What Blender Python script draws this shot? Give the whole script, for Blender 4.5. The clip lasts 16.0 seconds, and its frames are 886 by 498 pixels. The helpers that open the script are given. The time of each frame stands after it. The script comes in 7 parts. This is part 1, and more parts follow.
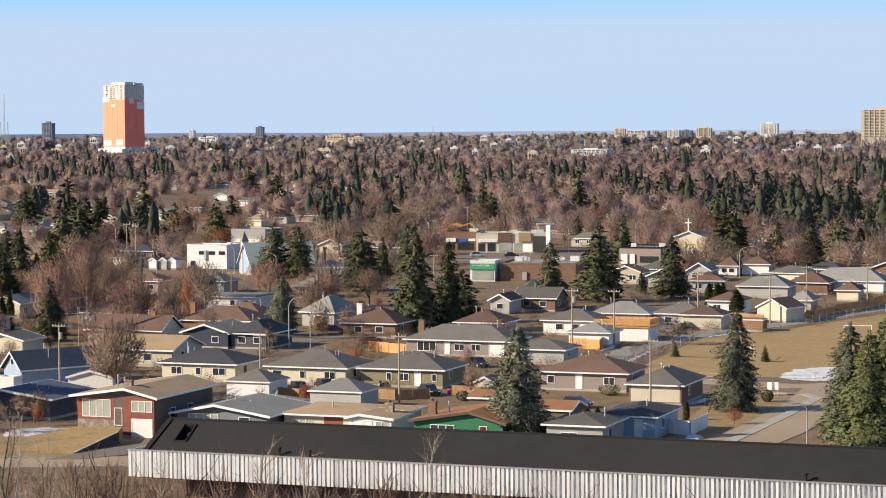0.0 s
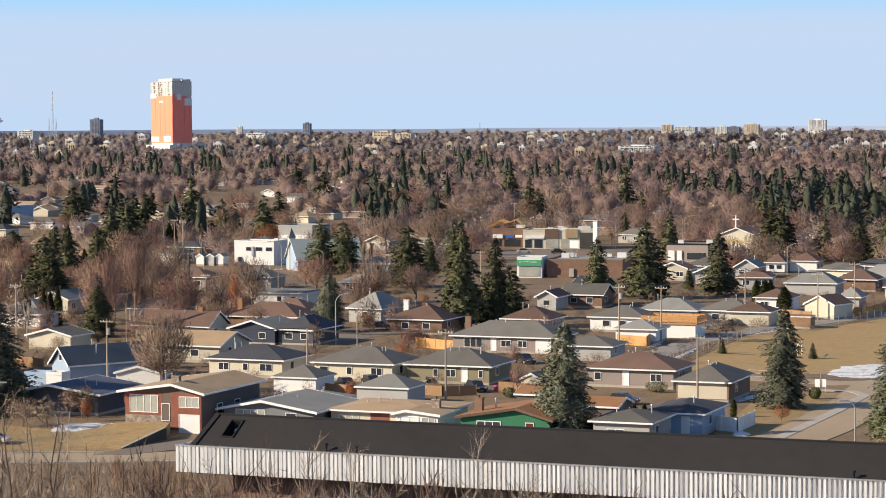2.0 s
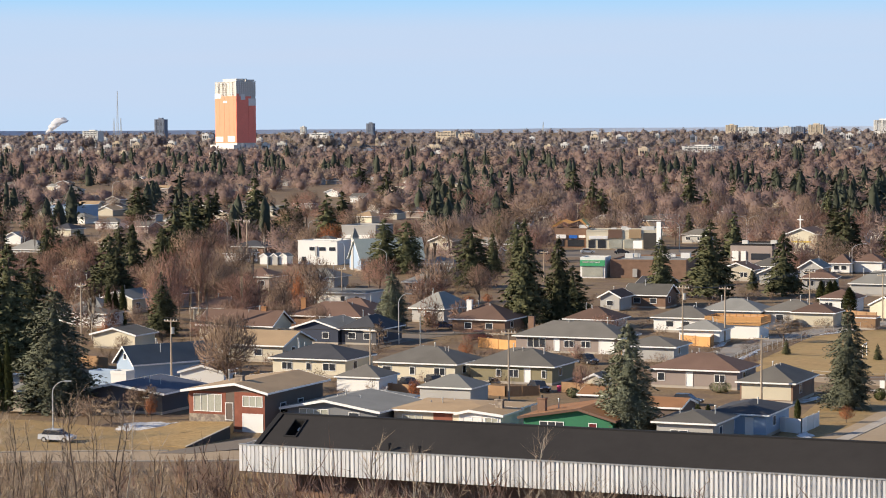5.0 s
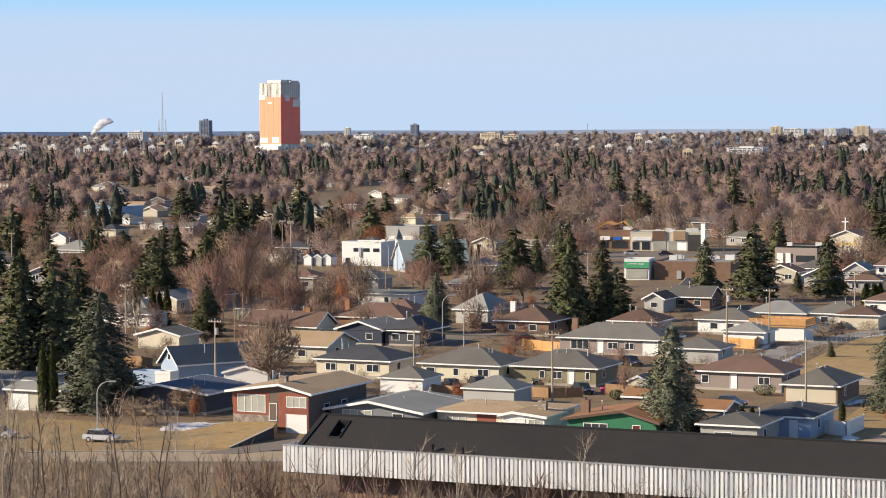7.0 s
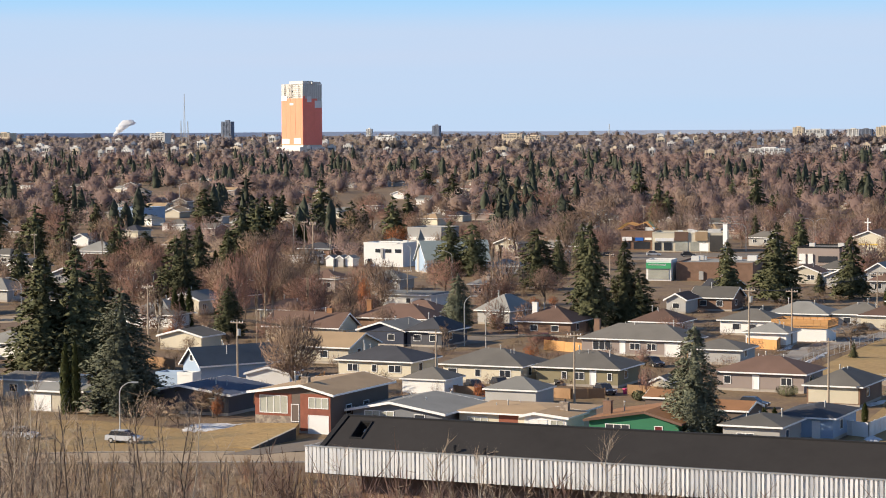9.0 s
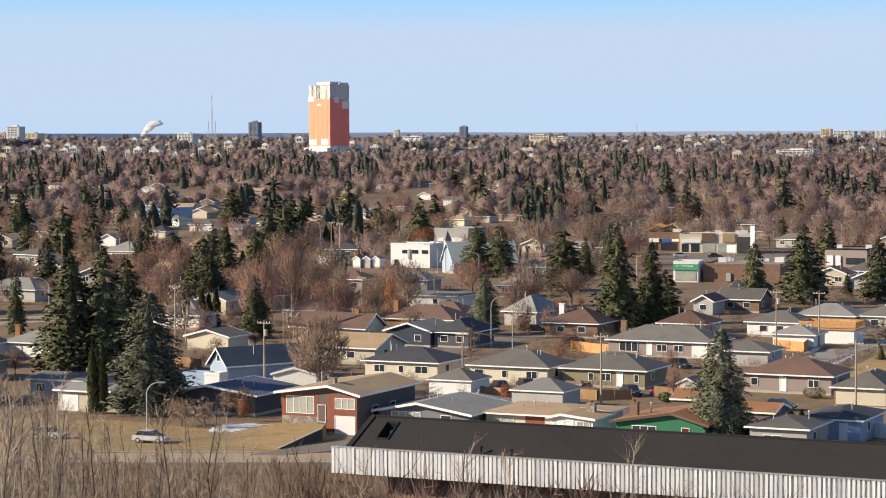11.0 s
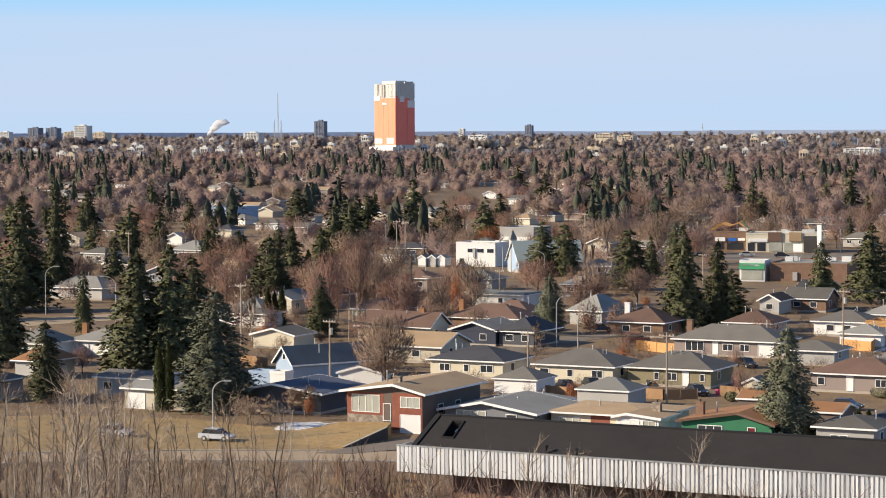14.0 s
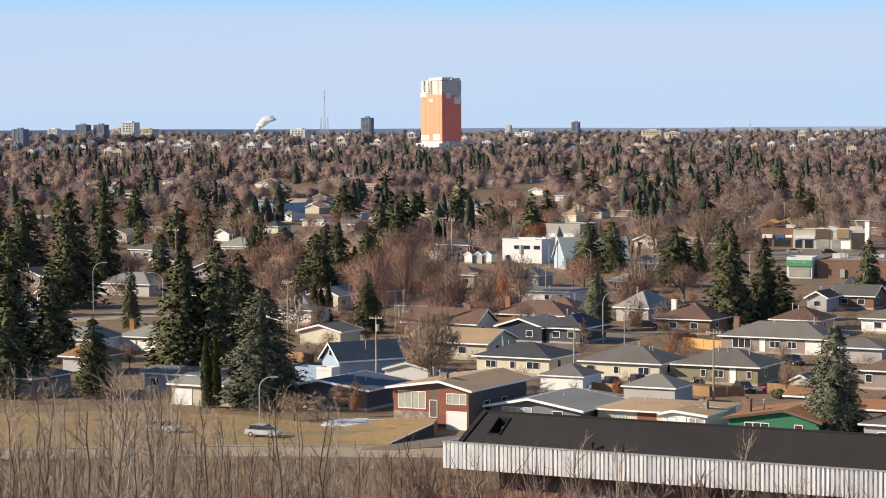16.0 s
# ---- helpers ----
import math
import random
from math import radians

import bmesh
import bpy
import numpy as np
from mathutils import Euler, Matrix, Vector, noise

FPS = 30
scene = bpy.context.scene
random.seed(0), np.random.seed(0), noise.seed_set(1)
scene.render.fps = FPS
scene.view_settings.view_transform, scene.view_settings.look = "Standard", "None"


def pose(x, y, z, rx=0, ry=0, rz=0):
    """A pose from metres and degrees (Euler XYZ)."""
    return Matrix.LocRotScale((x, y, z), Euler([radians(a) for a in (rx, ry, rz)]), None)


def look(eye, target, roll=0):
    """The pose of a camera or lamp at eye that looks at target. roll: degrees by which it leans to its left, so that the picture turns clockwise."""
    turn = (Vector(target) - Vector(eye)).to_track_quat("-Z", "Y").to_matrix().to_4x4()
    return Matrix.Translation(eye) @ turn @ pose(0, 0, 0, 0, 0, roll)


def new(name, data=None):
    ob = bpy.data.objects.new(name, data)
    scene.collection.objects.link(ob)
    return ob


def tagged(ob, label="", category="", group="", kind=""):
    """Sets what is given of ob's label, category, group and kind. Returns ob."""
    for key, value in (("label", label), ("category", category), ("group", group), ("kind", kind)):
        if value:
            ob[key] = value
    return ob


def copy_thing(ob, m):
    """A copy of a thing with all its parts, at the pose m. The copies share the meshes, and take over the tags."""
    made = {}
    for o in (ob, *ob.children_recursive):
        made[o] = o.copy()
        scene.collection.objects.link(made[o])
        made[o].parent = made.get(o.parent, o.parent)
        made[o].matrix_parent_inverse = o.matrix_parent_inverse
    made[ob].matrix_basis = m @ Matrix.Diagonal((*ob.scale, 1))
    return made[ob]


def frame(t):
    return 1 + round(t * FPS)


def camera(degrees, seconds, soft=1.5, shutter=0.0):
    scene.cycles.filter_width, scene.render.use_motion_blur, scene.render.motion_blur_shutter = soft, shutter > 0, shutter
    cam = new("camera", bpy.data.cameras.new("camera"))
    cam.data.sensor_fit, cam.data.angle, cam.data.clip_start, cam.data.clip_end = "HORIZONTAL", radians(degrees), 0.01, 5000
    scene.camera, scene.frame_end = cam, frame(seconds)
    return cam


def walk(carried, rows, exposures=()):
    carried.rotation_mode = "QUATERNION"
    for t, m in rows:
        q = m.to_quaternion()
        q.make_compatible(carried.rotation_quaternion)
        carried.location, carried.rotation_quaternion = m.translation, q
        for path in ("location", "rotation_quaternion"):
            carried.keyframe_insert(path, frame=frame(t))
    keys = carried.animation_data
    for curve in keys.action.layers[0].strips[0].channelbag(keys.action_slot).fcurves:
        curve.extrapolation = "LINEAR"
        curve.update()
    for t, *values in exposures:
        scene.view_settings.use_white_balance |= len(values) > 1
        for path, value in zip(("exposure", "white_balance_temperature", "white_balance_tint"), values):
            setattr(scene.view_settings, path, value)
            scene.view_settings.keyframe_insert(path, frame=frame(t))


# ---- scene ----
EYE = 38.0
PATH = [
    (0.0, 87.121, 0.324, 0.047),
    (0.5, 87.104, 0.339, 0.61),
    (1.0, 87.082, 0.314, 0.695),
    (1.5, 87.073, 0.277, 0.852),
    (2.0, 87.037, 0.319, 1.206),
    (2.5, 87.033, 0.293, 1.634),
    (3.0, 87.027, 0.295, 1.944),
    (3.5, 87.054, 0.267, 2.311),
    (4.0, 87.032, 0.292, 2.441),
    (6.5, 87.083, 0.253, 3.604),
    (7.0, 87.085, 0.242, 3.861),
    (7.5, 87.086, 0.253, 3.988),
    (8.0, 87.109, 0.252, 4.115),
    (8.5, 87.11, 0.284, 4.246),
    (9.0, 87.11, 0.307, 4.399),
    (11.5, 87.14, 0.234, 5.282),
    (12.0, 87.132, 0.276, 5.526),
    (12.5, 87.137, 0.262, 5.8),
    (13.0, 87.121, 0.292, 6.1),
    (13.5, 87.161, 0.285, 6.41),
    (14.0, 87.116, 0.258, 6.686),
    (14.5, 87.092, 0.257, 7.003),
    (15.0, 87.063, 0.262, 7.31),
    (15.5, 87.038, 0.243, 7.605),
    (16.0, 87.037, 0.266, 7.835),
]
cam = camera(21.66, 16.0, soft=1.0)
walk(cam, [(t, pose(0, 0, EYE, rx, ry, rz)) for t, rx, ry, rz in PATH], [(0.0, 0.5), (16.0, 0.5)])

# ---- light: low spring sun from the left, thin high cloud ----
SUN_EL, SUN_FROM = radians(25), Vector((-0.975, -0.22))
sun = new("sun", bpy.data.lights.new("sun", "SUN"))
sun.data.energy, sun.data.angle, sun.data.color = 5.0, radians(0.6), (1.0, 0.865, 0.675)
sun.matrix_basis = look((SUN_FROM.x * 100, SUN_FROM.y * 100, 100 * math.tan(SUN_EL)), (0, 0, 0))
world = bpy.data.worlds.new("sky")
scene.world = world
world.use_nodes = True
nt = world.node_tree
nt.nodes.clear()


def node(tree, kind, **inputs):
    n = tree.nodes.new(kind)
    for key, value in inputs.items():
        n.inputs[key.replace("_", " ")].default_value = value
    return n


out = nt.nodes.new("ShaderNodeOutputWorld")
back = node(nt, "ShaderNodeBackground", Strength=0.0708)
sky = nt.nodes.new("ShaderNodeTexSky")
sky.sky_type, sky.sun_disc = "NISHITA", False
sky.sun_elevation, sky.sun_rotation = SUN_EL, math.atan2(SUN_FROM.x, SUN_FROM.y)
sky.altitude, sky.air_density, sky.dust_density, sky.ozone_density = 600, 1.0, 0.0, 3.0
coord = nt.nodes.new("ShaderNodeTexCoord")
stretch = node(nt, "ShaderNodeMapping", Scale=(1.6, 1.6, 34.0))
veil = node(nt, "ShaderNodeTexNoise", Scale=1.3, Detail=4.0, Roughness=0.45)
ramp = nt.nodes.new("ShaderNodeValToRGB")
ramp.color_ramp.elements[0].position, ramp.color_ramp.elements[0].color = 0.30, (0.72, 0.72, 0.72, 1)
ramp.color_ramp.elements[1].position, ramp.color_ramp.elements[1].color = 0.66, (1.0, 1.0, 1.0, 1)
mix = nt.nodes.new("ShaderNodeMix")
mix.data_type = "RGBA"
mix.inputs["B"].default_value = (5.75, 6.95, 8.9, 1)
nt.links.new(coord.outputs["Generated"], stretch.inputs["Vector"])
nt.links.new(stretch.outputs["Vector"], veil.inputs["Vector"])
nt.links.new(veil.outputs["Fac"], ramp.inputs["Fac"])
apart = nt.nodes.new("ShaderNodeSeparateXYZ")
nt.links.new(coord.outputs["Generated"], apart.inputs[0])
wave = nt.nodes.new("ShaderNodeMath")
wave.operation = "MULTIPLY_ADD"
wave.inputs[1].default_value = 0.022
nt.links.new(veil.outputs["Fac"], wave.inputs[0])
nt.links.new(apart.outputs["Z"], wave.inputs[2])
thin = nt.nodes.new("ShaderNodeMapRange")
thin.interpolation_type = "SMOOTHSTEP"
for key, value in (("From Min", 0.054), ("From Max", 0.070), ("To Min", 1.0), ("To Max", 0.12)):
    thin.inputs[key].default_value = value
nt.links.new(wave.outputs[0], thin.inputs["Value"])
cover = nt.nodes.new("ShaderNodeMath")
cover.operation = "MULTIPLY"
nt.links.new(ramp.outputs["Color"], cover.inputs[0])
nt.links.new(thin.outputs["Result"], cover.inputs[1])
nt.links.new(cover.outputs[0], mix.inputs["Factor"])
clear_blue = nt.nodes.new("ShaderNodeMix")
clear_blue.data_type, clear_blue.blend_type = "RGBA", "MULTIPLY"
clear_blue.inputs["Factor"].default_value = 1.0
clear_blue.inputs["B"].default_value = (0.74, 0.95, 1.22, 1)
nt.links.new(sky.outputs["Color"], clear_blue.inputs["A"])
upper = nt.nodes.new("ShaderNodeMapRange")
for key, value in (("From Min", 0.05), ("From Max", 0.28), ("To Min", 0.85), ("To Max", 0.0)):
    upper.inputs[key].default_value = value
nt.links.new(apart.outputs["Z"], upper.inputs["Value"])
azure = nt.nodes.new("ShaderNodeMix")
azure.data_type = "RGBA"
azure.inputs["B"].default_value = (4.0, 7.2, 10.6, 1)
nt.links.new(upper.outputs["Result"], azure.inputs["Factor"])
nt.links.new(clear_blue.outputs["Result"], azure.inputs["A"])
nt.links.new(azure.outputs["Result"], mix.inputs["A"])
nt.links.new(mix.outputs["Result"], back.inputs["Color"])
nt.links.new(back.outputs["Background"], out.inputs["Surface"])


# ---- materials ----
def material(name, colour, rough=0.85, grain=6.0, vary=0.18, wide=0.4, metal=0.0, bump=0.0, each=0.0, stretch=(1, 1, 1), second=None, share=0.5, spec=0.3, thin=0.0):
    """A surface with fine grain, wide stains, a second colour in patches and a shade of its own per object."""
    m = bpy.data.materials.new(name)
    m.use_nodes = True
    t = m.node_tree
    b = t.nodes["Principled BSDF"]
    b.inputs["Roughness"].default_value, b.inputs["Metallic"].default_value = rough, metal
    b.inputs["Specular IOR Level"].default_value = spec
    geo = t.nodes.new("ShaderNodeNewGeometry")
    mp = node(t, "ShaderNodeMapping", Scale=stretch)
    t.links.new(geo.outputs["Position"], mp.inputs["Vector"])
    fine = node(t, "ShaderNodeTexNoise", Scale=grain, Detail=5.0, Roughness=0.65)
    big = node(t, "ShaderNodeTexNoise", Scale=wide, Detail=3.0)
    t.links.new(mp.outputs["Vector"], fine.inputs["Vector"])
    t.links.new(geo.outputs["Position"], big.inputs["Vector"])
    base = nt_rgb(t, colour)
    if second:
        r = t.nodes.new("ShaderNodeMapRange")
        r.inputs["From Min"].default_value, r.inputs["From Max"].default_value = share - 0.08, share + 0.08
        t.links.new(big.outputs["Fac"], r.inputs["Value"])
        mx = t.nodes.new("ShaderNodeMix")
        mx.data_type = "RGBA"
        t.links.new(r.outputs["Result"], mx.inputs["Factor"])
        t.links.new(base.outputs[0], mx.inputs["A"])
        mx.inputs["B"].default_value = (*second, 1)
        base_out = mx.outputs["Result"]
    else:
        base_out = base.outputs[0]
    add = node(t, "ShaderNodeMath")
    add.operation = "ADD"
    t.links.new(fine.outputs["Fac"], add.inputs[0])
    t.links.new(big.outputs["Fac"], add.inputs[1])
    val = t.nodes.new("ShaderNodeMapRange")
    val.inputs["From Min"].default_value, val.inputs["From Max"].default_value = 0.6, 1.4
    val.inputs["To Min"].default_value, val.inputs["To Max"].default_value = 1 - vary, 1 + vary
    t.links.new(add.outputs[0], val.inputs["Value"])
    value = val.outputs["Result"]
    if each:
        info = t.nodes.new("ShaderNodeObjectInfo")
        own = t.nodes.new("ShaderNodeMapRange")
        own.inputs["To Min"].default_value, own.inputs["To Max"].default_value = 1 - each, 1 + each
        t.links.new(info.outputs["Random"], own.inputs["Value"])
        mul = t.nodes.new("ShaderNodeMath")
        mul.operation = "MULTIPLY"
        t.links.new(value, mul.inputs[0])
        t.links.new(own.outputs["Result"], mul.inputs[1])
        value = mul.outputs[0]
    hsv = t.nodes.new("ShaderNodeHueSaturation")
    t.links.new(base_out, hsv.inputs["Color"])
    t.links.new(value, hsv.inputs["Value"])
    t.links.new(hsv.outputs["Color"], b.inputs["Base Color"])
    if thin:
        through_leaf = t.nodes.new("ShaderNodeBsdfTranslucent")
        t.links.new(hsv.outputs["Color"], through_leaf.inputs["Color"])
        blend = node(t, "ShaderNodeMixShader", Fac=thin)
        t.links.new(b.outputs[0], blend.inputs[1])
        t.links.new(through_leaf.outputs[0], blend.inputs[2])
        t.links.new(blend.outputs[0], t.nodes["Material Output"].inputs["Surface"])
    if bump:
        bp = node(t, "ShaderNodeBump", Strength=0.6, Distance=bump)
        t.links.new(fine.outputs["Fac"], bp.inputs["Height"])
        t.links.new(bp.outputs["Normal"], b.inputs["Normal"])
    return m


def nt_rgb(tree, colour):
    n = tree.nodes.new("ShaderNodeRGB")
    n.outputs[0].default_value = (*colour, 1)
    return n


M = {}
for name, args in {
    "dry_grass": dict(colour=(0.25, 0.172, 0.093), grain=1.6, vary=0.55, wide=0.11, second=(0.155, 0.105, 0.067), share=0.50, bump=0.05),
    "lawn": dict(colour=(0.35, 0.235, 0.105), grain=1.5, vary=0.45, wide=0.16, second=(0.22, 0.16, 0.08), share=0.53, bump=0.05),
    "field": dict(colour=(0.40, 0.265, 0.115), grain=0.9, vary=0.34, wide=0.09, second=(0.33, 0.225, 0.095), share=0.5),
    "asphalt": dict(colour=(0.20, 0.165, 0.13), grain=2.5, vary=0.2, wide=0.12),
    "sand_road": dict(colour=(0.37, 0.28, 0.185), grain=2.0, vary=0.16, wide=0.1),
    "concrete": dict(colour=(0.42, 0.37, 0.31), grain=4.0, vary=0.15),
    "alley_gravel": dict(colour=(0.30, 0.27, 0.235), grain=1.5, vary=0.25, wide=0.15, second=(0.24, 0.20, 0.16), share=0.55),
    "steam": dict(colour=(0.85, 0.85, 0.87), grain=0.05, vary=0.05, rough=1.0, thin=0.5),
    "snow": dict(colour=(0.76, 0.75, 0.74), grain=2.5, vary=0.24, wide=0.7, second=(0.46, 0.41, 0.35), share=0.57, bump=0.1, rough=0.6),
    "roof_black": dict(colour=(0.034, 0.031, 0.030), grain=0.9, vary=0.18, wide=0.09, rough=0.9, spec=0.15),
    "corrugated": dict(colour=(0.72, 0.71, 0.695), grain=1.2, vary=0.12, wide=0.08, rough=0.38, metal=0.08),
    "black_trim": dict(colour=(0.018, 0.017, 0.018), rough=0.9, vary=0.1),
    "soffit": dict(colour=(0.10, 0.08, 0.065), vary=0.2),
    "roof_grey": dict(colour=(0.142, 0.130, 0.112), grain=9, vary=0.22, wide=0.3, each=0.25),
    "roof_pale": dict(colour=(0.245, 0.236, 0.212), grain=9, vary=0.18, wide=0.3, each=0.2),
    "roof_dark": dict(colour=(0.06, 0.06, 0.066), grain=9, vary=0.25, wide=0.3, each=0.2),
    "roof_slate": dict(colour=(0.105, 0.118, 0.128), grain=9, vary=0.22, wide=0.3),
    "stone": dict(colour=(0.42, 0.35, 0.27), grain=2.2, vary=0.5, wide=1.4, second=(0.20, 0.16, 0.13), share=0.5, bump=0.03),
    "roof_blue": dict(colour=(0.085, 0.10, 0.14), grain=9, vary=0.2, wide=0.3),
    "roof_tan": dict(colour=(0.40, 0.28, 0.165), grain=9, vary=0.18, wide=0.3, each=0.12),
    "roof_brown": dict(colour=(0.155, 0.095, 0.07), grain=9, vary=0.2, wide=0.3, each=0.2),
    "roof_rust": dict(colour=(0.30, 0.15, 0.07), grain=9, vary=0.2, wide=0.3),
    "wall_white": dict(colour=(0.80, 0.78, 0.74), grain=5, vary=0.06),
    "wall_cream": dict(colour=(0.64, 0.575, 0.44), grain=7, vary=0.09, each=0.08),
    "wall_beige": dict(colour=(0.56, 0.50, 0.39), grain=7, vary=0.09, each=0.08),
    "wall_olive": dict(colour=(0.26, 0.225, 0.14), grain=7, vary=0.1),
    "wall_taupe": dict(colour=(0.33, 0.27, 0.24), grain=7, vary=0.1, each=0.1),
    "wall_grey": dict(colour=(0.42, 0.405, 0.38), grain=7, vary=0.1, each=0.1),
    "wall_blue": dict(colour=(0.33, 0.42, 0.54), grain=7, vary=0.08),
    "wall_navy": dict(colour=(0.05, 0.058, 0.085), grain=7, vary=0.1),
    "wall_slate": dict(colour=(0.20, 0.205, 0.215), grain=7, vary=0.12),
    "wall_charcoal": dict(colour=(0.09, 0.09, 0.10), grain=7, vary=0.1),
    "wall_green": dict(colour=(0.04, 0.17, 0.09), grain=7, vary=0.1),
    "brick_red": dict(colour=(0.26, 0.092, 0.06), grain=12, vary=0.28, wide=1.2, bump=0.01),
    "brick_brown": dict(colour=(0.23, 0.14, 0.095), grain=12, vary=0.25, wide=0.8, bump=0.01),
    "trim_white": dict(colour=(0.86, 0.845, 0.815), grain=5, vary=0.05, rough=0.5),
    "wood_new": dict(colour=(0.55, 0.30, 0.12), grain=4, vary=0.2, stretch=(6, 6, 0.6), each=0.15),
    "wood_old": dict(colour=(0.36, 0.22, 0.12), grain=4, vary=0.25, stretch=(6, 6, 0.6), each=0.15),
    "wall_umber": dict(colour=(0.15, 0.115, 0.095), grain=7, vary=0.12),
    "glass": dict(colour=(0.035, 0.04, 0.05), rough=0.08, vary=0.3, spec=0.6),
    # bright copy of glass, with the light on the panes in its colour
    "glass_lit": dict(colour=(0.40, 0.40, 0.34), rough=0.12, vary=0.3, spec=0.6),
    "pole_wood": dict(colour=(0.40, 0.32, 0.24), grain=3, vary=0.2, stretch=(5, 5, 0.4)),
    "pole_metal": dict(colour=(0.50, 0.49, 0.46), rough=0.45, metal=0.5, vary=0.08),
    "wire": dict(colour=(0.06, 0.055, 0.05), rough=0.6, vary=0.1),
    "spruce_green": dict(colour=(0.090, 0.092, 0.045), grain=1.5, vary=0.40, wide=0.5, each=0.35, rough=0.9),
    "spruce_blue": dict(colour=(0.135, 0.142, 0.095), grain=1.5, vary=0.35, wide=0.5, each=0.2, rough=0.9),
    "pine_green": dict(colour=(0.145, 0.158, 0.066), grain=1.5, vary=0.35, wide=0.5, rough=0.9),
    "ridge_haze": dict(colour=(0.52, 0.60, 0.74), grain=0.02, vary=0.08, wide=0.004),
    "cedar_green": dict(colour=(0.055, 0.062, 0.018), grain=1.5, vary=0.35, wide=0.5, each=0.2, rough=0.9),
    "bark": dict(colour=(0.17, 0.125, 0.095), grain=6, vary=0.3, each=0.15),
    "bark_dark": dict(colour=(0.11, 0.08, 0.06), grain=6, vary=0.3, each=0.2),
    "bark_pale": dict(colour=(0.42, 0.36, 0.285), grain=2.5, vary=0.35, wide=1.5, each=0.2),
    "twig_grey": dict(colour=(0.36, 0.265, 0.19), grain=1, vary=0.25, each=0.15),
    "twig_ash": dict(colour=(0.30, 0.21, 0.155), grain=1, vary=0.25, each=0.15, thin=0.3),
    "twig_pale": dict(colour=(0.46, 0.36, 0.26), grain=1, vary=0.25, each=0.15),
    "twig_brown": dict(colour=(0.345, 0.24, 0.175), grain=1, vary=0.25, each=0.22, thin=0.3),
    "twig_red": dict(colour=(0.35, 0.20, 0.155), grain=1, vary=0.25, each=0.2, thin=0.3),
    "twig_rust": dict(colour=(0.40, 0.15, 0.065), grain=1, vary=0.25, each=0.2, thin=0.3),
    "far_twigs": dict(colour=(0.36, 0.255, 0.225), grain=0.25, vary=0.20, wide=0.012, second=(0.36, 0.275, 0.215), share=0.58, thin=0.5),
    # greyer copy of far_twigs, distance haze mixed into the base colour
    "hazed_twigs": dict(colour=(0.335, 0.275, 0.262), grain=0.25, vary=0.16, wide=0.010, second=(0.33, 0.285, 0.245), share=0.58, thin=0.5),
    "far_needles": dict(colour=(0.050, 0.056, 0.036), grain=0.12, vary=0.35, wide=0.02),
    "dark_twigs": dict(colour=(0.25, 0.155, 0.125), grain=0.8, vary=0.35, wide=0.05, second=(0.27, 0.19, 0.14), share=0.5, thin=0.3),
    "hedge_twigs": dict(colour=(0.29, 0.195, 0.15), grain=0.8, vary=0.35, wide=0.05, second=(0.17, 0.12, 0.08), share=0.5, thin=0.25),
    "brush": dict(colour=(0.38, 0.27, 0.165), grain=1, vary=0.35, wide=0.1, second=(0.27, 0.165, 0.12), share=0.52),
    # redder copy of wrap_orange, the shaded face's tone put into its colour
    "wrap_shade_side": dict(colour=(0.95, 0.26, 0.19), grain=0.5, vary=0.10, wide=0.05, rough=0.6),
    "wrap_orange": dict(colour=(0.90, 0.30, 0.175), grain=0.5, vary=0.10, wide=0.05, rough=0.6),
    "wrap_white": dict(colour=(0.80, 0.76, 0.72), grain=0.5, vary=0.1),
    "slab": dict(colour=(0.60, 0.57, 0.52), grain=0.8, vary=0.15),
    "dark_void": dict(colour=(0.07, 0.065, 0.06), vary=0.3),
    # dark walls lifted towards blue, haze of the distance put into the colour
    "far_dark_hazed": dict(colour=(0.20, 0.225, 0.28), grain=0.2, vary=0.12),
    "far_pale": dict(colour=(0.66, 0.64, 0.60), grain=0.2, vary=0.1, each=0.15),
    "far_buff": dict(colour=(0.60, 0.50, 0.37), grain=0.2, vary=0.1, each=0.1),
    "paint_car": dict(colour=(0.55, 0.56, 0.58), rough=0.25, vary=0.05, spec=0.6),
    "paint_dark": dict(colour=(0.03, 0.032, 0.04), rough=0.25, vary=0.05, spec=0.6),
    "paint_blue": dict(colour=(0.04, 0.06, 0.13), rough=0.25, vary=0.05, spec=0.6),
    "paint_red": dict(colour=(0.13, 0.018, 0.02), rough=0.3, vary=0.05, spec=0.6),
    "tyre": dict(colour=(0.02, 0.02, 0.02), rough=0.9),
    "pink": dict(colour=(0.75, 0.10, 0.22), rough=0.5),
    "sign_green": dict(colour=(0.07, 0.36, 0.16), rough=0.5, vary=0.05),
    "sign_blue": dict(colour=(0.03, 0.14, 0.50), rough=0.5, vary=0.05),
    "sign_yellow": dict(colour=(0.70, 0.50, 0.12), rough=0.5, vary=0.1),
    "church_roof": dict(colour=(0.36, 0.40, 0.36), grain=4, vary=0.15),
}.items():
    M[name] = material(name, **args)


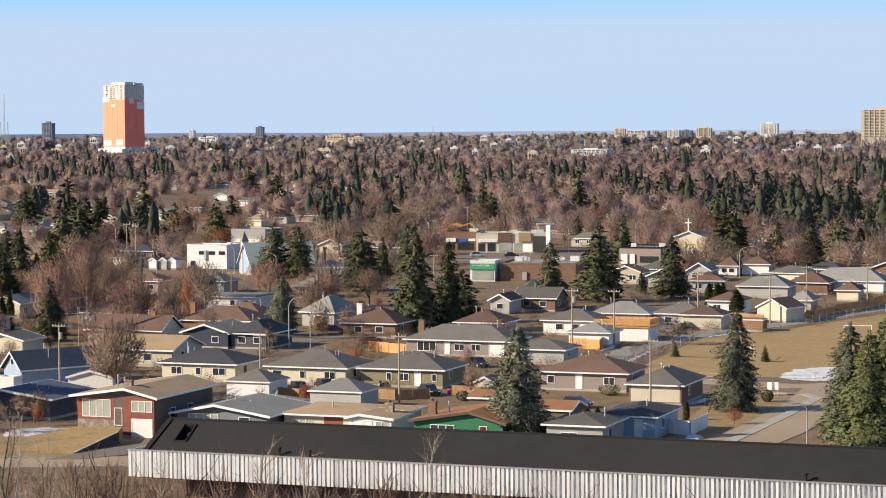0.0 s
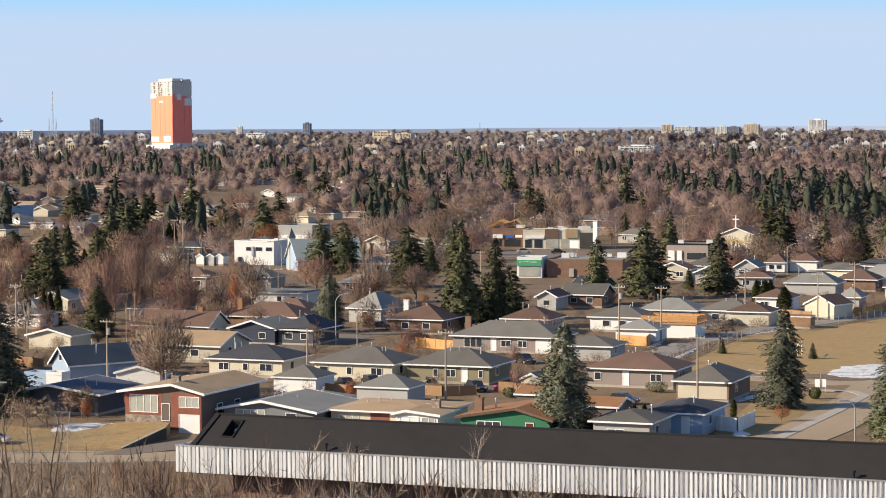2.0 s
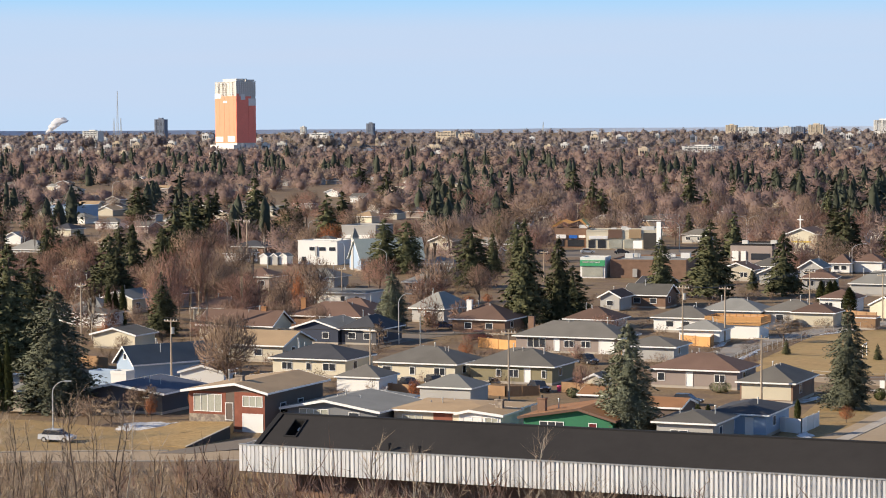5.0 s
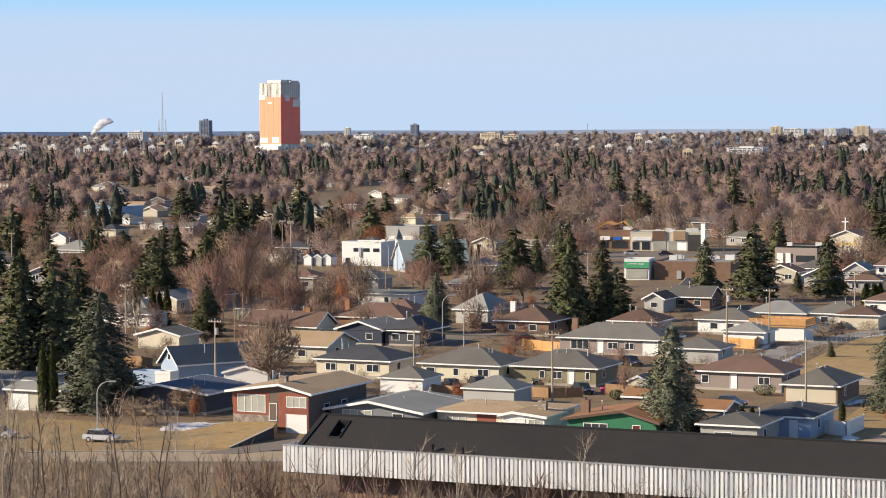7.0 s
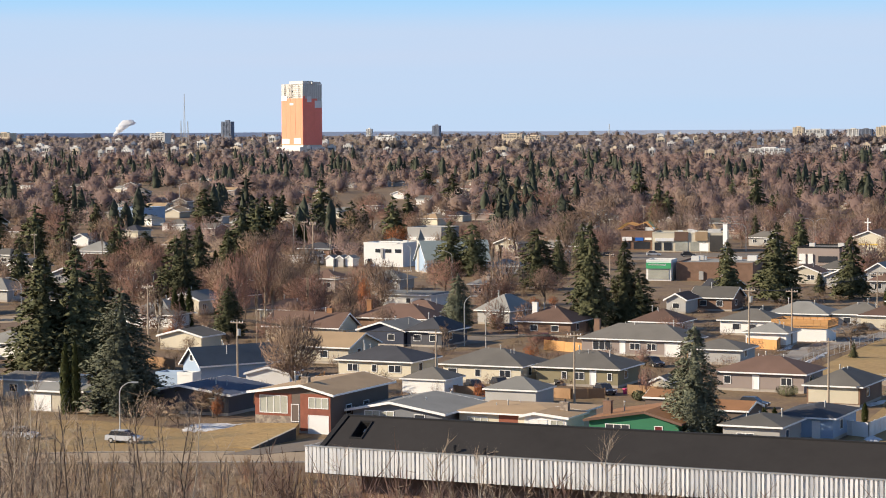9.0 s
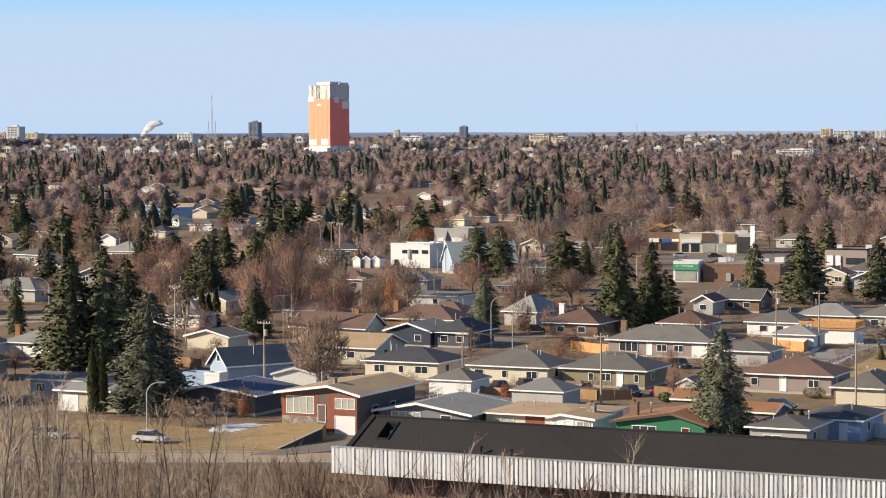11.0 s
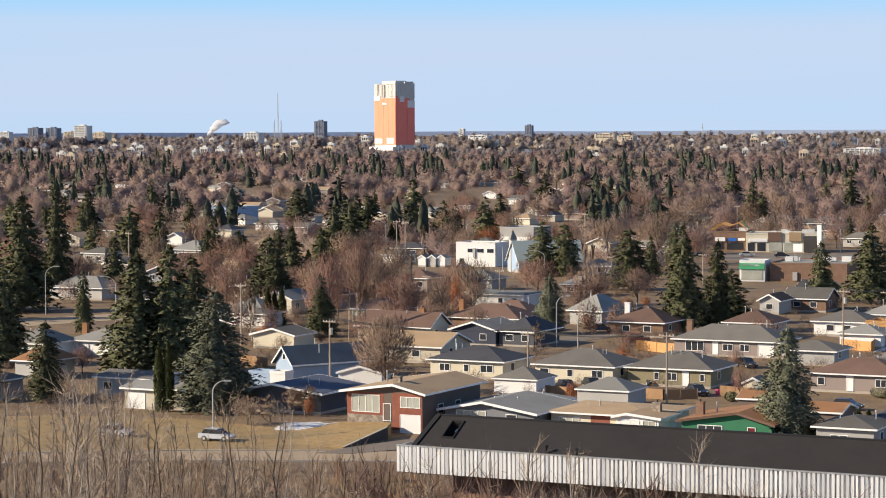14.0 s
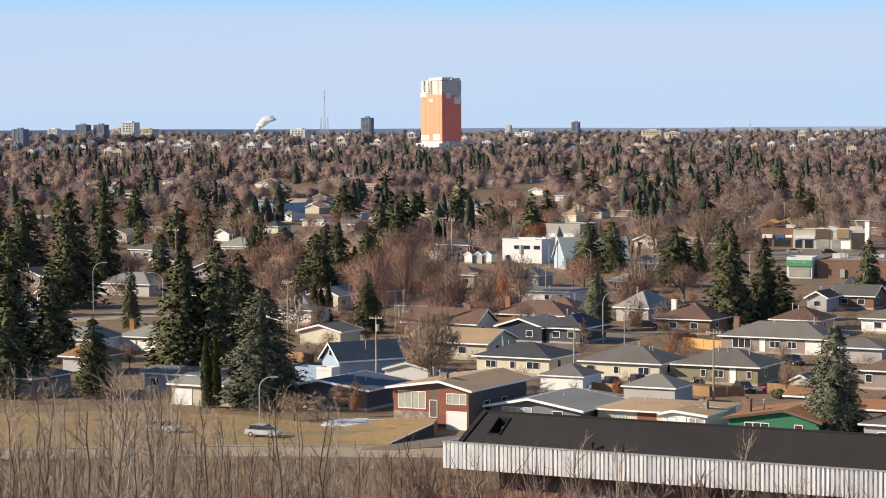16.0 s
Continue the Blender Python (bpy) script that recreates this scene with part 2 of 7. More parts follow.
# ---- building blocks ----
class Shape:
    """Vertices and faces of one mesh."""

    def __init__(self):
        self.v, self.f = [], []

    def add(self, verts, faces):
        n = len(self.v)
        self.v.extend(verts)
        self.f.extend([tuple(i + n for i in f) for f in faces])
        return self

    def box(self, x0, x1, y0, y1, z0, z1):
        return self.add([(x0, y0, z0), (x1, y0, z0), (x1, y1, z0), (x0, y1, z0), (x0, y0, z1), (x1, y0, z1), (x1, y1, z1), (x0, y1, z1)],
                        [(0, 3, 2, 1), (4, 5, 6, 7), (0, 1, 5, 4), (1, 2, 6, 5), (2, 3, 7, 6), (3, 0, 4, 7)])

    def prism(self, outline, y0, y1):
        """An outline of (x, z), anticlockwise seen from the front, drawn out along y."""
        n = len(outline)
        return self.add([(x, y0, z) for x, z in outline] + [(x, y1, z) for x, z in outline],
                        [tuple(range(n)), tuple(range(2 * n - 1, n - 1, -1))] + [(i, i + n, (i + 1) % n + n, (i + 1) % n) for i in range(n)])

    def tube(self, p, q, r0, r1, n=6):
        p, q = Vector(p), Vector(q)
        a = (q - p).orthogonal().normalized()
        b = (q - p).cross(a).normalized()
        ring = [(math.cos(2 * math.pi * i / n), math.sin(2 * math.pi * i / n)) for i in range(n)]
        return self.add([tuple(p + (a * c + b * s) * r0) for c, s in ring] + [tuple(q + (a * c + b * s) * r1) for c, s in ring],
                        [(i, (i + 1) % n, (i + 1) % n + n, i + n) for i in range(n)] + [tuple(range(n - 1, -1, -1)), tuple(range(n, 2 * n))])

    def sweep(self, pts, radii, n=6):
        """One bent tube along points."""
        base = len(self.v)
        for k, p in enumerate(pts):
            way = (Vector(pts[min(k + 1, len(pts) - 1)]) - Vector(pts[max(k - 1, 0)])).normalized()
            a = way.cross(Vector((0.3, 1, 0.1))).normalized()
            b = way.cross(a)
            for i in range(n):
                t = 6.2832 * i / n
                self.v.append(tuple(Vector(p) + (a * math.cos(t) + b * math.sin(t)) * radii[k]))
        for k in range(len(pts) - 1):
            for i in range(n):
                j = (i + 1) % n
                self.f.append((base + k * n + i, base + k * n + j, base + k * n + n + j, base + k * n + n + i))
        last = base + (len(pts) - 1) * n
        self.f += [tuple(range(base + n - 1, base - 1, -1)), tuple(range(last, last + n))]
        return self

    def data(self, name):
        me = bpy.data.meshes.new(name)
        me.from_pydata(self.v, [], self.f)
        me.update()
        return me


def part(name, shape, mat, parent=None, label=""):
    me = shape.data(name) if isinstance(shape, Shape) else shape
    if not me.materials:
        me.materials.append(M[mat])
    ob = new(name, me)
    ob.parent = parent
    if label:
        ob["label"] = label
    return ob


def face_out(verts, faces, centre):
    """Winds every triangle so that it faces away from the crown's middle."""
    v, f = np.asarray(verts, float), np.asarray(faces, int)
    a, b, c = v[f[:, 0]], v[f[:, 1]], v[f[:, 2]]
    way = a - (centre if np.ndim(centre) == 1 else centre[f[:, 0]])
    back = np.einsum("ij,ij->i", np.cross(b - a, c - a), way) < 0
    f[back] = f[back][:, ::-1]
    return f


def rounded(me, centre, lift=0.55, rough=0.0):
    """Leaf shading: normals that point away from the crown's middle and a little up."""
    n = len(me.vertices)
    co = np.empty(n * 3, np.float32)
    me.vertices.foreach_get("co", co)
    out_way = co.reshape(n, 3) - centre
    out_way /= np.linalg.norm(out_way, axis=1, keepdims=True) + 1e-6
    out_way += (0.0, 0.0, lift)
    if rough:
        out_way += np.random.default_rng(n).normal(size=(n, 3)) * rough
    out_way /= np.linalg.norm(out_way, axis=1, keepdims=True) + 1e-6
    me.normals_split_custom_set_from_vertices(out_way.tolist())


def thing(name, m, label, category, group="", kind=""):
    ob = new(name)
    ob.matrix_basis = m
    ob.empty_display_size = 0.3
    return tagged(ob, label, category, group, kind)


def ground_z(x, y):
    s = max(0.0, math.hypot(x, y) - 1500) / 3200
    return 28 * s ** 1.5


GRID = -20.5


# ---- ground ----
rings = [0, 40, 90, 140, 200, 260, 340, 450, 600, 800, 1100, 1500, 1800, 2100, 2500, 2900, 3300, 3800, 4300, 4700, 4960]
shape = Shape()
N = 96
for r in rings:
    for i in range(N):
        a = 2 * math.pi * i / N
        x, y = r * math.cos(a), r * math.sin(a)
        shape.v.append((x, y, ground_z(x, y)))
for k in range(len(rings) - 1):
    for i in range(N):
        j = (i + 1) % N
        shape.f.append((k * N + i, (k + 1) * N + i, (k + 1) * N + j, k * N + j))
tagged(part("ground", shape, "dry_grass"), "dry tan winter grass with bare brown patches", "ground", kind="structure")


def strip(name, points, width, mat, label, z=0.05, category="road"):
    """A flat strip with an edge along a line of points."""
    s = Shape()
    pts = [Vector((*p, 0)) for p in points]
    for i, p in enumerate(pts):
        way = (pts[min(i + 1, len(pts) - 1)] - pts[max(i - 1, 0)]).normalized()
        side = Vector((-way.y, way.x, 0)) * width / 2
        for q, h in ((p - side, -0.3), (p - side, z), (p + side, z), (p + side, -0.3)):
            s.v.append((q.x, q.y, h))
    for i in range(len(pts) - 1):
        for k in range(3):
            s.f.append((4 * i + k, 4 * i + 4 + k, 4 * i + 5 + k, 4 * i + 1 + k))
    s.f += [(0, 1, 2, 3), (4 * len(pts) - 1, 4 * len(pts) - 2, 4 * len(pts) - 3, 4 * len(pts) - 4)]
    return tagged(part(name, s, mat), label, category, kind="structure")


def patch(name, points, mat, label, z=0.06, category="ground", rough=0.0, kind="structure"):
    """A flat area with a ragged edge."""
    s = Shape()
    rnd = random.Random(len(points) + int(points[0][0] * 7))
    edge = []
    n = len(points)
    for i in range(n):
        a, b = points[i], points[(i + 1) % n]
        k = 7 if rough else 1
        for j in range(k):
            u = j / k
            edge.append((a[0] + (b[0] - a[0]) * u + rnd.uniform(-rough, rough), a[1] + (b[1] - a[1]) * u + rnd.uniform(-rough, rough) * 2))
    m = len(edge)
    cx, cy = sum(q[0] for q in edge) / m, sum(q[1] for q in edge) / m
    s.v = [(x, y, z * 0.3 if rough else z) for x, y in edge] + [(cx + (x - cx) * 0.6, cy + (y - cy) * 0.6, z * rnd.uniform(0.8, 1.5) if rough else z) for x, y in edge]
    s.v += [(cx, cy, z), *[(x, y, -0.2) for x, y in edge]]
    for i in range(m):
        j = (i + 1) % m
        s.f += [(i, j, m + j, m + i), (m + i, m + j, 2 * m), (2 * m + 1 + i, 2 * m + 1 + j, j, i)]
    return tagged(part(name, s, mat), label, category, kind=kind)


# ---- houses ----
def opening(parent, name, shape_at, x, z, w, h, mat="glass", frame_mat="trim_white", bars=1):
    """A framed opening on a wall; shape_at places (along, out, up) on that wall."""
    fr = Shape()
    t = 0.08

    def slab(s, x0, x1, o0, o1, z0, z1):
        p = [shape_at(a, o, c) for c in (z0, z1) for a, o in ((x0, o0), (x1, o0), (x1, o1), (x0, o1))]
        s.add(p, [(0, 3, 2, 1), (4, 5, 6, 7), (0, 1, 5, 4), (1, 2, 6, 5), (2, 3, 7, 6), (3, 0, 4, 7)])
    xs = [x - w / 2 - t, x - w / 2]
    for i in range(1, bars):
        c = x - w / 2 + w * i / bars
        xs += [c - 0.04, c + 0.04]
    xs += [x + w / 2, x + w / 2 + t]
    zs = [z - t, z, z + h, z + h + t]
    nx = len(xs)
    fr.v = [shape_at(u, o, v) for o in (0.07, 0.0) for v in zs for u in xs]
    solid = {(i, j) for i in range(nx - 1) for j in range(3) if j != 1 or i % 2 == 0}
    at = lambda i, j, back=0: back * nx * 4 + j * nx + i
    for i, j in solid:
        fr.f.append((at(i, j), at(i + 1, j), at(i + 1, j + 1), at(i, j + 1)))
        for (di, dj), (p, q) in (((-1, 0), ((i, j + 1), (i, j))), ((1, 0), ((i + 1, j), (i + 1, j + 1))), ((0, -1), ((i, j), (i + 1, j))), ((0, 1), ((i + 1, j + 1), (i, j + 1)))):
            if (i + di, j + dj) not in solid:
                fr.f.append((at(*q), at(*p), at(*p, 1), at(*q, 1)))
    f = part(name, fr, frame_mat, parent)
    pane = Shape()
    slab(pane, x - w / 2, x + w / 2, 0.0, 0.03, z, z + h)
    part("pane" if name == "window" else "leaf", pane, mat, f)
    return f


TAKEN = []


def house(x, y, w, d, style="hip", wall="wall_beige", roof="roof_grey", eave=2.7, rise=1.5, over=0.55, front=(), side=(), yaw=GRID,
          chimney=None, vents=1, low=None, label="", name="house", apex=0.5, trim="trim_white", lower="concrete"):
    """x, y: the middle of the front eave. front, side: (kind, place 0 to 1, width, sill, height)."""
    base = thing(name, pose(x, y, 0, 0, 0, yaw), label, "garage" if "garage" in name else name, group="houses of the suburb")
    x0, x1, y0, y1 = -w / 2 + over, w / 2 - over, over, d - over
    TAKEN.append((x + 0.35 * d / 2, y + 0.94 * d / 2, max(w, d) * 0.62))
    s = Shape()
    top = eave + 0.12
    ax = -w / 2 + w * apex
    if style == "gable_y":
        s.prism([(x0, 0.4), (x1, 0.4), (x1, top), (ax, top + rise * 0.93), (x0, top)], y0, y1)
    elif style == "gable_x":
        s.add([(x0, y0, 0.4), (x1, y0, 0.4), (x1, y1, 0.4), (x0, y1, 0.4), (x0, y0, top), (x1, y0, top), (x1, y1, top), (x0, y1, top),
               (x0, d / 2, top + rise * 0.93), (x1, d / 2, top + rise * 0.93)],
              [(0, 1, 5, 4), (2, 3, 7, 6), (1, 2, 6, 9, 5), (3, 0, 4, 8, 7), (4, 5, 9, 8), (6, 7, 8, 9), (0, 3, 2, 1)])
    else:
        s.box(x0, x1, y0, y1, 0.4, top)
    part("wall", s, wall, base)
    part("foundation", Shape().box(x0 + 0.03, x1 - 0.03, y0 + 0.03, y1 - 0.03, -0.3, 0.4), lower, base)
    t = 0.16
    s, f = Shape(), Shape()
    X, D = w / 2, d
    if style in ("hip", "flat"):
        r = max(w - d, 0.3) / 2 if w >= d else 0.15
        q = max(d - w, 0.3) / 2 if d > w else 0.15
        if style == "flat":
            r, q = X - 0.5, D / 2 - 0.5
        zt = eave + t + rise
        s.add([(-X, 0, eave), (X, 0, eave), (X, D, eave), (-X, D, eave), (-X, 0, eave + t), (X, 0, eave + t), (X, D, eave + t), (-X, D, eave + t),
               (-r, D / 2 - q, zt), (r, D / 2 - q, zt), (r, D / 2 + q, zt), (-r, D / 2 + q, zt)],
              [(0, 3, 2, 1), (0, 1, 5, 4), (1, 2, 6, 5), (2, 3, 7, 6), (3, 0, 4, 7), (4, 5, 9, 8), (5, 6, 10, 9), (6, 7, 11, 10), (7, 4, 8, 11), (8, 9, 10, 11)])
        e = 0.03
        f.box(-X - e, X + e, -e, 0.02, eave - 0.06, eave + t - 0.01).box(-X - e, X + e, D - 0.02, D + e, eave - 0.06, eave + t - 0.01)
        f.box(-X - e, -X + 0.02, 0.02, D - 0.02, eave - 0.06, eave + t - 0.01).box(X - 0.02, X + e, 0.02, D - 0.02, eave - 0.06, eave + t - 0.01)
    elif style == "gable_y":
        z1 = eave + rise
        s.prism([(-X, eave), (ax, z1), (X, eave), (X, eave + t), (ax, z1 + t), (-X, eave + t)], 0.03, D - 0.03)
        for a, b in ((0.0, 0.028), (D - 0.028, D)):
            f.prism([(-X, eave - 0.14), (ax, z1 - 0.14), (ax, z1 + t + 0.02), (-X, eave + t + 0.02)], a, b)
            f.prism([(ax, z1 - 0.14), (X, eave - 0.14), (X, eave + t + 0.02), (ax, z1 + t + 0.02)], a, b)
        f.box(-X - 0.03, -X - 0.002, 0.03, D - 0.03, eave - 0.08, eave + t).box(X + 0.002, X + 0.03, 0.03, D - 0.03, eave - 0.08, eave + t)
    else:
        z1 = eave + rise
        s.add([(u, v, z) for u in (-X, X) for v, z in ((0, eave), (D / 2, z1), (D, eave), (D, eave + t), (D / 2, z1 + t), (0, eave + t))],
              [(0, 1, 4, 5), (1, 2, 3, 4), (6, 11, 10, 7), (7, 10, 9, 8), (0, 5, 11, 6), (5, 4, 10, 11), (4, 3, 9, 10), (3, 2, 8, 9), (0, 6, 7, 1), (1, 7, 8, 2)])
        f.box(-X - 0.02, X + 0.02, -0.03, -0.002, eave - 0.08, eave + t - 0.01).box(-X - 0.02, X + 0.02, D + 0.002, D + 0.03, eave - 0.08, eave + t)
        for u0, u1 in ((-X - 0.03, -X - 0.002), (X + 0.002, X + 0.03)):
            f.add([(u, v, z) for u in (u0, u1) for v, z in ((0, eave - 0.12), (D / 2, z1 - 0.12), (D, eave - 0.12), (D, eave + t), (D / 2, z1 + t), (0, eave + t))],
                  [(0, 1, 4, 5), (1, 2, 3, 4), (6, 11, 10, 7), (7, 10, 9, 8), (0, 5, 11, 6), (5, 4, 10, 11), (4, 3, 9, 10), (3, 2, 8, 9), (0, 6, 7, 1), (1, 7, 8, 2)])
    part("roof", s, roof, base)
    step = 8 if style in ("hip", "flat") else 0
    cuts = [8, 16, 24, 32] if step else [8, 16, 24, 32, 40, 48] if style == "gable_y" else [8, 16, 28, 40]
    lo = 0
    for hi in cuts:
        piece = Shape()
        piece.v = f.v[lo:hi]
        piece.f = [tuple(i - lo for i in q) for q in f.f if lo <= min(q) and max(q) < hi]
        part("fascia", piece, trim, base)
        lo = hi
    walls = ((front, lambda a, o, c: (a, y0 - o, c), x0, x1), (side, lambda a, o, c: (x1 + o, a, c), y0, y1))
    for items, place, a0, a1 in walls:
        for kind, u, ow, sill, oh, *mat in items:
            c = a0 + (a1 - a0) * u
            if kind == "window":
                opening(base, "window", place, c, sill, ow, oh, mat[0] if mat else "glass", bars=max(1, round(ow / 1.0)))
            elif kind == "door":
                opening(base, "door", place, c, sill, ow, oh, mat[0] if mat else "trim_white")
            elif kind == "garage":
                opening(base, "garage_door", place, c, sill, ow, oh, "wall_white")
            elif kind == "panel":
                p = [place(q, o, z) for z in (sill, sill + oh) for q, o in ((c - ow / 2, 0.0), (c + ow / 2, 0.0), (c + ow / 2, 0.02), (c - ow / 2, 0.02))]
                part("cladding", Shape().add(p, [(0, 3, 2, 1), (4, 5, 6, 7), (0, 1, 5, 4), (1, 2, 6, 5), (2, 3, 7, 6), (3, 0, 4, 7)]), mat[0], base)
    ridge = eave + t + rise
    rnd = random.Random(int(x * 13 + y * 7))
    if chimney:
        u, v, mat = chimney
        cx, cy = -w / 2 + w * u, d * v
        s = Shape().box(cx - 0.5, cx + 0.5, cy - 0.35, cy + 0.35, eave, ridge + 0.55)
        s.box(cx - 0.57, cx + 0.57, cy - 0.42, cy + 0.42, ridge + 0.55, ridge + 0.68)
        c = part("chimney", s, mat, base)
        part("flue", Shape().tube((cx, cy, ridge + 0.68), (cx, cy, ridge + 1.0), 0.13, 0.13, 8), "dark_void", c)
    for i in range(vents):
        cx, cy = w * rnd.uniform(-0.3, 0.3), d * rnd.uniform(0.36, 0.6)
        h, t = (rnd.choice((0.45, 0.7)), 0.085) if i == 0 else (rnd.choice((-0.1, 0.05, 0.15)), 0.06)
        s = Shape().tube((cx, cy, ridge - 1.2), (cx, cy, ridge + h), t, t, 8).tube((cx, cy, ridge + h), (cx, cy, ridge + h + 0.10), t * 1.7, t * 1.4, 8)
        part("roof_vent", s, "far_pale" if i % 2 else "pole_metal", base)
    return base


# ---- trees ----
POOL = {}


def put(kind, k, build, m, label, category, group):
    if (kind, k) not in POOL:
        ob = thing(kind, m, label, category, group)
        build(ob, k)
        POOL[kind, k] = ob
        return ob
    ob = POOL[kind, k]
    c = copy_thing(ob, m @ Matrix.Diagonal((1 / ob.scale.x, 1 / ob.scale.y, 1 / ob.scale.z, 1)))
    c["label"] = label
    return c


def spruce_build(ob, k, mat="spruce_green", boughs=430, tufts=12, power=None, size=1.0, ragged=0.30):
    """A dark inner cone, and drooping boughs set at uneven heights, each a row of small sprays."""
    rng = np.random.default_rng(50 + k)
    part("trunk", Shape().tube((0, 0, -0.3), (0, 0, 9.6), 0.20, 0.02, 7), "bark", ob)
    power = power or rng.uniform(0.46, 0.66)
    bald = rng.uniform(0.03, 0.09)
    off = rng.uniform(0, 60)
    lean = rng.uniform(-0.12, 0.12, 2)

    def reach(u, a):
        lump = noise.noise((1.35 * math.cos(a) + off, 1.35 * math.sin(a), u * 5.5)) + 0.6 * noise.noise((3 * math.cos(a), 3 * math.sin(a) + off, u * 13))
        return 2.2 * ((1 - u) ** power * min(1.0, 0.72 + u * 2.4) + 0.02) * (1 + ragged * 1.5 * lump)
    s = Shape()
    n, m = 9, 13
    for i in range(m):
        u = i / (m - 1)
        for j in range(n):
            a = 6.283 * j / n + 0.3 * i
            r = 0.52 * reach(u, a) * (1 - 0.72 * u) + 0.01
            s.v.append((r * math.cos(a) + lean[0] * u, r * math.sin(a) + lean[1] * u, 10 * (bald + (0.90 - bald) * u) + rng.uniform(-0.2, 0.2)))
    for i in range(m - 1):
        for j in range(n):
            p, q = i * n + j, i * n + (j + 1) % n
            s.f += [(p, q, q + n), (p, q + n, p + n)]
    for i in range(boughs):
        u = 1 - math.sqrt(rng.random()) if i % 3 else rng.random()
        u = min(u * 1.02, 0.985)
        a = i * 2.39996 + rng.uniform(-0.4, 0.4)
        L = reach(u, a) * rng.uniform(0.78, 1.10)
        z = 10 * (bald + (0.985 - bald) * u)
        way = np.array((math.cos(a), math.sin(a), 0.0))
        side = np.array((-way[1], way[0], 0.0))
        sag = rng.uniform(0.10, 0.30) * L
        for j in range(tufts):
            v = 0.42 + 0.60 * (j + rng.random()) / tufts
            p = way * L * v + side * rng.normal() * 0.13 * L * (1.15 - v) + np.array((lean[0] * u, lean[1] * u, z + 0.20 * L * v - sag * v * v * 2.2 + rng.normal() * 0.05))
            t = size * rng.uniform(0.16, 0.34) * (0.72 + 0.28 * (1 - u))
            go = way * rng.uniform(0.3, 1.0) + side * rng.normal() * 0.7 + np.array((0, 0, rng.uniform(-0.75, 0.45)))
            go /= np.linalg.norm(go)
            w = np.cross(go, rng.normal(size=3) + way)
            w *= 0.42 * t / (np.linalg.norm(w) + 1e-6)
            s.add([tuple(p - go * t * 0.5 - w), tuple(p - go * t * 0.5 + w), tuple(p + go * t)], [(0, 1, 2)])
    for i in range(40):
        u = 0.93 + 0.09 * rng.random()
        a = rng.random() * 6.283
        p = np.array((lean[0] + 0.05 * math.cos(a), lean[1] + 0.05 * math.sin(a), 10 * u))
        e = p + np.array((0.22 * math.cos(a) * (1.08 - u) * 6, 0.22 * math.sin(a) * (1.08 - u) * 6, 0.10))
        s.add([tuple(p - (0, 0, 0.1)), tuple(p + (0, 0, 0.1)), tuple(e)], [(0, 1, 2)])
    co = np.array(s.v)
    axis = np.column_stack([np.zeros((len(co), 2)), co[:, 2]])
    s.f = [tuple(f) for f in face_out(co, s.f, axis)]
    crown = part("crown", s, mat, ob)
    rounded(crown.data, axis, 0.30, 0.42)


def spruce(x, y, h, r, k=0):
    blue = 20 <= k < 30
    if k >= 30:
        m = pose(x, y, 0, 0, 0, (x * 37 + y * 11) % 360) @ Matrix.Diagonal((r / 1.68, r / 1.68, h / 10, 1))
        return put("pine", k, lambda o, q: spruce_build(o, q, "pine_green", 900, 18, 0.50, 0.52, 0.50), m, "bushy olive-green pine beside the street", "tree", "conifers")
    m = pose(x, y, ground_z(x, y), 0, 0, (x * 37 + y * 11) % 360) @ Matrix.Diagonal((r / 1.62, r / 1.62, h / 10, 1))
    if blue:
        return put("blue_spruce", k, lambda o, q: spruce_build(o, q, "spruce_blue", 880, 20, 0.50, 0.58, 0.40), m, "tall blue-grey spruce with drooping boughs on dry grass", "tree", "conifers")
    if y > 640:
        return put("spruce", 10 + k % 5, lambda o, q: spruce_build(o, q, "spruce_green", 150, 7, None, 1.9), m, "dark green spruce far among bare trees", "tree", "conifers")
    return put("spruce", k % 5, spruce_build, m, "dark green spruce with drooping boughs among the houses", "tree", "conifers")


def cedar_build(ob, k):
    rnd = random.Random(90 + k)
    part("trunk", Shape().tube((0, 0, -0.3), (0, 0, 8), 0.14, 0.02, 6), "bark", ob)
    s = Shape()
    for i in range(520):
        u = rnd.random() ** 0.9
        z = 0.2 + 9.6 * u
        r = 0.95 * min(1, (1 - u) * 2.4) ** 0.7 * rnd.uniform(0.72, 1.06) + 0.04
        a = rnd.random() * 6.283
        p = Vector((r * math.cos(a), r * math.sin(a), z))
        o = Vector((math.cos(a), math.sin(a), 0))
        t = Vector((-o.y, o.x, 0))
        w, h = rnd.uniform(0.16, 0.30), rnd.uniform(0.5, 1.0)
        s.add([tuple(p - o * 0.25 - t * w), tuple(p - o * 0.25 + t * w), tuple(p + o * 0.10 + Vector((0, 0, h))), tuple(p + Vector((0, 0, -0.3)))], [(0, 1, 2), (0, 3, 1)])
    part("crown", s, "cedar_green", ob)


def cedar(x, y, h, r):
    m = pose(x, y, ground_z(x, y), 0, 0, (x * 53) % 360) @ Matrix.Diagonal((r / 0.95, r / 0.95, h / 10, 1))
    return put("cedar", int(x) % 2, cedar_build, m, "narrow columnar yellow-green cedar beside a house", "tree", "conifers")


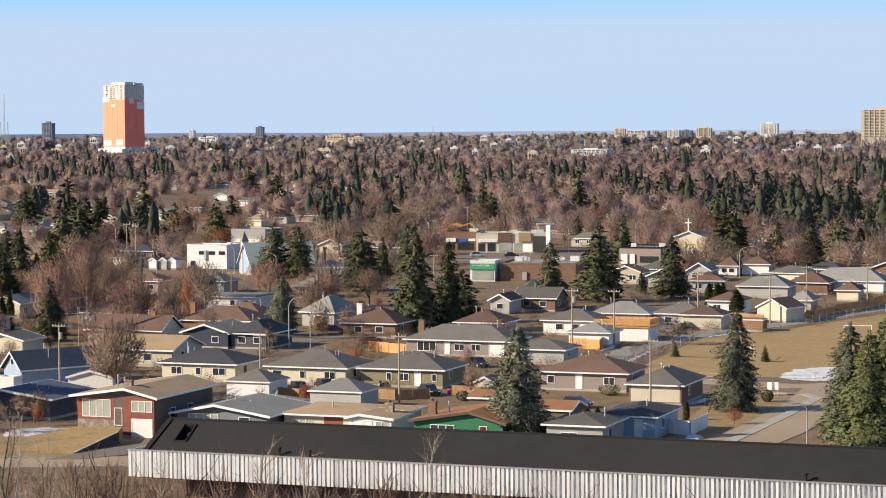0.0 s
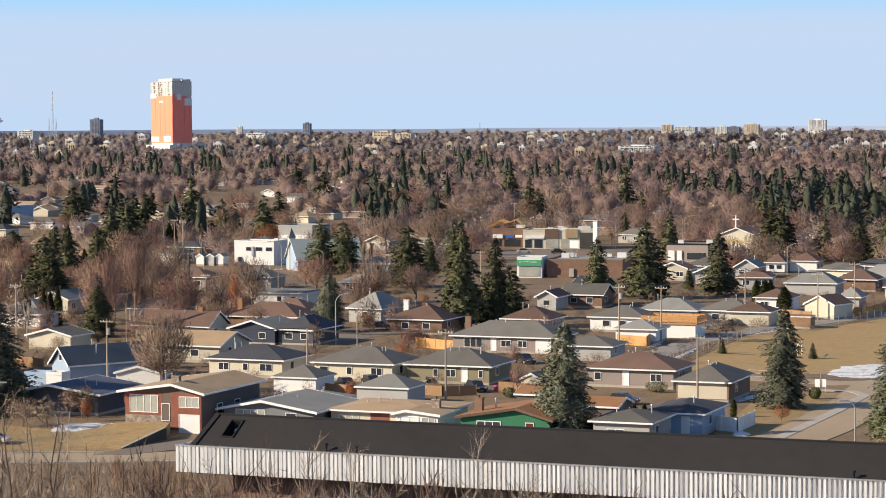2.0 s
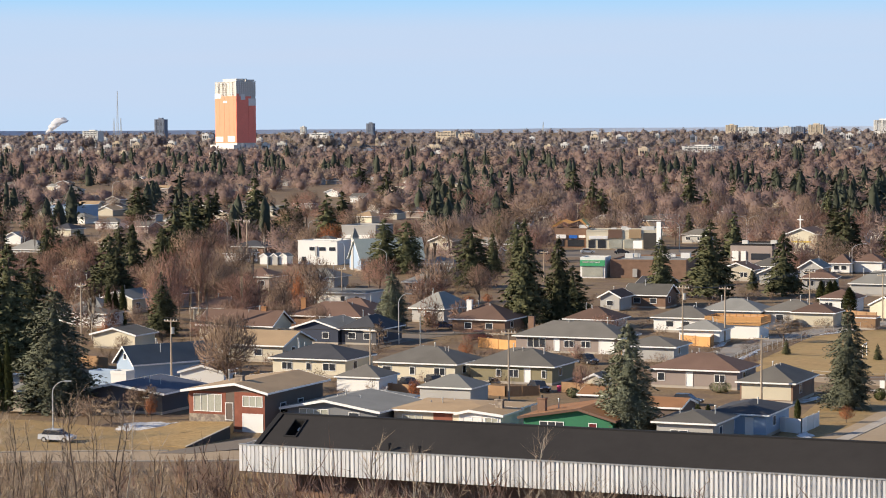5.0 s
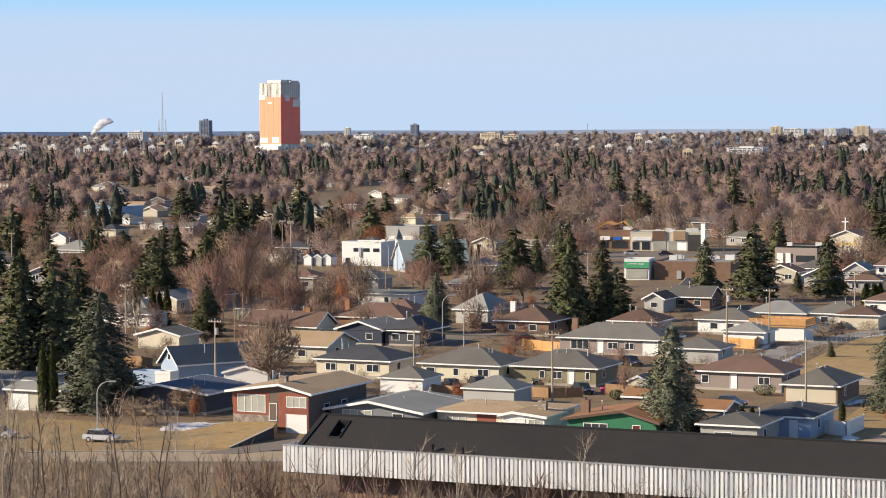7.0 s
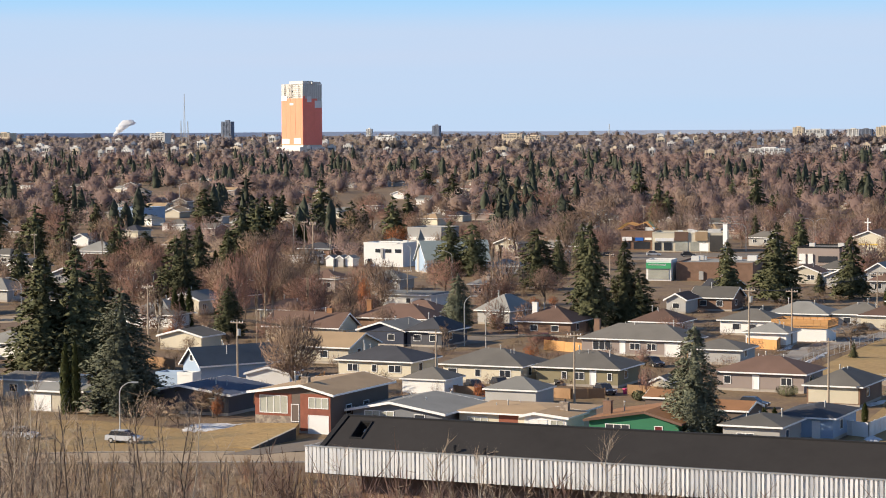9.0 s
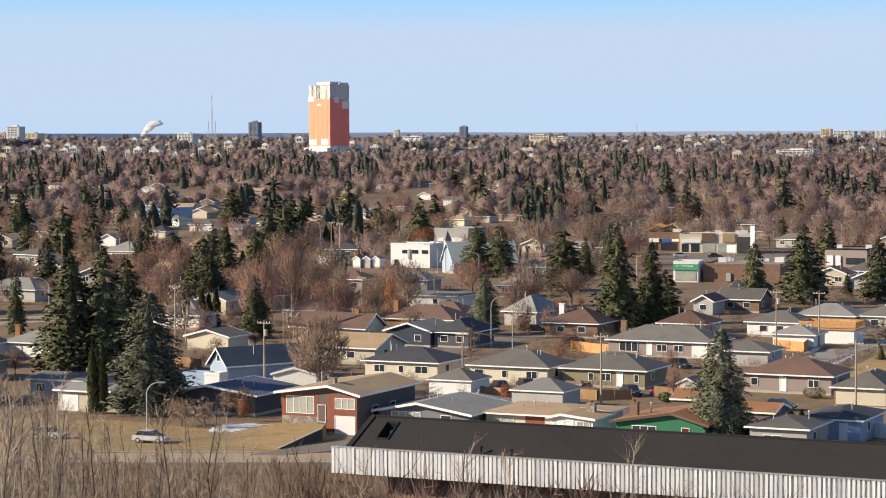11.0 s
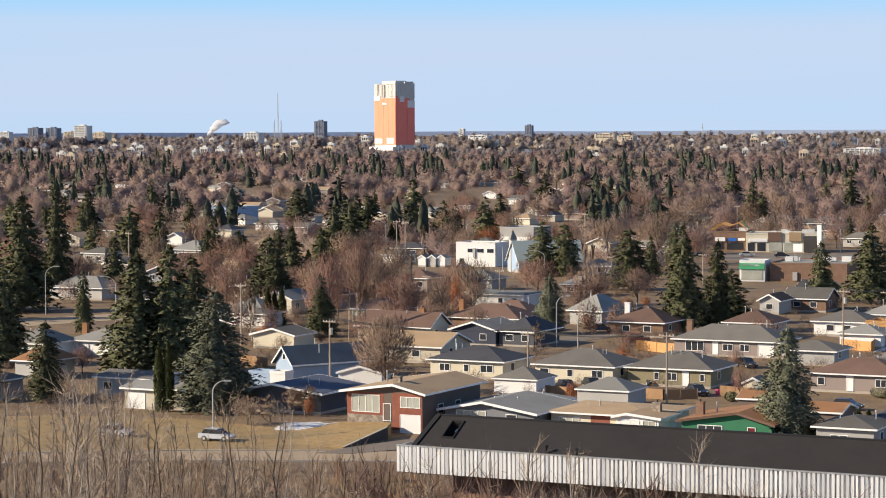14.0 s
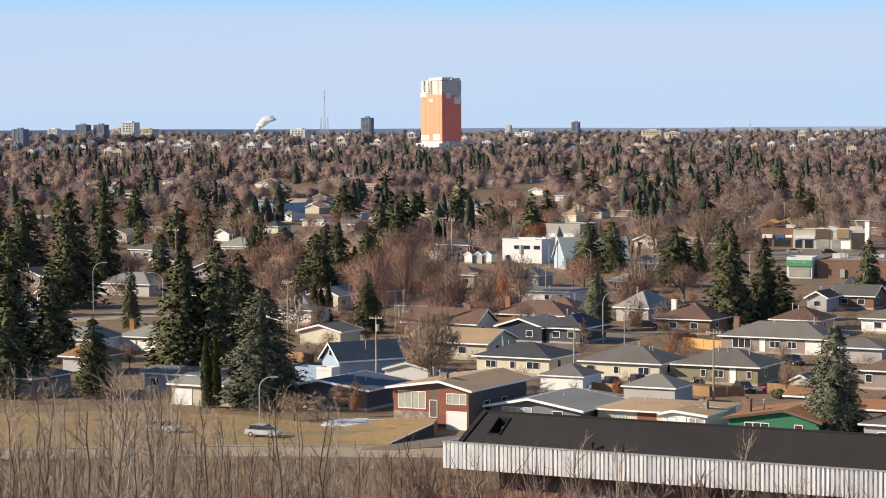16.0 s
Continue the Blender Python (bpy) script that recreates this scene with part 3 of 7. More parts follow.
def grow(wood, twigs, p, way, length, radius, depth, rnd, spread, lift, twig, tips=13, hold=None):
    q = p + way * length
    mid = p + way * length * 0.5 + Vector((rnd.uniform(-1, 1), rnd.uniform(-1, 1), 0)) * length * 0.06
    first = len(wood.v)
    if depth >= 4:
        wood.sweep([p, mid, q], [radius, radius * 0.82, radius * 0.65], 6)
    elif depth >= 2:
        wood.sweep([p, q], [radius, radius * 0.65], 3)
    else:
        side = way.orthogonal().normalized() if rnd.random() < 0.5 else way.cross(way.orthogonal()).normalized()
        w = max(radius, twig)
        twigs.add([tuple(p - side * w), tuple(p + side * w), tuple(q)], [(0, 1, 2)])
    if depth >= 2 and hold is not None:
        # a sliver of bark grows the limb onto its parent
        wood.f.append((hold, first, first + 1))
    hold = len(wood.v) - 2
    if depth == 0:
        return
    for i in range(3 if depth > 2 else 5 if depth == 2 else tips):
        u = 1.0 if i == 0 else rnd.uniform(0.35, 1.0)
        b = p + (q - p) * u
        turn = Vector((rnd.gauss(0, 1), rnd.gauss(0, 1), rnd.gauss(0, 0.5)))
        w2 = (way + turn.normalized() * spread * (0.35 if i == 0 else rnd.uniform(0.7, 1.2)) + Vector((0, 0, lift))).normalized()
        grow(wood, twigs, b, w2, length * rnd.uniform(0.60, 0.82), radius * (0.62 if i else 0.68), depth - 1, rnd, spread, lift, twig, tips, hold)


def bare_build(twig_mat, twig, spread=0.95, lift=0.18, bark="bark", depth=5, first=2.6, tips=12):
    def build(ob, k):
        rnd = random.Random(200 + k)
        wood, twigs = Shape(), Shape()
        grow(wood, twigs, Vector((0, 0, -0.2)), Vector((0.03, 0.02, 1)), first, 0.14, depth, rnd, spread, lift, twig, tips)
        high = max(v[2] for v in twigs.v)
        for s in (wood, twigs):
            s.v = [(a * 10 / high, b * 10 / high, c * 10 / high) for a, b, c in s.v]
        part("trunk", wood, bark, ob)
        twigs.f = [tuple(f) for f in face_out(twigs.v, twigs.f, np.array((0, 0, 4.6)))]
        crown = part("crown", twigs, twig_mat, ob)
        rounded(crown.data, np.array((0, 0, 4.6)), 0.4, 0.25)
    return build


def dome_build(twig_mat, bark="bark", count=1450, up=0.55):
    """Trunk and limbs under an even, rounded haze of fine twigs."""
    def build(ob, k):
        rnd = random.Random(260 + k)
        wood, spare, twigs = Shape(), Shape(), Shape()
        grow(wood, spare, Vector((0, 0, -0.2)), Vector((0.03, 0.02, 1)), 2.4, 0.11, 5, rnd, 0.8, 0.3, 0.02, 1)
        high = max(v[2] for v in wood.v)
        wide = max(math.hypot(v[0], v[1]) for v in wood.v)
        wood.v = [(a * 2.3 / wide, b * 2.3 / wide, c * 8.6 / high) for a, b, c in wood.v]
        off = rnd.uniform(0, 50)
        for i in range(count):
            way = Vector((rnd.gauss(0, 1), rnd.gauss(0, 1), rnd.gauss(0, 1))).normalized()
            edge = 1.0 + 0.34 * noise.noise(way * 1.9 + Vector((off, 0, 0)))
            if way.z < 0:
                edge *= 1.0 + 0.25 * way.z
            reach = edge * rnd.random() ** 0.42
            p = Vector((2.55 * way.x * reach, 2.55 * way.y * reach, 5.3 + 4.1 * way.z * reach))
            go = (Vector((way.x * 0.6, way.y * 0.6, way.z * 0.6 + up)) + Vector((rnd.gauss(0, 1), rnd.gauss(0, 1), rnd.gauss(0, 1))) * 0.33).normalized()
            size = rnd.uniform(0.5, 1.25)
            go.x, go.y = go.x * 0.6, go.y * 0.6
            side = Vector((rnd.gauss(0, 1), rnd.gauss(0, 1), rnd.gauss(0, 0.4))).cross(go).normalized() * rnd.uniform(0.022, 0.042)
            q = p - go * size * 0.5
            twigs.add([tuple(q - side), tuple(q + side), tuple(q + go * size)], [(0, 1, 2)])
        part("trunk", wood, bark, ob)
        twigs.f = [tuple(f) for f in face_out(twigs.v, twigs.f, np.array((0, 0, 4.6)))]
        crown = part("crown", twigs, twig_mat, ob)
        rounded(crown.data, np.array((0, 0, 4.6)), 0.4, 0.25)
    return build


BARE = {
    "grey": (bare_build("twig_grey", 0.016, tips=34), "leafless grey-brown tree with fine spreading twigs"),
    "brown": (dome_build("twig_brown"), "leafless brown deciduous tree with a dense twiggy crown"),
    "red": (dome_build("twig_red"), "leafless reddish-brown tree with a rounded crown"),
    "ash": (dome_build("twig_ash", count=2900, up=0.6), "large leafless grey-brown tree with a dense fine crown"),
    "rust": (dome_build("twig_rust", up=1.3), "rust-orange leafless shrub with upright twigs"),
    "poplar": (bare_build("twig_grey", 0.02, 0.35, 0.75, "bark_pale", 5, 3.2), "tall pale leafless poplar with steep limbs"),
}


def bare(x, y, h, r, sort="brown", k=0):
    build, label = BARE[sort]
    m = pose(x, y, ground_z(x, y), 0, 0, (x * 61 + y * 17) % 360) @ Matrix.Diagonal((r / 2.8, r / 2.8, h / 10, 1))
    return put({"poplar": "poplar", "rust": "shrub"}.get(sort, "bare_tree"), (sort, k % 3), lambda o, q: build(o, q[1] + 7 * len(sort)), m, label, "shrub" if sort == "rust" else "tree", "leafless trees")


def aspen_build(ob, k):
    rnd = random.Random(400 + k)
    wood, twigs = Shape(), Shape()
    pale = k % 3 == 0
    p, r = Vector((0, 0, -0.3)), rnd.uniform(0.075, 0.10) if pale else rnd.uniform(0.11, 0.16)
    lean = Vector((rnd.uniform(-0.09, 0.09), rnd.uniform(-0.09, 0.09), 0))
    stem = [(p, r)]
    for i in range(11):
        q = p + Vector((rnd.uniform(-0.22, 0.22), rnd.uniform(-0.22, 0.22), 0.94)) + lean
        stem.append((q, r * 0.85))
        for j in range(0 if i < 2 else 1 if i < 4 else 3):
            a = rnd.random() * 6.283
            way = Vector((math.cos(a), math.sin(a), rnd.uniform(0.35, 1.5))).normalized()
            b = p + (q - p) * rnd.random()
            L = rnd.uniform(0.8, 2.0) * (1.15 - i * 0.065)
            m = b + way * L * 0.5
            e = m + (way + Vector((rnd.uniform(-0.5, 0.5), rnd.uniform(-0.5, 0.5), rnd.uniform(0.1, 0.7)))).normalized() * L * 0.5
            wood.sweep([b, m, e], [r * 0.42, r * 0.28, 0.010], 3)
            for c, n in ((m, 2), (b.lerp(m, 0.6), 2), (e, 3), (m.lerp(e, 0.5), 3)):
                for _ in range(n):
                    go = (way * 1.3 + Vector((rnd.gauss(0, 0.8), rnd.gauss(0, 0.8), rnd.gauss(0.4, 0.5)))).normalized() * rnd.uniform(0.35, 1.1)
                    side = go.cross(Vector((rnd.gauss(0, 1), rnd.gauss(0, 1), 0.2))).normalized() * rnd.uniform(0.006, 0.011)
                    twigs.add([tuple(c - side), tuple(c + side), tuple(c + go)], [(0, 1, 2)])
        p, r = q, r * 0.85
    wood.sweep([c for c, _ in stem], [c for _, c in stem], 6)
    part("trunk", wood, "bark_pale" if pale else "bark_dark", ob)
    part("crown", twigs, "twig_pale" if k % 2 else "twig_grey", ob)


def aspen(x, y, h, k=0):
    m = pose(x, y, 0, 0, 0, (x * 71 + y * 13) % 360) @ Matrix.Diagonal((h / 11.5, h / 11.5, h / 10, 1))
    return put("aspen", k % 6, aspen_build, m, "slender leafless aspen with a pale stem" if k % 3 == 0 else "slender leafless aspen with a dark stem", "tree", "aspens of the grove")


# ---- the long building with the black roof ----
def long_roof(x, y, length, z):
    """x, y: the left end of the ridge; z: the ridge's height. Runs along the grid to the right."""
    b = thing("long_building", pose(x, y, 0, 0, 0, GRID), "long low building with black membrane roof and white corrugated metal parapet", "building")
    depth, drop = 3.8, 2.13
    ze = z - drop
    a0, a1, v0, v1 = 1.70, 2.62, 0.17, 0.66

    def on(u, v, up):
        return (u, -depth * v, z - drop * v + up)
    s = Shape()
    # sloped black membrane round an open hatch, its left end cut slantwise
    left = lambda v: 0.4 - 0.35 * v
    for e0, e1, f0, f1, g0, g1 in ((left(0), a0, left(1), a0, 0, 1), (a1, length, a1, length, 0, 1), (a0, a1, a0, a1, 0, v0), (a0, a1, a0, a1, v1, 1)):
        s.add([on(e0, g0, 0), on(e1, g0, 0), on(f1, g1, 0), on(f0, g1, 0), on(e0, g0, -0.5), on(e1, g0, -0.5), on(f1, g1, -0.5), on(f0, g1, -0.5)],
              [(0, 3, 2, 1), (4, 5, 6, 7), (0, 1, 5, 4), (1, 2, 6, 5), (2, 3, 7, 6), (3, 0, 4, 7)])
    part("roof", s, "roof_black", b, "black membrane roof")
    part("ridge_cap", Shape().box(0.2, length, -0.06, 0.35, z - 0.3, z + 0.10), "black_trim", b)
    s = Shape()
    e0, e1 = Vector((0.3, 0.0, z)), Vector((0.05 - 0.1, -depth, ze))
    w = Vector((0.42, 0, 0))
    s.add([tuple(e0 - w + Vector((0, 0, -0.5))), tuple(e0 - w + Vector((0, 0, 0.12))), tuple(e1 - w + Vector((0, 0, 0.12))), tuple(e1 - w + Vector((0, 0, -0.5))),
           tuple(e0 + Vector((0, 0, -0.5))), tuple(e0 + Vector((0, 0, 0.12))), tuple(e1 + Vector((0, 0, 0.12))), tuple(e1 + Vector((0, 0, -0.5)))],
          [(0, 1, 2, 3), (7, 6, 5, 4), (0, 4, 5, 1), (1, 5, 6, 2), (2, 6, 7, 3), (3, 7, 4, 0)])
    part("rake_board", s, "black_trim", b)
    # low curb round the hatch, and the well under it
    s = Shape()
    for (p, q, r, t) in ((a0 - 0.10, a0, v0 - 0.02, v1 + 0.02), (a1, a1 + 0.10, v0 - 0.02, v1 + 0.02), (a0, a1, v0 - 0.02, v0), (a0, a1, v1, v1 + 0.02)):
        s.add([on(p, r, 0.0), on(q, r, 0.0), on(q, t, 0.0), on(p, t, 0.0), on(p, r, 0.12), on(q, r, 0.12), on(q, t, 0.12), on(p, t, 0.12)],
              [(0, 1, 2, 3), (4, 7, 6, 5), (0, 4, 5, 1), (1, 5, 6, 2), (2, 6, 7, 3), (3, 7, 4, 0)])
    curb = part("skylight", s, "black_trim", b, "open black roof hatch")
    part("well", Shape().add([on(a0, v0, -0.02), on(a1, v0, -0.02), on(a1, v1, -0.02), on(a0, v1, -0.02), on(a0, v0, -1.0), on(a1, v0, -1.0), on(a1, v1, -1.0), on(a0, v1, -1.0)],
         [(4, 5, 6, 7), (0, 1, 5, 4), (1, 2, 6, 5), (2, 3, 7, 6), (3, 0, 4, 7)]), "black_trim", curb)
    part("pane", Shape().add([on(a0 + 0.35, v0 + 0.02, -0.5), on(a1 - 0.1, v0 + 0.02, -0.5), on(a1 - 0.1, v0 + 0.12, -0.5), on(a0 + 0.35, v0 + 0.12, -0.5)], [(0, 3, 2, 1)]), "far_pale", curb)
    # corrugated parapet
    zl, zh = ze - 1.95, ze + 0.12
    yf = -depth - 0.25
    rib = 0.36
    n = int((length - (-1.51)) / rib)
    prof = []
    uneven = random.Random(21)
    for i in range(n):
        u = -1.51 + i * rib
        # flats narrow rightwards, wider grooves imitating the sheen that fades at that end
        k, o = uneven.uniform(0.60, 0.80) - 0.42 * i / n, uneven.uniform(0.0, 0.05)
        prof += [(u, -0.15 + o), (u + rib * k, -0.15 + uneven.uniform(0.0, 0.05)), (u + rib * (k + 0.08), 0.12), (u + rib * 0.93, 0.12)]
    s = Shape()
    for u, o in prof:
        s.v += [(u, yf + o, zl), (u, yf + o, zh)]
    s.f = [(2 * i, 2 * i + 2, 2 * i + 3, 2 * i + 1) for i in range(len(prof) - 1)]
    part("parapet", s, "corrugated", b, "white corrugated metal parapet")
    # dark slate backing, meant as the shade inside the grooves
    part("parapet_back", Shape().box(-1.51 + 0.05, length, yf + 0.14, yf + 0.2, zl + 0.02, zh - 0.02), "wall_slate", b)
    part("coping", Shape().box(-1.51 - 0.05, length, yf - 0.18, yf + 0.24, zh, zh + 0.06), "pole_metal", b)
    part("end_fascia", Shape().box(-1.51, -1.51 + 0.05, yf + 0.21, yf + 3.6, zl, zh), "trim_white", b)
    part("gable_panel", Shape().add([(0.25, -0.1, z - 0.5), (0.05 - 0.35, -depth, ze - 0.4), (0.25, -0.1, ze - 0.5)], [(0, 1, 2), (2, 1, 0)]), "trim_white", b)
    part("soffit", Shape().box(-1.51 + 0.1, length, yf + 0.21, 1.0, zl - 0.1, zl), "soffit", b)
    part("wall", Shape().box(2.5, length - 0.5, -depth + 1.6, 6.0, -0.3, zl - 0.1), "brick_brown", b)
    part("upper_wall", Shape().box(1.0, length - 0.5, -depth + 0.3, 5.5, zl, ze - 0.5), "brick_brown", b)
    part("back_roof", Shape().add([(0.4, 0.36, z), (length, 0.36, z), (length, 6.3, ze), (0.4, 6.3, ze), (0.4, 0.36, z - 0.4), (length, 0.36, z - 0.4), (length, 6.3, ze - 0.4), (0.4, 6.3, ze - 0.4)],
         [(0, 1, 2, 3), (7, 6, 5, 4), (0, 4, 5, 1), (1, 5, 6, 2), (2, 6, 7, 3), (3, 7, 4, 0)]), "roof_black", b)
    # small roof vents
    for u, v in ((11.2, 0.93), (13.8, 0.97), (52.0, 0.96)):
        p = on(u, v, 0)
        part("roof_vent", Shape().tube((p[0], p[1], p[2] - 0.1), (p[0], p[1], p[2] + 0.55), 0.10, 0.10, 8).tube((p[0], p[1], p[2] + 0.5), (p[0], p[1], p[2] + 0.65), 0.2, 0.14, 8), "black_trim", b)
    return b


# ---- the tower under wraps, and far blocks ----
def tower(x, y, w, d, h, yaw):
    """x, y: the corner toward the valley. Left face along -x, right face along +y of its own axes."""
    z0 = ground_z(x, y)
    b = thing("tower_block", pose(x, y, z0, 0, 0, yaw), "high-rise wrapped in orange sheeting with bare concrete top floors", "tower")
    part("core", Shape().box(-w + 0.3, -0.3, 0.3, d - 0.3, -1, h - 1), "slab", b)
    top = h * 0.80
    # sheeting in vertical bays
    for i in range(9):
        a, c = -w + w * i / 9, -w + w * (i + 1) / 9
        part("sheeting", Shape().box(a + 0.05, c - 0.05, -0.25 - 0.12 * (i % 2), 0.2, h * 0.14, top - (3.4 if i < 2 else 0)), "wrap_orange", b, "orange scaffold sheeting")
    for i in range(8):
        a, c = d * i / 8, d * (i + 1) / 8
        t = 0.35 if i in (3, 4) else 0.0
        part("sheeting", Shape().box(-0.9, 0.35 + 0.12 * (i % 2) - t, a + 0.05, c - 0.05, h * 0.14, top + (2.5 if i == 0 else -5.0 if i > 5 else -1.0)), "wrap_shade_side", b, "orange scaffold sheeting, its shaded face painted coral")
    for k, (a, c, z, e) in enumerate(((-w, -w * 0.72, top - 3.2, top + 3.2), (-w * 0.6, -w * 0.42, h * 0.70, h * 0.73), (-w * 0.98, -w * 0.62, h * 0.155, h * 0.225), (-w * 0.4, -w * 0.08, h * 0.155, h * 0.235))):
        part("white_sheet", Shape().box(a, c, -0.55, -0.4, z, e), "wrap_white", b)
    for a, c, z, e in ((d * 0.22, d * 0.45, h * 0.74, h * 0.82), (d * 0.62, d, h * 0.66, h * 0.76)):
        part("white_sheet", Shape().box(0.5, 0.62, a, c, z, e), "wrap_white", b)
    n = 7
    for i in range(n + 1):
        z = top + (h - top) * i / n
        part("floor_slab", Shape().box(-w - 0.3, 0.3, -0.3, d + 0.3, z - 0.5, z), "slab", b)
        if i < n:
            cols = Shape()
            for j in range(10):
                u = -w + (w - 0.5) * j / 9
                cols.box(u, u + 0.6, 0.0, 0.6, z, z + (h - top) / n - 0.5)
                v = (d - 0.6) * j / 9
                cols.box(-0.6, 0.0, v, v + 0.6, z, z + (h - top) / n - 0.5)
            for j in (1, 3, 4, 7):
                u = -w + w * j / 9
                cols.box(u + 0.7, u + w / 9 - 0.2, 0.3, 0.5, z, z + (h - top) / n - 0.5)
            part("colonnade", cols, "wrap_white", b)["kind"] = "stuff"
    part("plant_room", Shape().box(-w * 0.72, -w * 0.08, d * 0.1, d * 0.65, h, h + 3.6), "far_pale", b)
    part("plant_room", Shape().box(-w * 0.2, -0.3, d * 0.5, d * 0.95, h, h + 2.4), "slab", b)
    part("podium", Shape().box(-w - 6, 1.0, -5, d + 3, -1, h * 0.11), "far_pale", b)
    for v in range(6):
        part("hoarding", Shape().box(1.0, 1.5, d * v / 6, d * (v + 0.6) / 6, -1, h * 0.07), "wall_grey", b)


BLOCKS = []


def block(x, y, w, d, z0, h, mat, floors, bays, yaw=-15, label="far apartment block among trees"):
    """A far block with recessed window bands that read as rows."""
    BLOCKS.append((x, y, z0, w))
    b = thing("apartment_building", pose(x, y, z0, 0, 0, yaw), label, "building", group="far blocks")
    part("wall", Shape().box(-w / 2, w / 2, 0, d, -8, h), mat, b)
    for i in range(floors):
        z = h * (i + 0.35) / floors
        part("window", Shape().box(-w / 2 + w * 0.06, w / 2 - w * 0.06, -0.05, 0.3, z, z + h / floors * 0.4), "glass", b)
    for j in range(bays):
        u = -w / 2 + w * (j + 0.5) / bays
        part("pier", Shape().box(u - w * 0.12 / bays, u + w * 0.12 / bays, -0.35, 0.2, 0, h), mat, b)
    part("plant_room", Shape().box(-w * 0.2, w * 0.2, d * 0.3, d * 0.7, h, h + h * 0.06 + 1), mat, b)
    return b


# ---- poles ----
def utility_pole(x, y, h, yaw=GRID, arm=2.2, box=False):
    b = thing("utility_pole", pose(x, y, 0, 0, 0, yaw), "weathered wooden utility pole with a crossarm" + (" and a transformer" if box else ""), "pole", "utility poles")
    part("post", Shape().tube((0, 0, -0.3), (0, 0, h), 0.17, 0.11, 8), "pole_wood", b)
    a = part("crossarm", Shape().box(-arm / 2, arm / 2, -0.16, -0.04, h - 0.55, h - 0.40), "pole_wood", b)
    for u in (-0.9, -0.45, 0.45, 0.9):
        part("insulator", Shape().tube((u * arm / 2, -0.1, h - 0.4), (u * arm / 2, -0.1, h - 0.2), 0.06, 0.04, 6), "trim_white", a)
    if box:
        part("transformer", Shape().tube((0.35, -0.1, h - 2.4), (0.35, -0.1, h - 1.4), 0.26, 0.26, 10), "pole_metal", b)
    return b


def wires(p, q, sag, label="thin dark overhead wires between poles"):
    """Three wires between two pole tops."""
    for k, o in enumerate((-0.9, 0.0, 0.9)):
        s = Shape()
        a, c = Vector((p[0] + o, p[1], p[2] + 0.1)), Vector((q[0] + o, q[1], q[2] + 0.1))
        n = 10
        pts = [a.lerp(c, i / n) - Vector((0, 0, sag * 4 * (i / n) * (1 - i / n))) for i in range(n + 1)]
        s.sweep(pts, [0.034] * (n + 1), 4)
        tagged(part("overhead_wire", s, "wire"), label, "wire", "overhead wires")


def street_lamp(x, y, h, yaw, reach=2.4):
    b = thing("street_lamp", pose(x, y, ground_z(x, y), 0, 0, yaw), "pale metal street lamp with a curved arm", "street lamp", "street lamps")
    s = Shape()
    s.tube((0, 0, -0.3), (0, 0, h * 0.8), 0.11, 0.075, 8)
    part("pole", s, "pole_metal", b)
    bend = [math.pi / 2 * i / 8 for i in range(9)]
    s = Shape().sweep([(reach * (1 - math.cos(a)), 0, h * 0.8 + h * 0.2 * math.sin(a)) for a in bend], [0.075 - 0.002 * i for i in range(9)])
    arm = part("arm", s, "pole_metal", b)
    part("lamp_head", Shape().box(reach - 0.1, reach + 0.75, -0.16, 0.16, h - 0.10, h + 0.08), "pole_metal", arm)
    return b


def car(x, y, yaw, paint="paint_car", van=False, label=""):
    b = thing("car", pose(x, y, 0.06, 0, 0, yaw), label or "parked silver car on the street", "car", "parked cars")
    k = 0.35 if van else 0.0
    low = [(-2.2, 0.35), (2.2, 0.35), (2.25, 0.72), (1.3, 0.92 + k * 0.3), (-2.15, 0.95 + k * 0.3)]
    s = Shape()
    s.prism(low, -0.88, 0.88)
    part("body", s, paint, b)
    cab = [(-1.75 - k, 0.94), (1.15, 0.94), (0.45, 1.48 + k), (-1.35 - k, 1.48 + k)]
    part("cabin", Shape().prism(cab, -0.78, 0.78), "glass", b)
    part("roof", Shape().box(-1.33 - k, 0.43, -0.76, 0.76, 1.482 + k, 1.54 + k), paint, b)
    for u in (-1.35, 1.4):
        for v in (-0.8, 0.8):
            w = part("wheel", Shape().tube((u, v - 0.12, 0.33), (u, v + 0.12, 0.33), 0.33, 0.33, 14), "tyre", b)
            part("rim", Shape().tube((u, v - 0.13, 0.33), (u, v + 0.13, 0.33), 0.19, 0.19, 10), "pole_metal", w)
    for v in (-0.6, 0.6):
        part("headlight", Shape().box(2.16, 2.27, v - 0.18, v + 0.18, 0.62, 0.76), "trim_white", b)
    return b


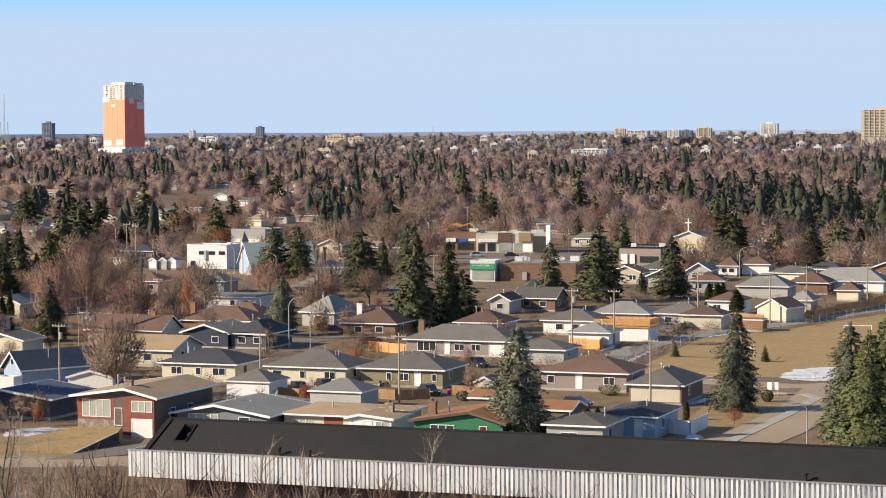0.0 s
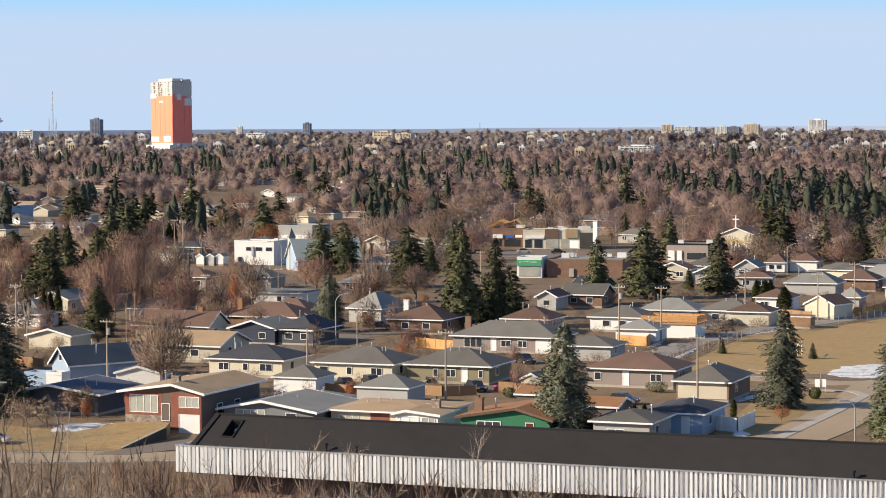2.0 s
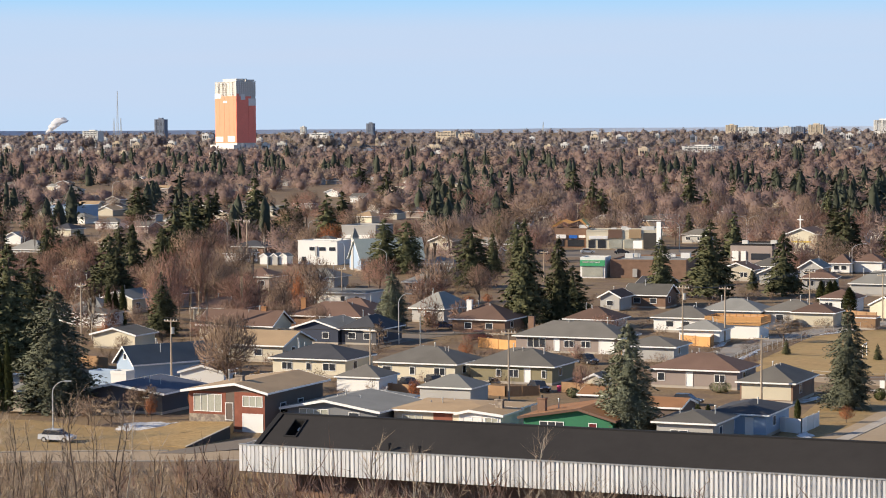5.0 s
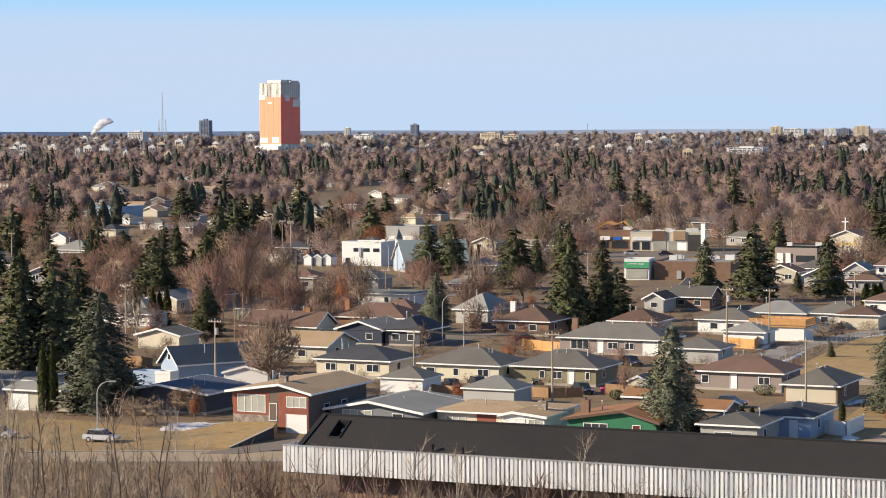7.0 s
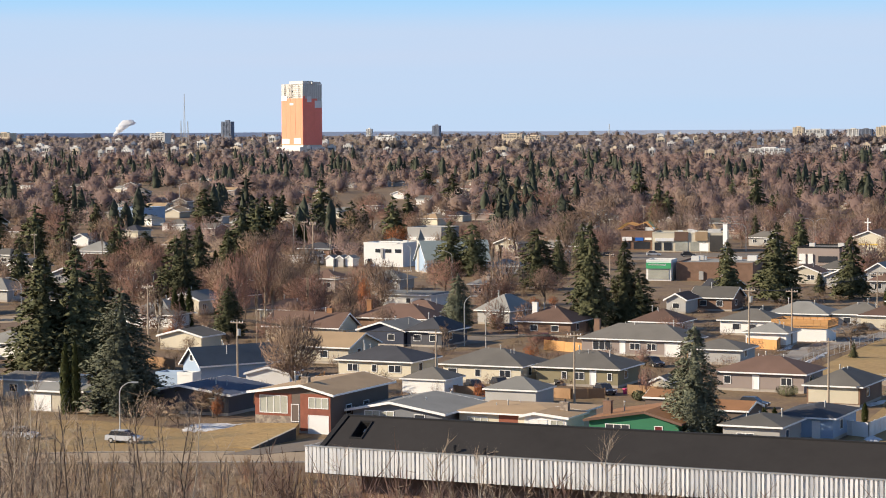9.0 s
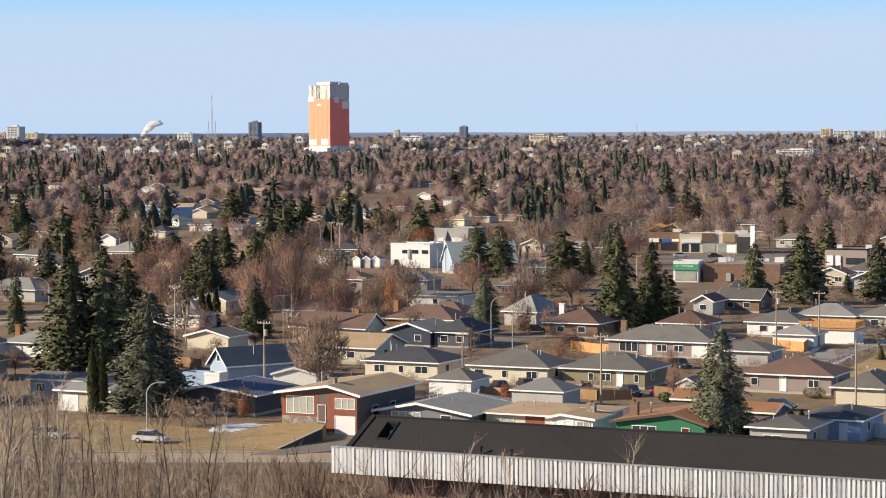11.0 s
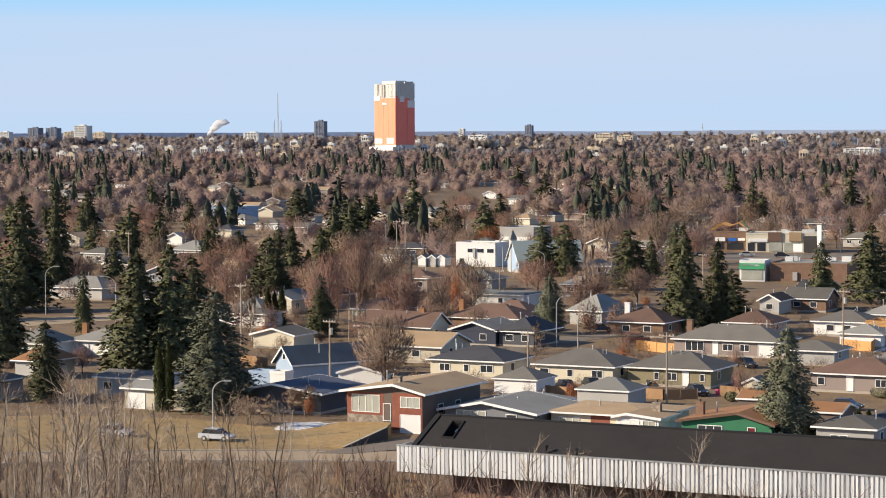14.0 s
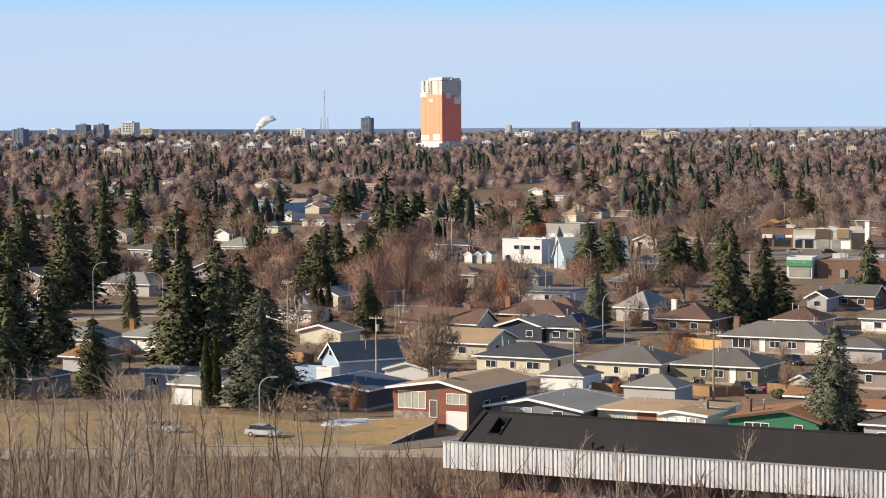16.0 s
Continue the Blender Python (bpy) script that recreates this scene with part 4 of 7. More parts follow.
def fence(points, h, mat, label, gap=0.0, board=0.16):
    """Upright boards between posts along a line."""
    b = thing("fence", pose(points[0][0], points[0][1], 0), label, "fence")
    o = Vector((*points[0], 0))
    for p, q in zip(points, points[1:]):
        p, q = Vector((*p, 0)) - o, Vector((*q, 0)) - o
        L = (q - p).length
        way = (q - p) / L
        side = Vector((-way.y, way.x, 0)) * 0.02
        n = max(1, int(L / 2.4))
        for i in range(n + 1):
            c = p + way * L * i / n
            part("post", Shape().box(c.x - 0.06, c.x + 0.06, c.y - 0.06, c.y + 0.06, -0.3, h + 0.08), mat, b)
        for i in range(n):
            s = Shape()
            a, c = p + way * (L * i / n + 0.07), p + way * (L * (i + 1) / n - 0.07)
            k = max(2, int((c - a).length / (board + gap)))
            for j in range(k):
                u, v = a.lerp(c, j / k), a.lerp(c, (j + 0.93 - gap) / k)
                dz = 0.03 * ((i * 7 + j * 3) % 3)
                s.add([(*(u - side).xy, 0.05), (*(v - side).xy, 0.05), (*(v + side).xy, 0.05), (*(u + side).xy, 0.05),
                       (*(u - side).xy, h - dz), (*(v - side).xy, h - dz), (*(v + side).xy, h - dz), (*(u + side).xy, h - dz)],
                      [(0, 3, 2, 1), (4, 5, 6, 7), (0, 1, 5, 4), (1, 2, 6, 5), (2, 3, 7, 6), (3, 0, 4, 7)])
            part("fence_panel", s, mat, b)["kind"] = "stuff"
    return b


# ---- far woods: uncountable, one mesh a kind ----
def woods(name, mat, count, near, far, az0, az1, tall, wide, conifer, seed, label, avoid=None, gain=1.0, bias=1.0, spots=()):
    rng = np.random.default_rng(seed)
    V, Fc, W = [], [], []
    n0 = 0
    # evenly over the picture: density falls with distance
    u = rng.random(count)
    d = near * (far / near) ** (u ** bias)
    az = np.radians(az0 + (az1 - az0) * rng.random(count))
    X, Y = d * np.sin(az), d * np.cos(az)
    if conifer:
        # they stand in groups
        keep = np.array([noise.noise((a * 0.011, b * 0.0045, 1.0)) > 0.14 + 0.0003 * a + rng.uniform(-0.08, 0.08) for a, b in zip(X, Y)])
        X, Y, d = X[keep], Y[keep], d[keep]
    if avoid:
        keep = np.array([not avoid(a, b) for a, b in zip(X, Y)])
        X, Y, d = X[keep], Y[keep], d[keep]
    if spots:
        X, Y = np.array([p[0] for p in spots]), np.array([p[1] for p in spots])
        d = np.hypot(X, Y)
    for i, (x, y, dist) in enumerate(zip(X, Y, d)):
        gz = ground_z(x, y)
        grow_by = 1.0 + 0.40 * (dist / 4700)
        h = tall * rng.uniform(0.6, 1.25) * grow_by * (1.0 if conifer or tall < 4 else 0.94)
        r = wide * rng.uniform(0.65, 1.4) * grow_by * gain
        if spots:
            h = spots[i][2] * rng.uniform(0.86, 1.04)
        if conifer:
            # a ragged dark cone with sprays that break its outline
            n, m, k = 6, 5, 130 if dist < 1300 else 64
            pw = rng.uniform(0.36, 0.62)
            lump = rng.uniform(0.7, 1.25, (m, n))
            for e in range(m):
                u = e / (m - 1)
                ang = np.arange(n) * 6.283 / n + 0.4 * e
                rr = 0.45 * r * ((1 - u) ** pw * min(1.0, 0.75 + 2 * u) + 0.02) * lump[e]
                V.append(np.column_stack([x + rr * np.cos(ang), y + rr * np.sin(ang), np.full(n, gz + h * (0.05 + 0.93 * u))]))
            p = (np.arange(m - 1)[:, None] * n + np.arange(n)).ravel()
            q = (np.arange(m - 1)[:, None] * n + (np.arange(n) + 1) % n).ravel()
            F = [np.column_stack([p, q, q + n]), np.column_stack([p, q + n, p + n])]
            u = 1 - rng.random(k) ** 0.62
            ang = rng.random(k) * 6.283
            rr = r * ((1 - u) ** pw * np.minimum(1, 0.75 + 2 * u) + 0.03) * rng.uniform(0.7, 1.2, k)
            c = np.column_stack([x + rr * np.cos(ang), y + rr * np.sin(ang), gz + h * (0.06 + 0.92 * u)])
            go = np.column_stack([np.cos(ang), np.sin(ang), rng.uniform(-0.9, 0.3, k)]) * (h * 0.07 * rng.uniform(0.5, 1.5, (k, 1)))
            w = np.column_stack([-np.sin(ang), np.cos(ang), rng.normal(size=k) * 0.6]) * (h * 0.028 * rng.uniform(0.6, 1.4, (k, 1)))
            P = np.empty((3 * k, 3))
            P[0::3], P[1::3], P[2::3] = c - go * 0.6 - w, c - go * 0.6 + w, c + go
            V.append(P)
            F.append(m * n + np.arange(3 * k).reshape(k, 3))
            own = np.concatenate(V[-m - 1:])
            mid = np.column_stack([np.full(len(own), x), np.full(len(own), y), own[:, 2]])
            W.append(mid)
            Fc.append(n0 + face_out(own, np.concatenate(F), mid))
            n0 += len(own)
        else:
            # a rounded, lumpy haze of fine twigs
            k = 190 if tall < 4 else 520 if dist < 1000 else 330 if dist < 1500 else 190 if dist < 2200 else 110 if dist < 3000 else 70
            turn = rng.random(6) * 6.283
            size = np.array([r, r, h * 0.47])
            way = rng.normal(size=(k, 3))
            way /= np.linalg.norm(way, axis=1, keepdims=True)
            lump = 1 + 0.16 * np.sin(way[:, 0] * 3.1 + turn[0]) + 0.16 * np.sin(way[:, 1] * 3.3 + turn[1]) + 0.13 * np.sin(way[:, 2] * 4.0 + turn[2]) + 0.08 * np.sin(way[:, 0] * 8 + turn[3]) + 0.08 * np.sin(way[:, 2] * 9 + turn[4])
            P0 = np.array([x, y, gz + h * 0.50]) + way * (lump * rng.random(k) ** 0.36)[:, None] * size
            go = way * 0.65 + np.array([0, 0, 0.5]) + rng.normal(size=(k, 3)) * 0.4
            go /= np.linalg.norm(go, axis=1, keepdims=True)
            L = h * (0.34 if tall < 4 else 0.17) * rng.uniform(0.5, 1.4, (k, 1))
            half = (2.6 if tall < 4 else 12.0) * r / k * rng.uniform(0.6, 1.4, (k, 1))
            side = np.cross(rng.normal(size=(k, 3)), go)
            side *= half / (np.linalg.norm(side, axis=1, keepdims=True) + 1e-6)
            twig = np.empty((3 * k, 3))
            twig[0::3], twig[1::3], twig[2::3] = P0 - go * L * 0.5 - side, P0 - go * L * 0.5 + side, P0 + go * L * 0.5
            own, faces = twig, np.arange(3 * k).reshape(k, 3)
            if dist > 980 and tall > 4:
                # the dense inner twigs, as one ragged mass
                n, m = 6, 4
                th, ph = np.meshgrid(np.linspace(0.2, 2.9, m), np.arange(n) * 6.283 / n + turn[5], indexing="ij")
                mass = np.column_stack([(np.sin(th) * np.cos(ph)).ravel(), (np.sin(th) * np.sin(ph)).ravel(), np.cos(th).ravel()])
                mass = np.array([x, y, gz + h * 0.48]) + mass * rng.uniform(0.42, 0.74, (n * m, 1)) * size
                p = (np.arange(m - 1)[:, None] * n + np.arange(n)).ravel()
                q = (np.arange(m - 1)[:, None] * n + (np.arange(n) + 1) % n).ravel()
                own = np.concatenate([twig, mass])
                faces = np.concatenate([faces, 3 * k + np.column_stack([p, q, q + n]), 3 * k + np.column_stack([p, q + n, p + n])])
            c = np.array([x, y, gz + h * 0.42])
            V.append(own)
            W.append(np.repeat(c[None], len(own), axis=0))
            Fc.append(n0 + face_out(own, faces, c))
            n0 += len(own)
    V, Fc = np.concatenate(V), np.concatenate(Fc)
    me = bpy.data.meshes.new(name)
    me.vertices.add(len(V))
    me.vertices.foreach_set("co", V.astype(np.float32).ravel())
    me.loops.add(len(Fc) * 3)
    me.loops.foreach_set("vertex_index", Fc.astype(np.int32).ravel())
    me.polygons.add(len(Fc))
    me.polygons.foreach_set("loop_start", np.arange(0, len(Fc) * 3, 3, dtype=np.int32))
    me.update(calc_edges=True)
    me.materials.append(M[mat])
    rounded(me, np.concatenate(W), 0.30 if conifer else 0.45, 0.3 if conifer else 0.12)
    return tagged(new(name, me), label, "woods", kind="stuff")


def brush(name, count, x0, x1, y0, y1, h, mat, seed, label, skew=0.0):
    """A tangle of stalks and shrubs."""
    rng = np.random.default_rng(seed)
    s = Shape()
    for i in range(count):
        x = rng.uniform(x0, x1)
        y = rng.uniform(y0, y1) + skew * (x - x0)
        hh = h * rng.uniform(0.4, 1.25)
        for j in range(9):
            a = rng.random() * 6.283
            o = rng.uniform(0.1, 0.75) * hh * 0.6
            b = a + 1.57
            w = 0.022
            p = Vector((x + 0.15 * math.cos(a), y + 0.15 * math.sin(a), -0.05))
            q = Vector((x + o * math.cos(a), y + o * math.sin(a), hh * rng.uniform(0.6, 1.0)))
            m = p.lerp(q, 0.55) + Vector((0, 0, hh * 0.08))
            sd = Vector((w * math.cos(b), w * math.sin(b), 0))
            s.add([tuple(p - sd), tuple(p + sd), tuple(m + sd), tuple(q), tuple(m - sd)], [(0, 1, 2, 3, 4)])
            for t in (0.5, 0.75):
                c = p.lerp(q, t)
                e = c + Vector((rng.uniform(-0.3, 0.3), rng.uniform(-0.3, 0.3), rng.uniform(0.1, 0.4))) * hh * 0.5
                s.add([tuple(c - sd * 0.8), tuple(c + sd * 0.8), tuple(e)], [(0, 1, 2)])
    return tagged(part(name, s, mat), label, "shrubs", kind="stuff")



def goal(x, y, yaw, w=5.0, h=2.2):
    b = thing("football_goal", pose(x, y, 0, 0, 0, yaw), "white metal goal frame on the dry field", "goal", "goals")
    for u in (-w / 2, w / 2):
        part("goalpost", Shape().tube((u, 0, -0.2), (u, 0, h), 0.07, 0.07, 8), "trim_white", b)
        part("stay", Shape().tube((u, 0, h), (u, 1.4, 0), 0.04, 0.04, 6), "trim_white", b)
    part("crossbar", Shape().tube((-w / 2, 0, h), (w / 2, 0, h), 0.07, 0.07, 8), "trim_white", b)


def deck(x, y, w, d, z, yaw=GRID):
    """A roof deck with a boarded rail on a white box."""
    b = thing("roof_deck", pose(x, y, 0, 0, 0, yaw), "new orange timber deck with rails on a white garage", "deck")
    part("garage_wall", Shape().box(-w / 2 + 0.3, w / 2 - 0.3, 0.3, d - 0.3, -0.2, z - 0.25), "wall_white", b)
    part("platform", Shape().box(-w / 2, w / 2, 0, d, z - 0.25, z), "wood_new", b)
    for i in range(9):
        u = -w / 2 + w * i / 8
        for v in (0.06, d - 0.06):
            part("post", Shape().box(u - 0.06, u + 0.06, v - 0.06, v + 0.06, z, z + 1.25), "wood_new", b)
    for v in (0.0, d - 0.06):
        for k in range(5):
            part("rail_board", Shape().box(-w / 2, w / 2, v, v + 0.04, z + 0.12 + k * 0.23, z + 0.31 + k * 0.23), "wood_new", b)
    for u in (-w / 2, w / 2 - 0.04):
        for k in range(5):
            part("rail_board", Shape().box(u, u + 0.04, 0.12, d - 0.12, z + 0.12 + k * 0.23, z + 0.31 + k * 0.23), "wood_new", b)


def flat_block(x, y, w, d, h, wall, label, category="building", name="building", bands=(), yaw=GRID, roof="roof_pale", units=0, trim=None, sign=None):
    """A flat-roofed block. bands: (from, to, z0, z1, material) proud of the front; units: roof boxes."""
    TAKEN.append((x, y + d / 2, max(w, d) * 0.6))
    b = thing(name, pose(x, y, 0, 0, 0, yaw), label, category)
    part("wall", Shape().box(-w / 2, w / 2, 0, d, -0.3, h), wall, b)
    part("roof", Shape().box(-w / 2 + 0.3, w / 2 - 0.3, 0.3, d - 0.3, h, h + 0.06), roof, b)
    for x0, x1, y0, y1 in ((-w / 2 - 0.05, w / 2 + 0.05, -0.05, 0.3), (-w / 2 - 0.05, w / 2 + 0.05, d - 0.3, d + 0.05), (-w / 2 - 0.05, -w / 2 + 0.3, 0.3, d - 0.3), (w / 2 - 0.3, w / 2 + 0.05, 0.3, d - 0.3)):
        part("parapet", Shape().box(x0, x1, y0, y1, h, h + 0.45), trim or wall, b)
    for u0, u1, z0, z1, mat in bands:
        a, c = -w / 2 + w * u0, -w / 2 + w * u1
        part("window" if mat.startswith("glass") else "awning" if z0 > 2.2 else "cladding", Shape().box(a, c, -0.12 if mat.startswith("glass") else -0.4, -0.002, z0, z1), mat, b)
    rnd = random.Random(int(w * 10))
    for i in range(units):
        u, v, q = rnd.uniform(-w * 0.42, w * 0.42), rnd.uniform(d * 0.2, d * 0.8), rnd.uniform(0.5, 1.3)
        part("roof_unit", Shape().box(u - q, u + q, v - q * 0.7, v + q * 0.7, h + 0.06, h + 0.5 + q * 0.7), "far_pale", b)
    return b


def roof_trusses(x, y, w, z, n):
    """A row of new gable trusses, and a few sheets of decking."""
    b = thing("roof_trusses", pose(x, y, z, 0, 0, -8), "bare yellow timber trusses of an unfinished shop roof", "trusses")
    for i in range(n):
        v = 1.2 * i
        part("truss", Shape().prism([(-w / 2, 0), (-w / 2 + 0.35, 0), (-w * 0.2, 2.0), (0, 1.2), (w * 0.25, 2.3), (w / 2 - 0.35, 0), (w / 2, 0), (w * 0.25, 2.6), (0, 1.5), (-w * 0.2, 2.3)], v - 0.08, v + 0.08), "wood_new", b)
    for u0, u1, z0, z1 in ((-w / 2, -w * 0.25, 0.1, 2.1), (w * 0.3, w / 2, 2.4, 0.1)):
        part("decking", Shape().add([(u0, 1.0, z0 + 0.15), (u1, 1.0, z1 + 0.15), (u1, 6.5, z1 + 0.15), (u0, 6.5, z0 + 0.15), (u0, 1.0, z0 + 0.2), (u1, 1.0, z1 + 0.2), (u1, 6.5, z1 + 0.2), (u0, 6.5, z0 + 0.2)],
             [(0, 3, 2, 1), (4, 5, 6, 7), (0, 1, 5, 4), (1, 2, 6, 5), (2, 3, 7, 6), (3, 0, 4, 7)]), "sign_yellow", b)


def steeple(x, y, w, h, top):
    b = thing("steeple", pose(x, y, 0, 0, 0, 22), "slim grey steeple beside the church hall", "steeple")
    part("shaft", Shape().box(-w / 2, w / 2, -w / 2, w / 2, -0.3, h), "wall_grey", b)
    part("spire", Shape().add([(-w * 0.6, -w * 0.6, h), (w * 0.6, -w * 0.6, h), (w * 0.6, w * 0.6, h), (-w * 0.6, w * 0.6, h), (0, 0, top)], [(0, 3, 2, 1), (0, 1, 4), (1, 2, 4), (2, 3, 4), (3, 0, 4)]), "roof_pale", b)
    for u in (-0.4, 0.4):
        part("louvre", Shape().box(u - 0.25, u + 0.25, -w / 2 - 0.05, -w / 2 + 0.02, h - 2.2, h - 0.6), "dark_void", b)


def cross(x, y, z, yaw=GRID):
    b = thing("roof_cross", pose(x, y, z, 0, 0, yaw), "white cross on the gable of a small church", "cross")
    part("shaft", Shape().box(-0.16, 0.16, -0.12, 0.12, -0.6, 3.4), "trim_white", b)
    part("cross_arm", Shape().box(-0.95, 0.95, -0.1, 0.1, 2.0, 2.32), "trim_white", b)


def sign_board(x, y, w, z0, z1, mat, label, yaw=GRID, bars=0):
    b = thing("sign", pose(x, y, 0, 0, 0, yaw), label, "sign")
    for u in (-w * 0.35, w * 0.35):
        part("post", Shape().tube((u, 0.08, -0.2), (u, 0.08, z1), 0.06, 0.06, 6), "pole_metal", b)
    part("board", Shape().box(-w / 2, w / 2, -0.06, 0.06, z0, z1), mat, b)
    for i in range(bars):
        z = z0 + (z1 - z0) * (i + 0.5) / bars
        part("lettering", Shape().box(-w * 0.38, w * 0.3 - 0.2 * i, -0.085, -0.062, z - 0.12, z + 0.12), "trim_white", b)
    return b


def dish(x, y, z):
    b = thing("satellite_dish", pose(x, y, 0, 0, 0, 20), "pale satellite dish on a pole", "dish")
    part("mast", Shape().tube((0, 0, -0.2), (0, 0, z), 0.07, 0.06, 8), "pole_metal", b)
    s = Shape()
    rings = [(0.0, 0.0), (0.2, 0.03), (0.4, 0.1), (0.55, 0.2)]
    for r, o in rings:
        for i in range(16):
            a = 6.283 * i / 16
            s.v.append((r * math.cos(a), 0.3 - o, z + r * math.sin(a)))
    for k in range(3):
        for i in range(16):
            j = (i + 1) % 16
            s.f.append((k * 16 + i, k * 16 + j, k * 16 + 16 + j, k * 16 + 16 + i))
    part("bowl", s, "trim_white", b)


def bush(x, y, h, r, mat="cedar_green", label="round clipped evergreen bush on dry grass"):
    rnd = random.Random(int(x * 5 + y))
    b = thing("bush", pose(x, y, 0), label, "bush", "bushes")
    part("stem", Shape().tube((0, 0, -0.1), (0, 0, h * 0.5), 0.06, 0.04, 5), "bark", b)
    s = Shape()
    for i in range(800):
        v = Vector((rnd.gauss(0, 1), rnd.gauss(0, 1), rnd.gauss(0, 1))).normalized()
        p = Vector((v.x * r, v.y * r, h * 0.52 + v.z * h * 0.48)) * rnd.uniform(0.80, 1.05)
        t = v.orthogonal().normalized()
        q = v.cross(t)
        a = rnd.uniform(0.06, 0.12)
        s.add([tuple(p - t * a), tuple(p + t * a), tuple(p + q * a * 1.6 + v * 0.06)], [(0, 1, 2)])
    part("crown", s, mat, b)


def mast(x, y, h):
    b = thing("radio_mast", pose(x, y, ground_z(x, y)), "thin lattice radio mast on the horizon", "mast", "masts")
    for u, v in ((-1, -0.6), (1, -0.6), (0, 1.1)):
        part("leg", Shape().tube((u * 2.2, v * 2.2, -1), (u * 0.3, v * 0.3, h), 0.34, 0.22, 5), "pole_metal", b)
    for i in range(12):
        z = h * i / 12
        k = 2.2 - 1.9 * i / 12
        part("brace", Shape().tube((-k, -0.6 * k, z), (k, -0.6 * k, z + h / 14), 0.16, 0.16, 4), "pole_metal", b)


def chain_fence(points, h, label):
    """Steel posts with two rails."""
    b = thing("chain_link_fence", pose(points[0][0], points[0][1], 0), label, "fence")
    o = Vector((*points[0], 0))
    for p, q in zip(points, points[1:]):
        p, q = Vector((*p, 0)) - o, Vector((*q, 0)) - o
        n = max(1, int((q - p).length / 3.0))
        for i in range(n):
            c = p.lerp(q, i / n)
            part("post", Shape().tube((c.x, c.y, -0.2), (c.x, c.y, h), 0.035, 0.035, 6), "pole_metal", b)
        for z in (h - 0.04, h * 0.5, 0.12):
            part("rail", Shape().tube((p.x, p.y, z), (q.x, q.y, z), 0.022, 0.022, 5), "pole_metal", b)


def steam(x, y, z0, z1, drift):
    """A lumpy plume that widens as it rises."""
    s = Shape()
    n, k = 14, 14
    for i in range(n):
        u = i / (n - 1)
        for j in range(k):
            a = 6.283 * j / k
            r = (3.0 + 13 * u) * (1 + 0.5 * noise.noise((math.cos(a) * 1.3, math.sin(a) * 1.3, u * 5))) * (1 - 0.9 * max(0, u - 0.85) / 0.15)
            s.v.append((drift * u + r * math.cos(a), r * math.sin(a), z0 + (z1 - z0) * u + r * 0.4 * math.sin(a)))
    for i in range(n - 1):
        for j in range(k):
            m = (j + 1) % k
            s.f.append((i * k + j, i * k + m, i * k + k + m, i * k + k + j))
    ob = part("steam_plume", s, "steam")
    for f in ob.data.polygons:
        f.use_smooth = True
    ob.location = (x, y, 0)
    tagged(ob, "white steam plume drifting from a far plant", "steam", kind="stuff")


def retaining_wall(p, q, h0, h1):
    """A low wall whose top climbs from p to q."""
    b = thing("retaining_wall", pose(p[0], p[1], 0), "low retaining wall beside a driveway, its shade painted dark", "wall")
    d = Vector((q[0] - p[0], q[1] - p[1], 0))
    n = Vector((-d.y, d.x, 0)).normalized() * 0.3
    v = [(0, 0, -0.2), (d.x, d.y, -0.2), (d.x, d.y, h1), (0, 0, h0)]
    # the dark soffit brown paints the shade on the wall's face
    part("wall", Shape().add(v + [(x + n.x, y + n.y, z) for x, y, z in v], [(0, 1, 2, 3), (7, 6, 5, 4), (0, 3, 7, 4), (1, 5, 6, 2), (2, 6, 7, 3), (0, 4, 5, 1)]), "soffit", b)
    c = [(0, 0, h0), (d.x, d.y, h1), (d.x + n.x, d.y + n.y, h1), (n.x, n.y, h0)]
    part("coping", Shape().add(c + [(x, y, z + 0.08) for x, y, z in c], [(0, 3, 2, 1), (4, 5, 6, 7), (0, 1, 5, 4), (1, 2, 6, 5), (2, 3, 7, 6), (3, 0, 4, 7)]), "concrete", b)


# ---- the place ----

# the long building
long_roof(-22.1, 184.0, 92.0, 15.28)

# streets and field
strip("road", [(-107.4, 256.0), (-88.6, 260.8), (-62.7, 266.3), (-29.4, 268.4), (9.8, 266.9)], 8.0, "sand_road", "dusty tan street along the houses")
strip("kerb", [(-107.4, 251.7), (-88.6, 256.5), (-62.7, 262.0), (-29.4, 264.1), (9.8, 262.6)], 0.35, "concrete", "pale concrete kerb along the near street", z=0.16, category="kerb")
strip("kerb", [(-107.4, 260.3), (-88.6, 265.1), (-62.7, 270.6), (-46.0, 271.6)], 0.35, "concrete", "pale concrete kerb along the near street", z=0.16, category="kerb")
strip("road_side", [(32.1, 273.2), (40.6, 291.0), (50.6, 317.6), (57.8, 342.1), (66.4, 351.9)], 9.0, "sand_road", "dusty tan street beside the field", z=0.07)
strip("road_cross", [(28.0, 357.2), (39.5, 350.1), (51.3, 343.2), (65.6, 344.0), (83.4, 337.1)], 6.0, "sand_road", "gravel lane across the end of the field")
strip("alley", [(19.0, 368.8), (26.6, 386.9), (36.4, 412.2), (47.7, 432.3), (68.2, 456.7), (94.2, 494.7), (117.4, 527.1)], 6.0, "alley_gravel", "pale grey back alley beside the field fence")
strip("street_middle", [(-38.7, 385.7), (-31.4, 414.1), (-24.0, 427.3), (-11.7, 438.6), (1.1, 425.7)], 9.0, "asphalt", "grey-brown asphalt street between bungalows")
patch("field", [(28.5, 363.9), (46.6, 422.9), (66.3, 443.6), (91.0, 477.9), (116.2, 470.2), (86.8, 350.8), (67.0, 355.1), (44.5, 356.3)], "field", "flat playing field of short dry yellow grass", z=0.04)
